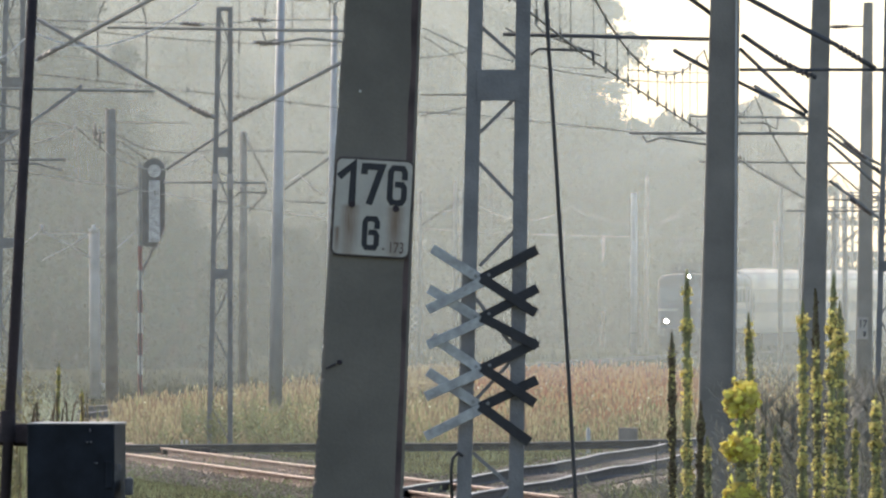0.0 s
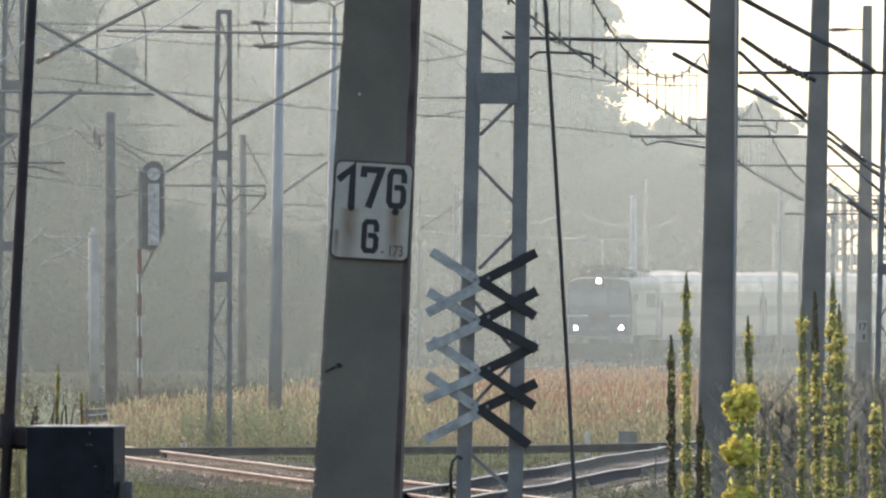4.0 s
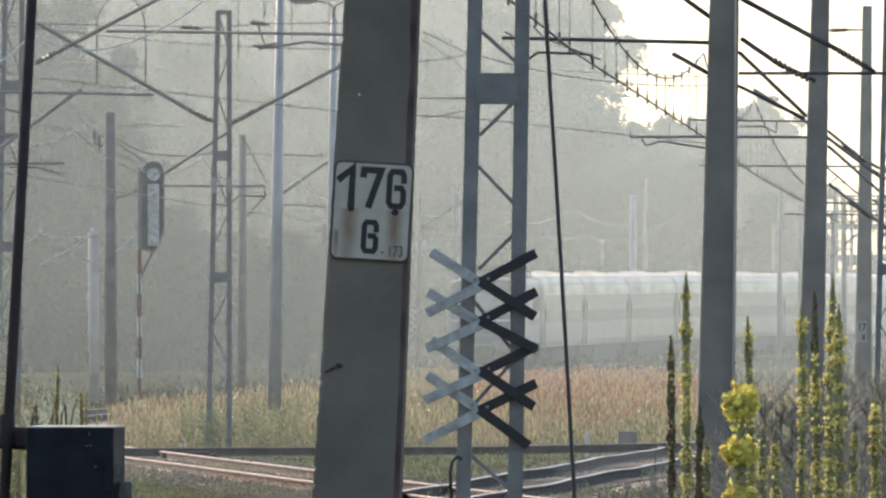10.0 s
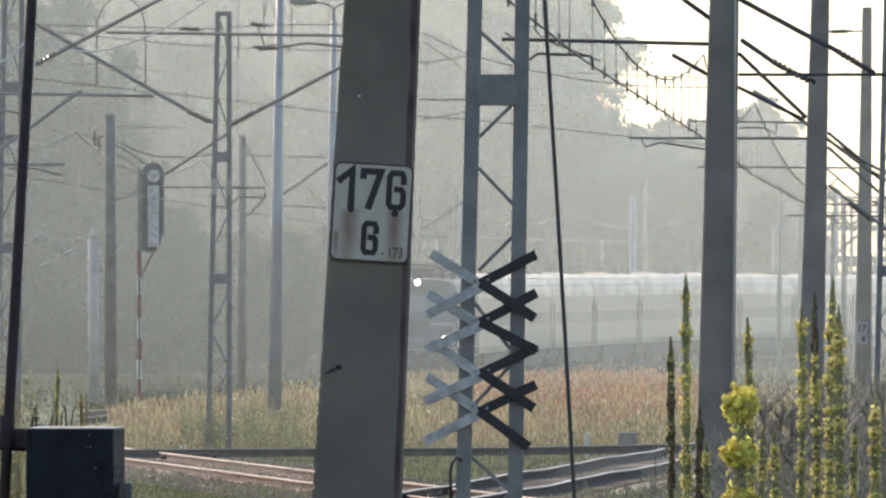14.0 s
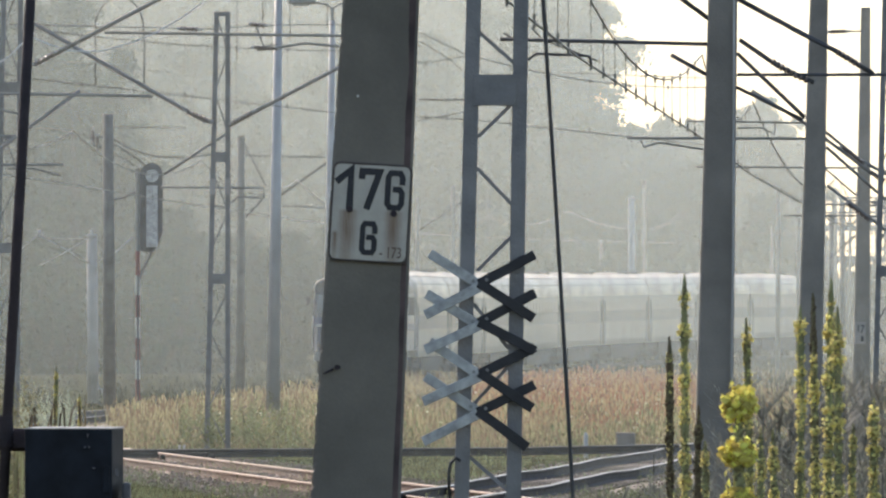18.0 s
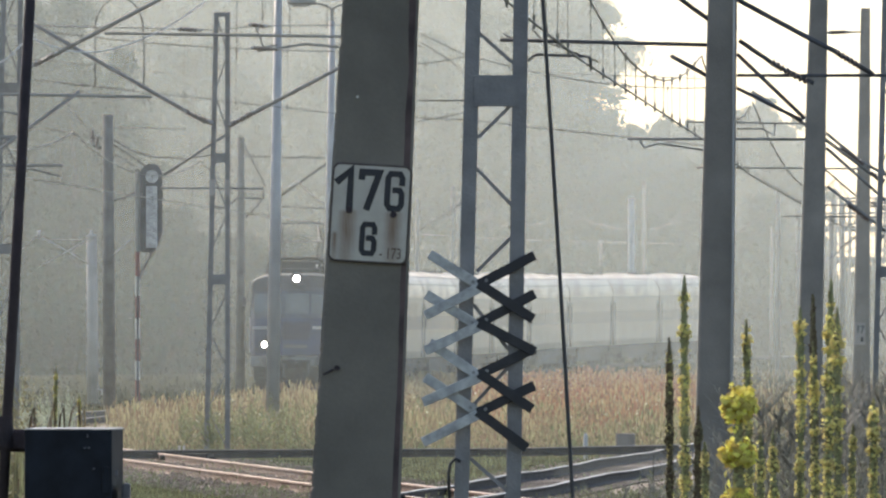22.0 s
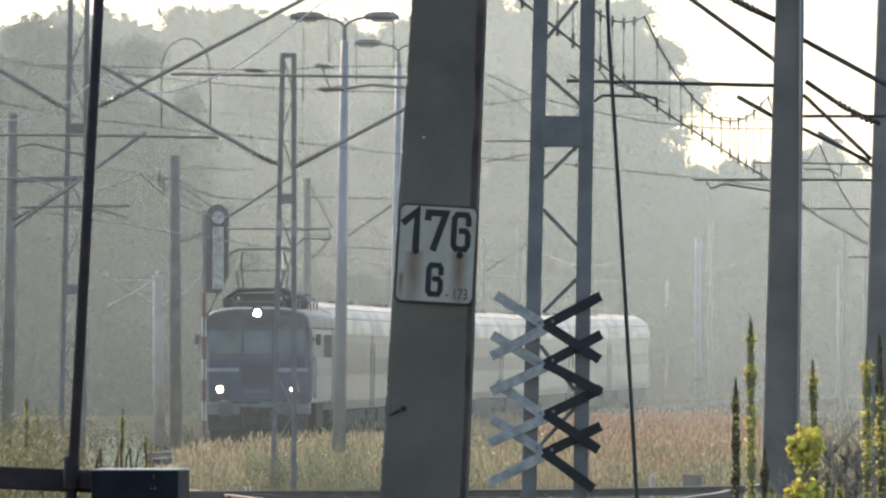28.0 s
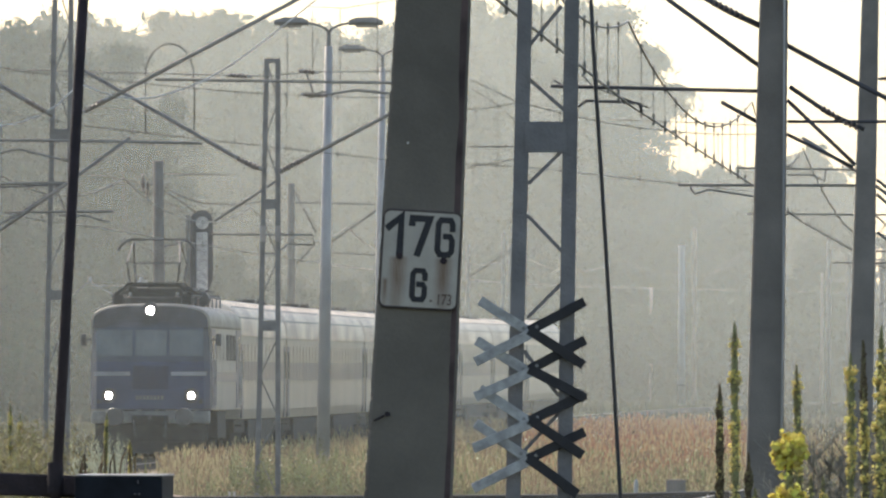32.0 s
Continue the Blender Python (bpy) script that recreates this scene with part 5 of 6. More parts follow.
part("timber", bm, RUSTY_DARK, beam)
for x in (-200, -90, -5):
    c = Vector((-1.95, 66.0, 2.12)) + Vector((x * 66 / 26500, 0.045, 0))
    bm = bmesh.new()
    rod(bm, c + Vector((0, -0.015, 0)), c, 0.014, None, 8)
    part("bolt", bm, RUSTY_DARK, beam)
cab = thing("control_box", (-1.63, 66.0, 1.85), "dark navy blue steel control box with a lid", "control box")
x0, x1, zt = -1.84, -1.41, 2.17


def turned(z, grow, dz=0.0):
    """The box's outline at one height; it stands turned a little, its back edge raised by dz."""
    return [Vector((x0 - grow, 65.79 - grow, z)), Vector((x1 - 0.045, 65.75 - grow, z)), Vector((x1 + grow, 66.05, z + dz)), Vector((x0 + 0.045, 66.09 + grow, z + dz))]


bm = bmesh.new()
loft(bm, [turned(zt - 0.62, -0.006), turned(zt - 0.61, 0.0), turned(zt - 0.02, 0.0)])
bmesh.ops.bevel(bm, geom=[e for e in bm.edges if abs(e.verts[0].co.z - e.verts[1].co.z) > 0.3], offset=0.008, segments=2, profile=0.5, affect="EDGES")
part("body", bm, NAVY_BOX, cab)
# lid sloped and coloured pale to stand for sunlight along its top
bm = bmesh.new()
loft(bm, [turned(zt - 0.019, 0.003), turned(zt - 0.016, 0.003, 0.002), turned(zt - 0.014, 0.0, 0.004)])
part("lid", bm, SUNLIT_LID, cab, "sloping lid painted pale as sunlit")
bm = bmesh.new()
box(bm, (x1 - 0.085, 65.735, zt - 0.3), (x1 - 0.055, 65.756, zt - 0.18), 0.004)
part("latch", bm, NAVY_BOX, cab)
bm = bmesh.new()
box(bm, (x1, 65.8, zt - 0.33), (x1 + 0.035, 65.95, zt - 0.255), 0.008)
part("cable_gland", bm, DARK_STEEL, cab)
bm = bmesh.new()
box(bm, (x0 + 0.25, 65.75, zt - 0.105), (x0 + 0.28, 65.775, zt - 0.09))
part("label_bar", bm, NAVY_BOX, cab)
for dx, dz, w_, h_ in ((0.262, -0.098, 0.010, 0.008), (0.280, -0.097, 0.009, 0.010), (0.276, -0.045, 0.006, 0.016), (0.300, -0.19, 0.012, 0.008), (0.40, -0.21, 0.014, 0.03)):
    bm = bmesh.new()
    box(bm, (x0 + dx, 65.738, zt + dz - h_ / 2), (x0 + dx + w_, 65.760, zt + dz + h_ / 2), 0.002)
    part("paint_chip", bm, DARK_STEEL, cab, "pale spot where the paint has chipped")
bm = bmesh.new()
rod(bm, ((x0 + x1) / 2, 65.9, 0.3), ((x0 + x1) / 2, 65.9, zt - 0.6), 0.04)
part("stand", bm, RUSTY_DARK, cab)
bm = bmesh.new()
bar(bm, Vector((-1.97, 66.0, 2.11)) + Vector((0, 0.03, 0)), Vector((-1.83, 66.0, 2.10)) + Vector((0, 0, 0)), 0.07, 0.03)
part("bracket", bm, RUSTY_DARK, cab)


# ---- concrete catenary poles on the right ----
def concrete_pole(x0, y0, x1, y1, d, wf, wt, top, label, material=CONCRETE_FAR, seed=1, footz=-0.35):
    """Pole whose axis runs through two sight points (given as sideways, height) at distance d."""
    a, b = Vector((x0, d, y0)), Vector((x1, d, y1))
    f, t = stretch(a, b, footz), stretch(a, b, top)
    ob = thing("catenary_pole", f, label, "pole", "concrete poles")
    bm = bmesh.new()
    pole_shaft(bm, f, t, wf, wt, wf * 1.1, wt * 1.1, 0.15, 30, 0.02, seed)
    part("shaft", bm, material, ob)
    return ob


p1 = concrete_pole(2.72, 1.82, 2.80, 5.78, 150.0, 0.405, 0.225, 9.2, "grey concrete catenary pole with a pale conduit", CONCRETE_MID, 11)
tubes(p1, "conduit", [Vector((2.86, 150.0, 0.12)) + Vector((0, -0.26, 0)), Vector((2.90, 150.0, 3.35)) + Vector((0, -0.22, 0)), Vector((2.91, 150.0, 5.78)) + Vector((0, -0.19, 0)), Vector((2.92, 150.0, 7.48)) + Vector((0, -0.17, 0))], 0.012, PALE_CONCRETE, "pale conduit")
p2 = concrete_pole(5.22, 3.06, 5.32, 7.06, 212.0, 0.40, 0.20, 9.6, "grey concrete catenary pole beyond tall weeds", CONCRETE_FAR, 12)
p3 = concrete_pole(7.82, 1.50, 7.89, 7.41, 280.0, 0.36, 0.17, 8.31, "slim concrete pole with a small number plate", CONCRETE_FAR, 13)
bm = bmesh.new()
box(bm, (7.69, 279.7, 2.02), (7.89, 279.78, 2.43), 0.01)
pl = part("number_plate", bm, POST_GREY, p3, "small pale number plate")
text_mesh("17", 0.2, 0.004, 0.8, DARK_STEEL, "numeral", pl, (7.79, 279.66, 2.30))
bm = bmesh.new()
box(bm, (7.80, 279.66, 2.07), (7.85, 279.68, 2.17))
part("number_bar", bm, DARK_STEEL, pl)

# cantilevers: tubes, ties, steady arms; insulators where they meet the poles
for par, name, r, d, pts in (
    (p1, "top_tube", 0.022, 150, ((885, 71), (1256, 80))), (p1, "steady_arm", 0.016, 150, ((934, 108), (948, 97), (1030, 100), (1043, 102), (1046, 117))),
    (p1, "hanger", 0.01, 150, ((912, 72), (890, 60))), (p1, "brace_tube", 0.026, 150, ((1085, -88), (1258, 38))), (p1, "brace_tube", 0.034, 150, ((1146, -92), (1200, -62), (1255, -36))), (p1, "stub_tube", 0.024, 150, ((1187, 99), (1250, 134))),
    (p1, "brace_tube", 0.026, 150, ((1308, 72), (1375, 118), (1440, 148))), (p1, "brace_tube", 0.022, 150, ((1304, 96), (1424, 210))),
    (p1, "brace_tube", 0.028, 150, ((1300, -3), (1420, 62), (1475, 90), (1545, 132))), (p1, "tie_tube", 0.018, 150, ((1304, 134), (1570, 134))),
    (p1, "brace_tube", 0.02, 150, ((1303, 156), (1420, 214))),
    (p2, "top_tube", 0.022, 212, ((1110, 246), (1430, 247))), (p2, "steady_arm", 0.016, 212, ((1250, 267), (1165, 254), (1140, 262), (1132, 250))),
    (p2, "brace_tube", 0.024, 212, ((1462, 236), (1520, 284), (1568, 310))), (p2, "brace_tube", 0.026, 212, ((1330, 162), (1424, 220), (1480, 262), (1560, 322))),
    (p2, "brace_tube", 0.024, 212, ((1462, 262), (1568, 356))), (p2, "tie_rod", 0.012, 212, ((1462, 58), (1530, 57))), (p2, "brace_tube", 0.024, 212, ((1464, 330), (1568, 410))),
    (p3, "top_tube", 0.022, 280, ((1216, 216), (1420, 219))), (p3, "top_tube", 0.02, 280, ((1232, 297), (1520, 299))),
    (p3, "steady_arm", 0.02, 280, ((1305, 228), (1350, 228), (1370, 240), (1372, 219))), (p3, "tie_rod", 0.016, 280, ((1500, 356), (1568, 360))), (p3, "top_tube", 0.02, 280, ((1460, 363), (1568, 366))),
    (p3, "top_tube", 0.02, 280, ((1386, 383), (1560, 384))), (p3, "brace_tube", 0.02, 280, ((1460, 300), (1512, 345), (1568, 372))),
):
    # dark steel nearer than 210 m, paler grey steel beyond
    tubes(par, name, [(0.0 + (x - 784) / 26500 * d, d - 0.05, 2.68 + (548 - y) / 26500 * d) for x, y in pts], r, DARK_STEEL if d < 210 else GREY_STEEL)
for par, r, d, x0, y0, x1, y1 in ((p1, 0.055, 150, 1172, -78, 1228, -49), (p1, 0.05, 150, 1365, 110, 1405, 134), (p1, 0.05, 150, 1480, 93, 1525, 120), (p1, 0.045, 150, 1405, 134, 1432, 146), (p2, 0.05, 212, 1490, 262, 1530, 292), (p2, 0.05, 212, 1540, 306, 1568, 322), (p2, 0.045, 212, 1470, 58, 1498, 57), (p2, 0.05, 212, 1500, 362, 1540, 392)):
    insulator(par, ((x0 - 784) / 26500 * d, d - 0.05, 2.68 + (548 - y0) / 26500 * d), ((x1 - 784) / 26500 * d, d - 0.05, 2.68 + (548 - y1) / 26500 * d), r)

m4 = thing("lattice_mast", (5.54, 190.0, -0.3), "blue-grey lattice mast at the edge of the yard", "mast", "lattice masts")
lattice(m4, (5.44, 190.0, -0.02), (5.74, 190.0, -0.02), (5.62, 190.0, 7.04), (5.85, 190.0, 7.04), 0.07, 0.08, 0.5, (0.45, 0.8))

# ---- overhead line along the yard track, seen nearly end on ----
catenary("overhead_line", ((-0.19, 95.0, 5.11), (1.35, 150.0, 5.20), (3.66, 212.0, 5.10), (5.57, 270.0, 5.09), (11.03, 420.0, 5.10), (15.21, 500.0, 4.91)), (1.0, 0.83, 1.18, 1.35, 1.3, 1.3), 4.6, 0.011,
         "contact wire and carrier with droppers over the yard", (0.5, 0.66, 0.6, 0.9, 0.8))
catenary("overhead_line", ((-11.14, 300.0, 7.80), (-8.26, 300.0, 7.29), (-2.09, 300.0, 6.60), (0.52, 300.0, 6.47), (5.45, 310.0, 6.07)), (1.0, 1.0, 1.25, 1.3, 1.2), 2.2, 0.011,
         "contact wire with droppers crossing towards the main line", (0.12, 0.1, 0.2, 0.2))
catenary("overhead_line", [(main_track(y), y, 5.62 + main_rise(y)) for y in (310, 365, 425, 485, 545, 605, 665, 725, 790, 850)], [1.3] * 10, 5.0, 0.012, "contact wire and carrier over the main line", [0.7] * 9)

# ---- lattice masts and their brackets on the left ----
m2 = thing("lattice_mast", (-4.42, 294.0, -0.25), "slim grey lattice mast with bracket tubes", "mast", "lattice masts")
lattice(m2, (-4.64, 294.0, -0.06), (-4.23, 294.0, -0.06), (-4.45, 294.0, 8.47), (-4.23, 294.0, 8.47), 0.10, 0.09, 0.75, (0.39, 0.67), True, BLUE_STEEL)
m3 = thing("lattice_mast", (-7.64, 265.0, -0.25), "slim blue-grey lattice mast with bracket tubes", "mast", "lattice masts")
lattice(m3, (-7.96, 265.0, -0.14), (-7.55, 265.0, -0.14), (-7.75, 265.0, 9.36), (-7.47, 265.0, 9.36), 0.09, 0.08, 0.8, (0.41, 0.71), True, BLUE_STEEL)
for par, name, r, d, pts in (
    (m2, "bracket_tube", 0.045, 293, ((61, 44), (360, 215), (378, 218))), (m2, "bracket_tube", 0.045, 293, ((404, 224), (599, 121), (690, 74))), (m2, "top_tube", 0.034, 293, ((185, 59), (599, 65), (720, 66))),
    (m2, "steady_arm", 0.03, 293, ((600, 84), (540, 78), (491, 86), (455, 90))), (m2, "drop_bracket", 0.022, 293, ((453, 48), (466, 84), (490, 80))), (m2, "tie_wire", 0.012, 293, ((-40, 42), (61, 46), (380, 53), (460, 46), (720, 44))),
    (m2, "brace_tube", 0.03, 295, ((290, 310), (404, 236))), (m2, "top_tube", 0.024, 295, ((285, 333), (465, 334), (467, 352))), (m2, "steady_arm", 0.02, 295, ((370, 365), (400, 368), (420, 350), (465, 352))),
    (m3, "bracket_tube", 0.042, 264, ((61, 116), (281, 0), (470, -100))), (m3, "bracket_tube", 0.042, 264, ((4, 123), (-30, 104), (-160, 28))), (m3, "top_tube", 0.03, 264, ((-130, 166), (50, 168), (269, 172))),
    (m3, "brace_tube", 0.036, 264, ((-95, 330), (7, 259), (141, 162))), (m3, "bracket_tube", 0.026, 264, ((-80, 294), (112, 293))), (m3, "steady_arm", 0.02, 264, ((15, 300), (60, 300), (105, 312))),
    (m3, "steady_arm", 0.024, 264, ((-90, 190), (-60, 182), (40, 205))), (m3, "top_tube", 0.026, 264, ((-120, 244), (30, 242))),
):
    tubes(par, name, [((x - 784) / 26500 * d, d, 2.68 + (548 - y) / 26500 * d) for x, y in pts], r)
for par, r, d, x0, y0, x1, y1 in ((m2, 0.075, 293, 330, 199, 372, 217), (m2, 0.075, 293, 409, 221, 450, 199), (m2, 0.07, 293, 318, 52, 352, 54), (m2, 0.07, 293, 444, 44, 470, 47), (m2, 0.06, 293, 448, 85, 492, 88),
                                  (m3, 0.07, 264, 62, 115, 98, 95), (m3, 0.07, 264, -44, 96, -8, 117)):
    insulator(par, ((x0 - 784) / 26500 * d, d - 0.01, 2.68 + (548 - y0) / 26500 * d), ((x1 - 784) / 26500 * d, d - 0.01, 2.68 + (548 - y1) / 26500 * d), r)
k3 = 293.0 / 26500.0
bm = bmesh.new()
jump = [Vector((-6.81, 293.0, 7.04)), Vector((-6.81, 293.0, 7.63)), Vector((-6.81, 293.0, 8.12))]
jump += [Vector((-6.34, 293.0, 8.15)) + Vector((-43 * k3 * math.cos(a), 0, 58 * k3 * math.sin(a))) for a in [math.pi * i / 12 for i in range(1, 12)]]
jump += [Vector((-5.86, 293.0, 8.12)), Vector((-5.85, 293.0, 7.63)), Vector((-5.86, 293.0, 7.01))]
line(bm, [p + Vector((0, 0.1, 0)) for p in jump], 0.014)
part("jumper_cable", bm, CABLE, m2, "looped jumper cable", True)
bm = bmesh.new()
line(bm, [((x - 784) * k3, 292.5, 2.68 + (548 - y) * k3) for x, y in ((61, 70), (90, 82), (121, 91), (160, 94), (189, 91), (230, 79), (275, 61), (320, 35), (360, 6), (437, -54), (480, -88))], 0.016)
part("feeder_cable", bm, PALE_CABLE, m2, "slack pale feeder cable", True)
tubes(m3, "feeder_cable", [((x - 784) * 0.00996, 264.0, 2.68 + (548 - y) * 0.00996) for x, y in ((-130, 140), (-96, 141), (-60, 137), (-20, 122), (12, 104), (37, 80), (61, 60))], 0.015, PALE_CABLE, "slack pale feeder cable")

# pale painted bands on the legs of the middle mast
for x in (-4.526, -4.23):
    bm = bmesh.new()
    box(bm, (x - 0.058, 293.88, 4.92), (x + 0.058, 293.94, 5.23), 0.004)
    part("painted_band", bm, POST_GREY, m2, "pale painted band")

# ---- yard lamps ----
def yard_lamp(x, ztop, y, r, arm, label):
    f = Vector((x - 0.08, y, land(x, y) - 0.2))
    t = Vector((x + 0.06, y, ztop))
    ob = thing("yard_lamp", f, label, "lamp post", "yard lamps")
    bm = bmesh.new()
    rod(bm, f, t, r, r * 0.55, 12)
    part("post", bm, LAMP_PAINT, ob, "pale blue-grey round post", True)
    bm = bmesh.new()
    rod(bm, t, t + Vector((0, 0, 0.33)), 0.05, None, 10)
    part("spigot", bm, GREY_STEEL, ob)
    for s in (-1, 1):
        bm = bmesh.new()
        q = t + Vector((0, 0, 0.30))
        pts = [q, q + Vector((s * 0.06, 0, 0.10)), q + Vector((s * 0.2, 0, 0.17)), q + Vector((s * arm, 0, 0.25))]
        line(bm, pts, 0.035)
        part("arm", bm, GREY_STEEL, ob, "", True)
        bm = bmesh.new()
        e = pts[-1]
        loft(bm, [[e + Vector((s * x, yy, z)) for yy, z in ((-w, 0.0), (-w * 0.8, hh), (w * 0.8, hh), (w, 0.0), (w * 0.6, -0.07), (-w * 0.6, -0.07))] for x, w, hh in ((-0.05, 0.07, 0.05), (0.12, 0.16, 0.11), (0.55, 0.17, 0.12), (0.75, 0.08, 0.04))])
        h = part("head", bm, GREY_STEEL, ob, "grey lamp head")
        bm = bmesh.new()
        loft(bm, [[e + Vector((s * x, yy, z)) for yy, z in ((-0.13, -0.07), (0.13, -0.07), (0.08, -0.12), (-0.08, -0.12))] for x in (0.12, 0.62)])
        part("glass", bm, PALE_CONCRETE, h, "frosted lamp glass")
    return ob


yard_lamp(-3.90, 9.90, 349, 0.165, 0.52, "pale two-armed yard lamp on a round post")
yard_lamp(-3.32, 11.15, 440, 0.16, 0.55, "pale two-armed yard lamp in mist")

# ---- signal ----
SX, SY = -8.46, 415.0
PX = 415.0 / 26500.0


def lift(v):
    return 2.68 + (548 - v) * PX


sg = thing("light_signal", (SX, SY, -0.25), "tall colour-light signal on a red and white mast", "signal")
for za, zb, m_ in ((745, 714, DARK_STEEL), (714, 673, RED_PAINT), (673, 639, WHITE_ENAMEL), (639, 600, RED_PAINT), (600, 564, WHITE_ENAMEL), (564, 524, RED_PAINT), (524, 489, WHITE_ENAMEL), (489, 446, RED_PAINT), (446, 300, GREY_STEEL)):
    bm = bmesh.new()
    rod(bm, (SX, SY, lift(za)), (SX - 0.01, SY, lift(zb)), 0.062, None, 12)
    part("mast_section", bm, m_, sg)
bm = bmesh.new()
line(bm, [(SX, SY - 0.075, lift(714)), (SX, SY - 0.075, lift(489))], 0.026)
part("mast_cable", bm, DARK_STEEL, sg)
bm = bmesh.new()
loft(bm, [[Vector((SX + a, SY + b, z)) for a, b in ((-w, -w), (w, -w), (w, w), (-w, w))] for z, w in ((-0.4, 0.19), (-0.02, 0.18), (0.12, 0.1))])
part("foot", bm, CONCRETE_FAR, sg)
hx, hz0, hz1 = SX + 24 * PX, lift(447), lift(290)
bm = bmesh.new()
outl = [Vector((hx + 0.31 * math.cos(math.pi * k / 16), SY - 0.1, hz1 - 0.31 + 0.31 * math.sin(math.pi * k / 16))) for k in range(17)]
outl += [Vector((hx - 0.31, SY - 0.1, hz0 + 0.05)), Vector((hx - 0.26, SY - 0.1, hz0)), Vector((hx + 0.08, SY - 0.1, hz0)), Vector((hx + 0.31, SY - 0.1, hz0 + 0.5))]
loft(bm, [outl, [p + Vector((0, 0.05, 0)) for p in outl]])
part("backboard", bm, DARK_STEEL, sg, "dark rounded backboard")
bm = bmesh.new()
box(bm, (hx - 0.14, SY - 0.28, hz0 + 0.12), (hx + 0.17, SY - 0.1, hz1 - 0.62), 0.03)
housing = part("lamp_housing", bm, GREY_WHITE, sg, "pale lamp housing seen from behind")
for k in range(4):
    bm = bmesh.new()
    z = hz0 + 0.16 + k * 0.4
    box(bm, (hx - 0.11, SY - 0.30, z), (hx + 0.14, SY - 0.27, z + 0.36), 0.01)
    part("service_door", bm, GREY_WHITE, housing)
bm = bmesh.new()
rod(bm, (hx + 0.02, SY - 0.25, hz1 - 0.36), (hx + 0.02, SY - 0.1, hz1 - 0.36), 0.18, None, 16)
part("top_lamp", bm, GREY_WHITE, sg, "pale round top lamp case")
for pts, r in (([(SX, SY, lift(499)), (hx + 0.25, SY - 0.05, lift(413))], 0.03), ([(SX, SY, lift(440)), (hx + 0.1, SY - 0.05, lift(445))], 0.04), ([(SX, SY, lift(310)), (hx - 0.2, SY - 0.05, lift(310))], 0.03)):
    bm = bmesh.new()
    line(bm, pts, r)
    part("bracket", bm, DARK_STEEL, sg)

# ---- plain poles standing in the mist ----
def plain_pole(name, x, xt, y, ztop, r, material, label, arms=(), taper=0.8, arm_mat=DARK_STEEL):
    f = Vector((x, y, land(x, y) - 0.2))
    ob = thing(name, f, label, "pole", "poles in the mist")
    bm = bmesh.new()
    rod(bm, f, (xt, y, ztop), r, r * taper, 12)
    part("shaft", bm, material, ob, "", True)
    for rr, pts in arms:
        tubes(ob, "arm", [((a - 784) / 26500 * y, y - r, 2.68 + (548 - b) / 26500 * y) for a, b in pts], rr, arm_mat)
    return ob


plain_pole("line_pole", -12.19, -12.05, 363, 8.41, 0.16, CONCRETE_FAR, "grey concrete pole in mist", ((0.03, ((-95, 318), (-60, 300), (30, 240))), (0.03, ((-95, 250), (20, 246)))))
w1 = plain_pole("line_pole", -8.95, -9.00, 402, 7.91, 0.175, POLE_WOOD, "dark wooden line pole with insulators", ((0.03, ((160, 245), (183, 245))), (0.03, ((164, 258), (180, 262))), (0.03, ((200, 355), (218, 352), (240, 340)))))
for x, y in ((164, 240), (172, 252)):
    insulator(w1, ((x - 784) / 26500 * 402, 401.8, 2.68 + (548 - y - 14) / 26500 * 402), ((x - 784) / 26500 * 402, 401.8, 2.68 + (548 - y + 10) / 26500 * 402), 0.07)
plain_pole("line_pole", -6.77, -6.75, 500, 8.43, 0.15, POLE_WOOD, "brown wooden pole in mist", ((0.03, ((430, 277), (574, 280))), (0.03, ((425, 243), (470, 330))), (0.045, ((497, 347), (578, 290))), (0.03, ((500, 366), (575, 370))), (0.045, ((435, 386), (466, 352)))))
plain_pole("lamp_pole", -10.87, -10.91, 465, 5.00, 0.185, POST_GREY, "pale concrete pole with slim crossed wire struts", ((0.04, ((172, 690), (180, 690), (180, 700))), (0.05, ((152, 418), (172, 418))), (0.06, ((161, 424), (161, 408))), (0.026, ((158, 468), (122, 446), (70, 418))), (0.02, ((160, 420), (112, 450), (72, 470))), (0.026, ((170, 466), (205, 447), (236, 420))), (0.02, ((40, 440), (66, 419))), (0.06, ((70, 421), (70, 408))), (0.012, ((70, 424), (160, 424)))), 0.9, PALE_CONCRETE)
plain_pole("lamp_pole", 9.56, 9.56, 760, 8.30, 0.2, PALE_CONCRETE, "pale pole far off in mist", ((0.05, ((1108, 600), (1130, 600))),))
plain_pole("line_pole", 10.32, 10.34, 770, 9.25, 0.13, POLE_WOOD, "dark pole far off in mist")
for x, t, y in ((1376, 340, 620), (1412, 368, 640), (1365, 400, 780), (1062, 430, 800), (800, 330, 720), (812, 350, 700), (738, 352, 690), (1490, 360, 560), (1470, 380, 600), (1478, 345, 880), (1503, 350, 890), (1516, 340, 885)):
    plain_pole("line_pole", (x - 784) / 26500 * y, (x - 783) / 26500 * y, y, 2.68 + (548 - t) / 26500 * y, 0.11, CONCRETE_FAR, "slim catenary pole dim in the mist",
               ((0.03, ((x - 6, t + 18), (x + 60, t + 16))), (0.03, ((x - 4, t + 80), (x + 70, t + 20)))))
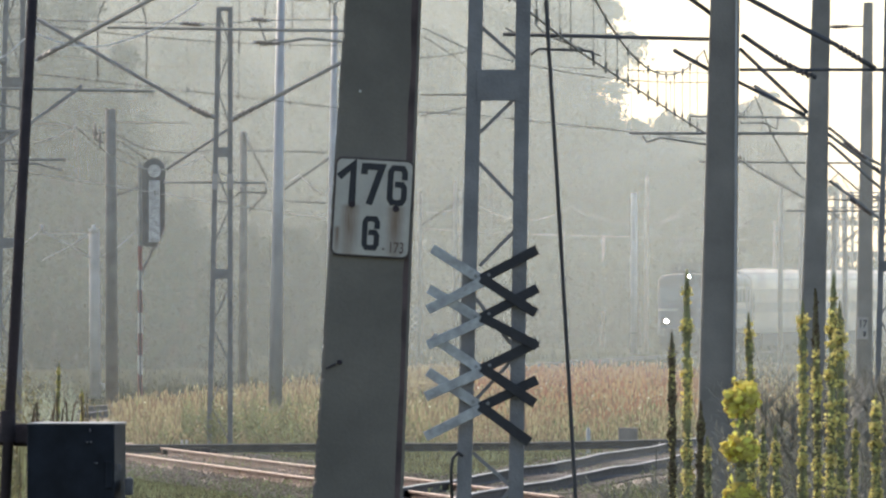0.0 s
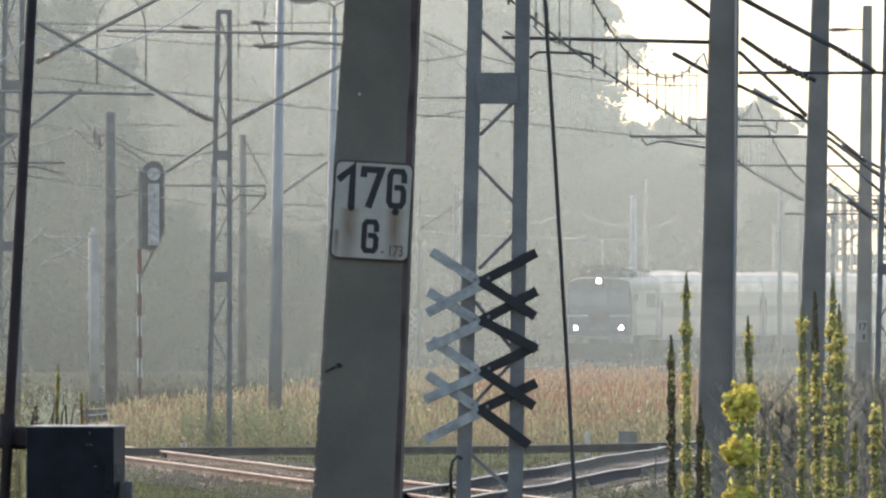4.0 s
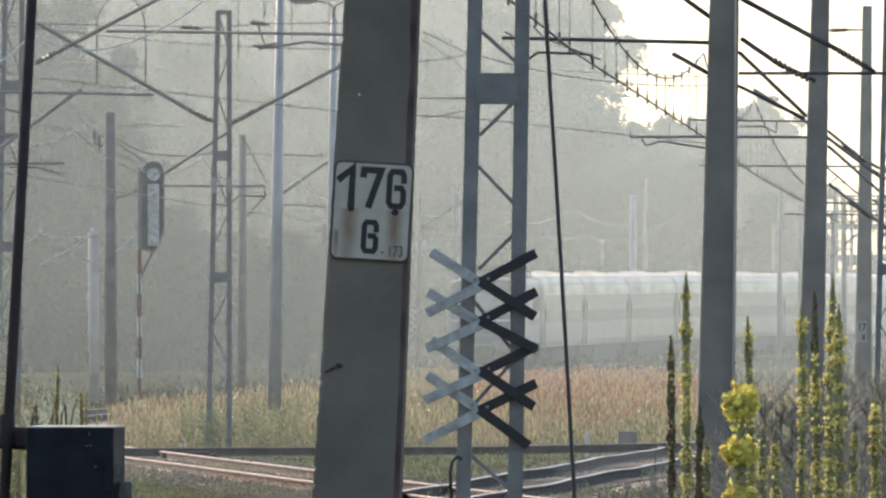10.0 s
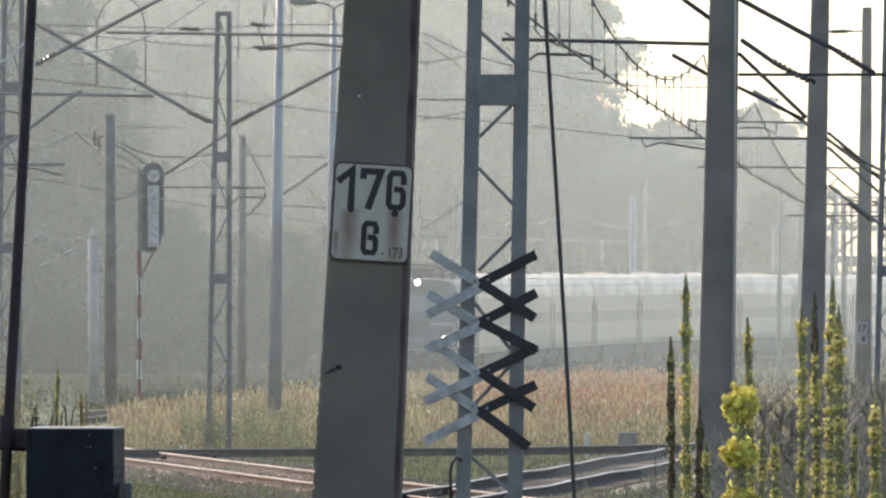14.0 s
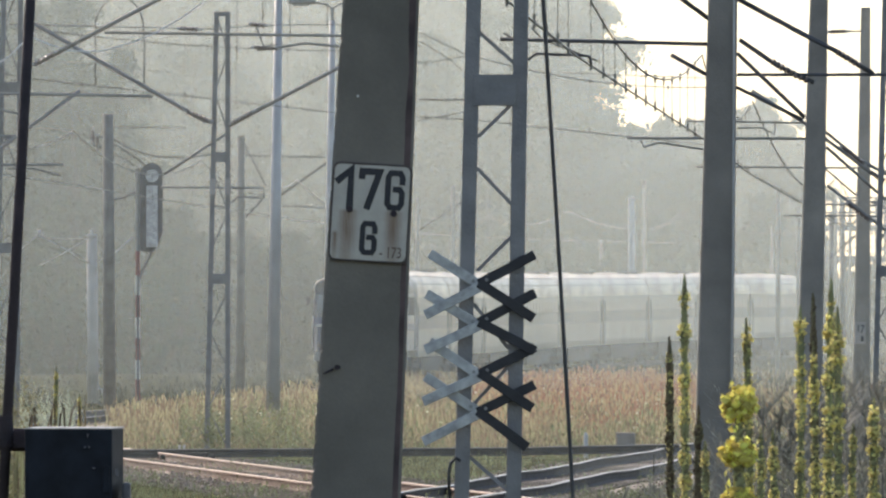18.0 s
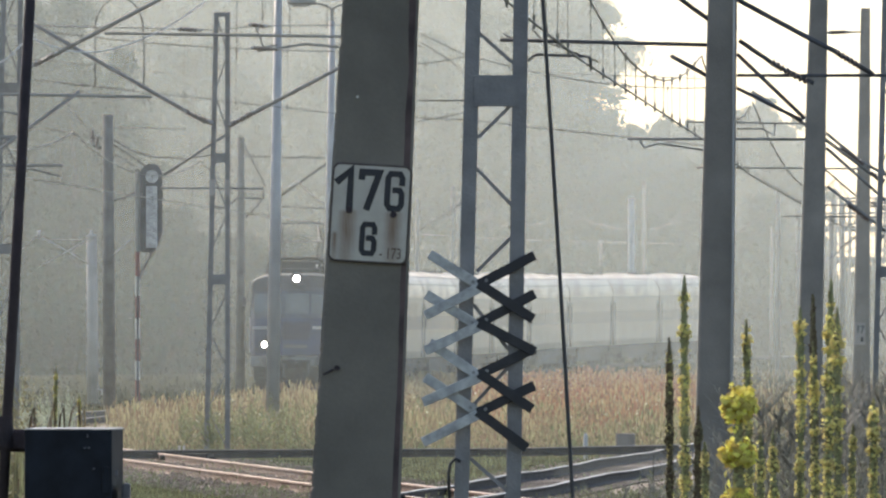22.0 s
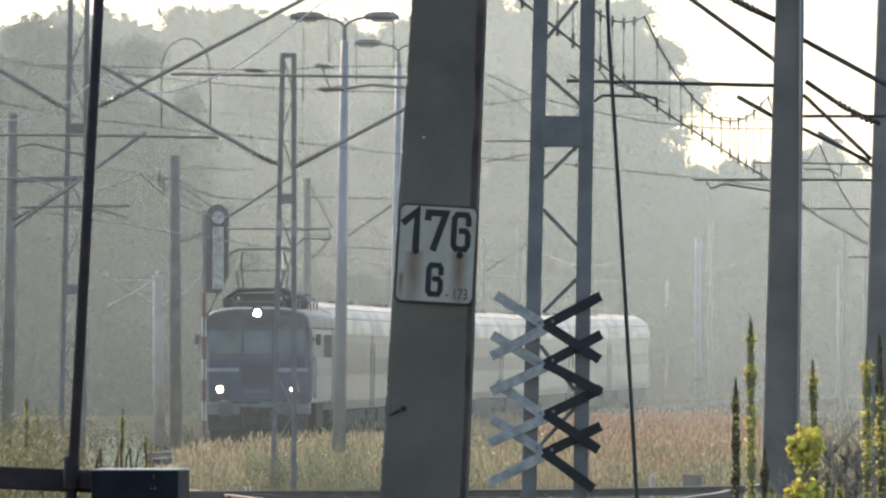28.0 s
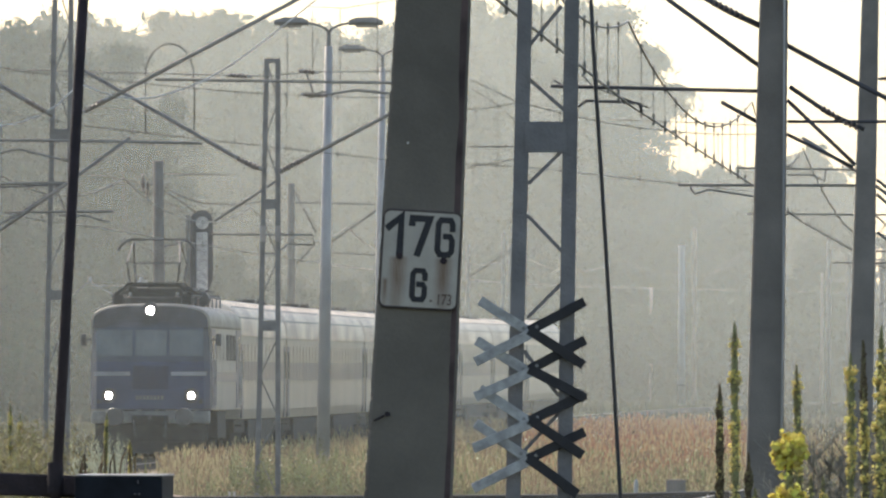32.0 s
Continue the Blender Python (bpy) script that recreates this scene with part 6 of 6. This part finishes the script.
# small zigzag board far off beyond the line
far_sign = thing("zigzag_indicator", (-1.36, 660.0, 0.2), "small weathered white zigzag board far off in mist", "railway sign")
bm = bmesh.new()
rod(bm, (-1.28, 660.06, land(-1.28, 660) - 0.2), (-1.28, 660.06, 2.7), 0.03, None, 8)
part("post", bm, GREY_STEEL, far_sign)
for k in range(4):
    z = 2.62 - 0.31 * k
    for x0, x1, z0, z1 in ((-1.50, -1.16, z, z - 0.26), (-1.16, -1.50, z - 0.02, z - 0.30)):
        bm = bmesh.new()
        bar(bm, (x0, 660.0 + (0.03 if x0 > x1 else 0), z0), (x1, 660.0 + (0.03 if x0 > x1 else 0), z1), 0.045, 0.015)
        part("white_slat", bm, WHITE_ENAMEL, far_sign)

# steel signal gantry standing far off against the sky
gantry = thing("signal_gantry", (24.5, 900.0, 0.3), "dark steel gantry with rails and posts far off in mist", "gantry")
for z0, z1 in ((9.30, 9.42), (8.40, 8.52), (7.35, 7.70)):
    bm = bmesh.new()
    box(bm, (22.2, 900.0, z0), (27.4, 900.4, z1))
    part("beam", bm, DARK_STEEL, gantry)
for k in range(10):
    x = 22.4 + 0.52 * k
    bm = bmesh.new()
    bar(bm, (x, 900.2, 5.8), (x, 900.2, 9.35), 0.17 if k % 3 else 0.3, 0.17)
    part("upright", bm, DARK_STEEL, gantry)
for k in range(9):
    x = 22.4 + 0.52 * k
    bm = bmesh.new()
    bar(bm, (x, 900.2, 7.5 + 0.9 * (k % 2)), (x + 0.52, 900.2, 8.4 - 0.9 * (k % 2)), 0.08, 0.08)
    part("brace", bm, DARK_STEEL, gantry)
for x in (22.6, 27.0):
    bm = bmesh.new()
    bar(bm, (x, 900.2, land(x, 900) - 0.3), (x, 900.2, 9.4), 0.4, 0.4)
    part("leg", bm, DARK_STEEL, gantry)
bm = bmesh.new()
box(bm, (22.2, 899.8, 5.45), (27.4, 900.6, 5.85))
part("walkway", bm, DARK_STEEL, gantry)
# second line of wires in the mist
for pts, y, r in ((((200, 247), (233, 267), (269, 278), (330, 281), (392, 272)), 402, 0.02), (((200, 256), (229, 274), (258, 294)), 402, 0.02), (((200, 272), (237, 294)), 402, 0.016), (((200, 226), (330, 228)), 402, 0.014), (((117, 182), (157, 236)), 402, 0.011), (((38, 229), (90, 229), (157, 243)), 402, 0.014), (((740, 178), (822, 178)), 330, 0.02), (((740, 215), (822, 200), (830, 215)), 330, 0.014),
                  (((940, 50), (960, 72), (1060, 110)), 170, 0.010), (((990, 130), (1255, 140)), 260, 0.008), (((1150, 415), (1255, 348)), 640, 0.03), (((1300, 415), (1405, 350)), 640, 0.03), (((740, 410), (830, 350)), 520, 0.03), (((0, 90), (60, 105), (300, 130)), 330, 0.008),
                  (((453, -70), (517, -67), (611, -82)), 300, 0.008), (((464, -64), (464, 39)), 300, 0.008), (((474, -22), (464, 40)), 300, 0.007), (((474, -10), (488, 42)), 300, 0.007), (((513, -64), (513, 75)), 300, 0.009), (((419, -37), (419, 106)), 300, 0.009), (((579, -82), (579, 51)), 300, 0.009), (((745, 60), (820, 96), (830, 100)), 300, 0.012), (((745, 75), (800, 110), (830, 140)), 300, 0.01)):
    bm = bmesh.new()
    line(bm, [((a - 784) / 26500 * y, y, 2.68 + (548 - b) / 26500 * y) for a, b in pts], r)
    part("line_wire", bm, WIRE, m2 if pts[0][0] < 800 else p3, "", True)


# ---- mulleins and weeds on the bank ----
def mullein(seed, h, r, flowers, brown, pitch=0.04):
    """A tall mullein: stem, woolly base leaves, a dense spike of pods and petals."""
    rng = random.Random(seed)
    ob = thing("mullein", (0, 0, 0), "tall mullein spike with yellow flowers and withered pods" if brown < 0.5 else "withered brown mullein spike", "plant", "mulleins on the bank")
    bend = rng.uniform(-0.012, 0.012)

    def axis(u):
        return Vector((bend * u * u * h, 0, u * h))
    bm = bmesh.new()
    loft(bm, [[axis(i / 8) + Vector((math.cos(k * 1.047), math.sin(k * 1.047), 0)) * 0.011 * (1.1 - i / 8) for k in range(6)] for i in range(9)])
    part("stem", bm, MULLEIN_GREEN, ob)
    dead = brown > 0.5
    low = 0.34
    # core of the spike: close-set pods in a spiral, narrowing to a dark pointed tip
    vs, fs = [], []

    def radius(u):
        return r * (0.85 if dead else 0.4 if r > 0.025 else 0.62) * (1.0 if u < 0.94 else max(0.08, (1.0 - u) / 0.06) ** 0.7) * (0.88 + 0.2 * math.sin(u * 90 + seed))

    def pod(p, d_, e):
        k = len(vs)
        q = d_.to_track_quat("Z", "Y")
        vs.extend(p + q @ Vector(v) * e for v in ((1, 0, 0), (0, 1, 0), (-1, 0, 0), (0, -1, 0), (0, 0, 1.3)))
        fs.extend((k + i, k + (i + 1) % 4, k + 4) for i in range(4))
    k = len(vs)
    for i in range(25):
        u = low + (1 - low) * i / 24
        vs.extend(axis(u) + Vector((math.cos(j * 1.047), math.sin(j * 1.047), 0)) * radius(u) * 0.85 for j in range(6))
    for i in range(24):
        for j in range(6):
            a0, a1 = k + i * 6 + j, k + i * 6 + (j + 1) % 6
            fs.append((a0, a1, a1 + 6, a0 + 6))
    for i in range(520):
        u = low + (1 - low) * (i + rng.random()) / 520
        a = i * 2.4 + rng.uniform(-0.3, 0.3)
        d_ = Vector((math.cos(a), math.sin(a), rng.uniform(0.3, 1.2))).normalized()
        rr = radius(u)
        pod(axis(u) + Vector((d_.x, d_.y, 0)) * rr * 0.8, d_, rng.uniform(0.003, 0.0062) * (0.6 + rr / r))
    me = bpy.data.meshes.new("seed_spike")
    me.from_pydata(vs, [], fs)
    me.materials.append(MULLEIN_BROWN if dead else MULLEIN_GREEN)
    new("seed_spike", me).parent = ob
    # open flowers in uneven whorls below the tip
    u = 0.978 if r > 0.025 else 0.995 if flowers > 2 else 0.972 - rng.uniform(0, 0.02)
    while u > low and flowers > 0:
        vs, fs = [], []
        full = min(1.0, flowers * (1.0 if r > 0.025 else rng.choice((0.12, 0.3, 0.5, 0.8, 1.1)))) * (0.7 if u < 0.55 else 1.0)
        tall = pitch * (rng.uniform(0.20, 0.42) if r > 0.025 else rng.uniform(0.3, 0.95))
        for _ in range(int((105 if r < 0.025 else 330) * full)):
            a, uu = rng.uniform(0, math.tau), rng.gauss(0, 0.5)
            d_ = Vector((math.cos(a), math.sin(a), rng.uniform(-0.2, 0.5))).normalized()
            p = axis(u) + Vector((d_.x, d_.y, 0)) * r * rng.uniform(0.55, 1.12) * (1 - 0.3 * min(1, abs(uu))) * (0.62 + 0.5 * full) + Vector((0, 0, uu * tall))
            q = (d_ + Vector((rng.gauss(0, 0.6), rng.gauss(0, 0.6), rng.gauss(0, 0.6)))).to_track_quat("Z", "Y")
            e = rng.uniform(0.0035, 0.008) * (1.0 if r < 0.025 else 1.2)
            k = len(vs)
            vs += [p + q @ Vector(v) * e for v in ((-1, 0, 0.2), (0, -0.9, 0), (1, 0, 0.2), (0, 0.9, 0))]
            fs += [(k, k + 1, k + 2, k + 3)]
        if fs:
            me = bpy.data.meshes.new("flower_whorl")
            me.from_pydata(vs, [], fs)
            me.materials.append(DEEP_YELLOW if r > 0.025 else MULLEIN_YELLOW)
            new("flower_whorl", me).parent = ob
        u -= pitch * (1.15 if r > 0.025 else rng.uniform(0.45, 1.7)) / h
    for i in range(12):
        a, z = i * 2.4, 0.04 + 0.03 * i * h
        l = 0.30 - 0.018 * i
        d_ = Vector((math.cos(a), math.sin(a), 0))
        s_ = Vector((-d_.y, d_.x, 0))
        bm = bmesh.new()
        rows = []
        for u, w, dz in ((0, 0.012, 0), (0.4, 0.055, 0.06), (0.75, 0.045, 0.05), (1, 0.004, -0.02)):
            c = d_ * l * u + Vector((0, 0, z + dz))
            rows.append([c - s_ * w, c + Vector((0, 0, -0.008)), c + s_ * w])
        loft(bm, rows, closed=False, caps=False)
        part("leaf", bm, MULLEIN_GREEN, ob)
    return ob


# sideways sight line, tip height line, distance, radius, flowers, brown share
for i, (tx, ty, d, r, fl, br) in enumerate((
        (1212, 480, 42, 0.020, 0.75, 0.2), (1187, 592, 42.5, 0.013, 0.25, 0.7), (1233, 713, 42.3, 0.015, 0.0, 0.9), (1331, 558, 44, 0.020, 0.7, 0.2), (1418, 536, 45, 0.020, 0.8, 0.2), (1444, 514, 44.2, 0.014, 0.0, 0.9),
        (1461, 488, 44, 0.022, 1.0, 0.1), (1485, 536, 43.5, 0.022, 0.9, 0.2), (1545, 700, 42, 0.019, 0.9, 0.2), (1376, 754, 41, 0.017, 0.8, 0.2), (1346, 754, 41.5, 0.016, 0.7, 0.2), (1252, 776, 41, 0.016, 0.6, 0.2),
        (1500, 745, 41, 0.012, 0.5, 0.4), (1303, 672, 24, 0.0252, 1.0, 0.0), (1408, 778, 43, 0.014, 0.7, 0.2), (1448, 600, 43.6, 0.016, 0.7, 0.3), (94, 646, 72, 0.010, 0.8, 0.3), (145, 694, 73, 0.007, 0.9, 0.3), (-72, 626, 73, 0.011, 0.8, 0.3), (-50, 645, 74, 0.009, 0.8, 0.3))):
    x = (tx - 784) / 26500 * d
    zt = 2.68 + (548 - ty) / 26500 * d
    g = land(x, d)
    m_ = mullein(40 + i, zt - g, r, fl, br, 0.068 if d < 30 else 0.032)
    m_.location = (x, d, g - 0.01)


def fleabane(seed, h):
    rng = random.Random(seed)
    ob = thing("horseweed", (0, 0, 0), "feathery grey-green seeding weed", "plant", "feathery weeds on the bank")
    bm = bmesh.new()
    rod(bm, (0, 0, 0), (0, 0, h), 0.006, 0.002, 5)
    part("stem", bm, FLEABANE, ob)
    vs, fs = [], []
    for i in range(30):
        z = h * (0.45 + 0.52 * i / 30)
        a = i * 2.4 + rng.uniform(-0.3, 0.3)
        l = (0.10 + 0.22 * (1 - i / 30)) * rng.uniform(0.7, 1.2)
        out = Vector((math.cos(a), math.sin(a), 0))
        prev = Vector((0, 0, z))
        for j in range(7):
            u = (j + 1) / 7
            p = Vector((0, 0, z)) + out * l * u * 0.75 + Vector((0, 0, l * (0.55 * u + 0.3 * u * u)))
            k = len(vs)
            w = Vector((0.0023 * (1.3 - u), 0, 0))
            vs += [prev - w, prev + w, p + w, p - w]
            fs.append((k, k + 1, k + 2, k + 3))
            prev = p
            for _ in range(3):
                t = Vector((rng.gauss(0, 0.5), rng.gauss(0, 0.5), rng.uniform(0.5, 1.2))) + out * 0.5
                q = p + t * 0.03 * rng.uniform(0.5, 1.3)
                k = len(vs)
                vs += [p - w * 0.8, p + w * 0.8, q + w * 1.3, q - w * 1.3]
                fs.append((k, k + 1, k + 2, k + 3))
    me = bpy.data.meshes.new("plume")
    me.from_pydata(vs, [], fs)
    me.materials.append(FLEABANE)
    c = new("plume", me)
    c.parent = ob
    return ob


f1, f2 = fleabane(1, 1.35), fleabane(2, 1.3)
for i, (tx, ty, d) in enumerate(((1350, 690, 47), (1372, 675, 48), (1395, 690, 48), (1425, 720, 47), (1500, 660, 50), (1522, 645, 51), (1545, 632, 50), (1560, 650, 51), (1536, 680, 49), (1580, 640, 50), (1505, 700, 48), (1150, 800, 46), (1165, 820, 45), (1320, 760, 46), (1600, 660, 50), (1630, 700, 50), (1360, 705, 46), (1384, 700, 49), (1408, 708, 46), (1340, 715, 47), (1436, 735, 46), (1513, 668, 50), (1530, 655, 51), (1552, 655, 50), (1490, 690, 49), (1566, 670, 48), (1175, 835, 44), (1140, 845, 45), (1158, 860, 44))):
    x = (tx - 784) / 26500 * d
    zt = 2.68 + (548 - ty) / 26500 * d
    g = land(x, d)
    src = (f1, f2)[i % 2]
    m = pose(x, d, g - 0.01, random.Random(i).uniform(-6, 6), random.Random(i + 50).uniform(-8, 8), i * 57)
    t = src if i < 2 else copy_thing(src, m)
    t.matrix_basis = m
    t.scale = [(zt - g) / (1.35, 1.3)[i % 2]] * 3


def leafy_weeds(name, spots, hmin, hmax, leaf, material, label, seed, per=26, width=0.0022):
    """Upright stems set with small alternate leaves and side shoots."""
    rng = random.Random(seed)
    vs, fs = [], []
    for x, y in spots:
        z = land(x, y)
        h = rng.uniform(hmin, hmax)
        tip = Vector((x + rng.gauss(0, 0.09) * h, y + rng.gauss(0, 0.09) * h, z + h))
        foot = Vector((x, y, z))
        k = len(vs)
        w = Vector((width, 0, 0))
        vs += [foot - w, foot + w, tip]
        fs.append((k, k + 1, k + 2))
        for i in range(per):
            u = 0.3 + 0.7 * i / per
            c = foot.lerp(tip, u)
            a = i * 2.4 + rng.uniform(-0.5, 0.5)
            l = leaf * (1.25 - u) * rng.uniform(0.6, 1.4)
            d = Vector((math.cos(a), math.sin(a), rng.uniform(0.1, 1.1))) * l
            s_ = Vector((-math.sin(a), math.cos(a), 0)) * l * 0.16
            k = len(vs)
            vs += [c, c + d * 0.5 + s_, c + d, c + d * 0.5 - s_]
            fs.append((k, k + 1, k + 2, k + 3))
    me = bpy.data.meshes.new(name)
    me.from_pydata(vs, [], fs)
    me.materials.append(material)
    return tagged(new(name, me), label, "weeds", kind="stuff")


leafy_weeds("bank_weeds", scatter(300, 41, 56, 9, left=0.0155, right=0.034, thresh=-0.5), 0.75, 1.12, 0.075, BANK_WEED, "leafy green weeds on the bank", 9)
leafy_weeds("bank_weeds", scatter(320, 43, 58, 10, left=0.0145, right=0.034, thresh=-0.4), 0.75, 1.2, 0.06, FLEABANE, "thin grey-green seeding weeds on the bank", 10, 40)
leafy_weeds("yard_weeds", scatter(160, 293, 312, 12, left=-0.0175, right=-0.0095, thresh=-0.6), 0.6, 1.35, 0.16, GREEN_WEED, "bushy green weeds beside the lattice mast", 12, 34, 0.004)
leafy_weeds("yard_weeds", scatter(500, 296, 380, 13, keep=clear_of_tracks, thresh=0.0), 0.3, 0.9, 0.12, GREEN_WEED, "scattered leafy weeds in the dry grass", 13, 22, 0.004)

leafy_weeds("yard_weeds", scatter(70, 322, 346, 41, left=-0.0285, right=-0.0245, thresh=-0.5), 0.3, 1.25, 0.16, PALE_BUSH, "pale bushy weeds beyond the control box", 41, 34, 0.004)

# bent dead stalks behind the control box
rng = random.Random(77)
for i in range(9):
    x, y = -2.09 + i * 0.048 + rng.uniform(-0.02, 0.02), 72 + rng.uniform(-1, 1)
    g, top = land(x, y), 2.27 - rng.uniform(0.0, 0.12)
    s_ = rng.choice((-1, 1)) * rng.uniform(0.02, 0.09)
    bm = bmesh.new()
    line(bm, [(x, y, g - 0.02), (x + s_ * 0.1, y, g + (top - g) * 0.7), (x + s_ * 0.5, y, top), (x + s_ * 0.9, y, top - 0.04), (x + s_ * 1.2, y, top - rng.uniform(0.1, 0.2))], 0.0042, 4)
    ob = thing("dead_stalk", (x, y, g), "bent dry weed stalk on the bank", "plant", "dead stalks on the bank")
    part("stem", bm, DRY_GRASS if i % 3 else MULLEIN_BROWN, ob)
g_ = land(-2.35, 72)
leafy_weeds("bank_weeds", scatter(620, 69, 77, 31, left=-0.037, right=-0.0296, thresh=-0.4), 2.23 - g_, 2.42 - g_, 0.085, BANK_WEED, "dense feathery green weeds on the bank", 31, 44)


motions()
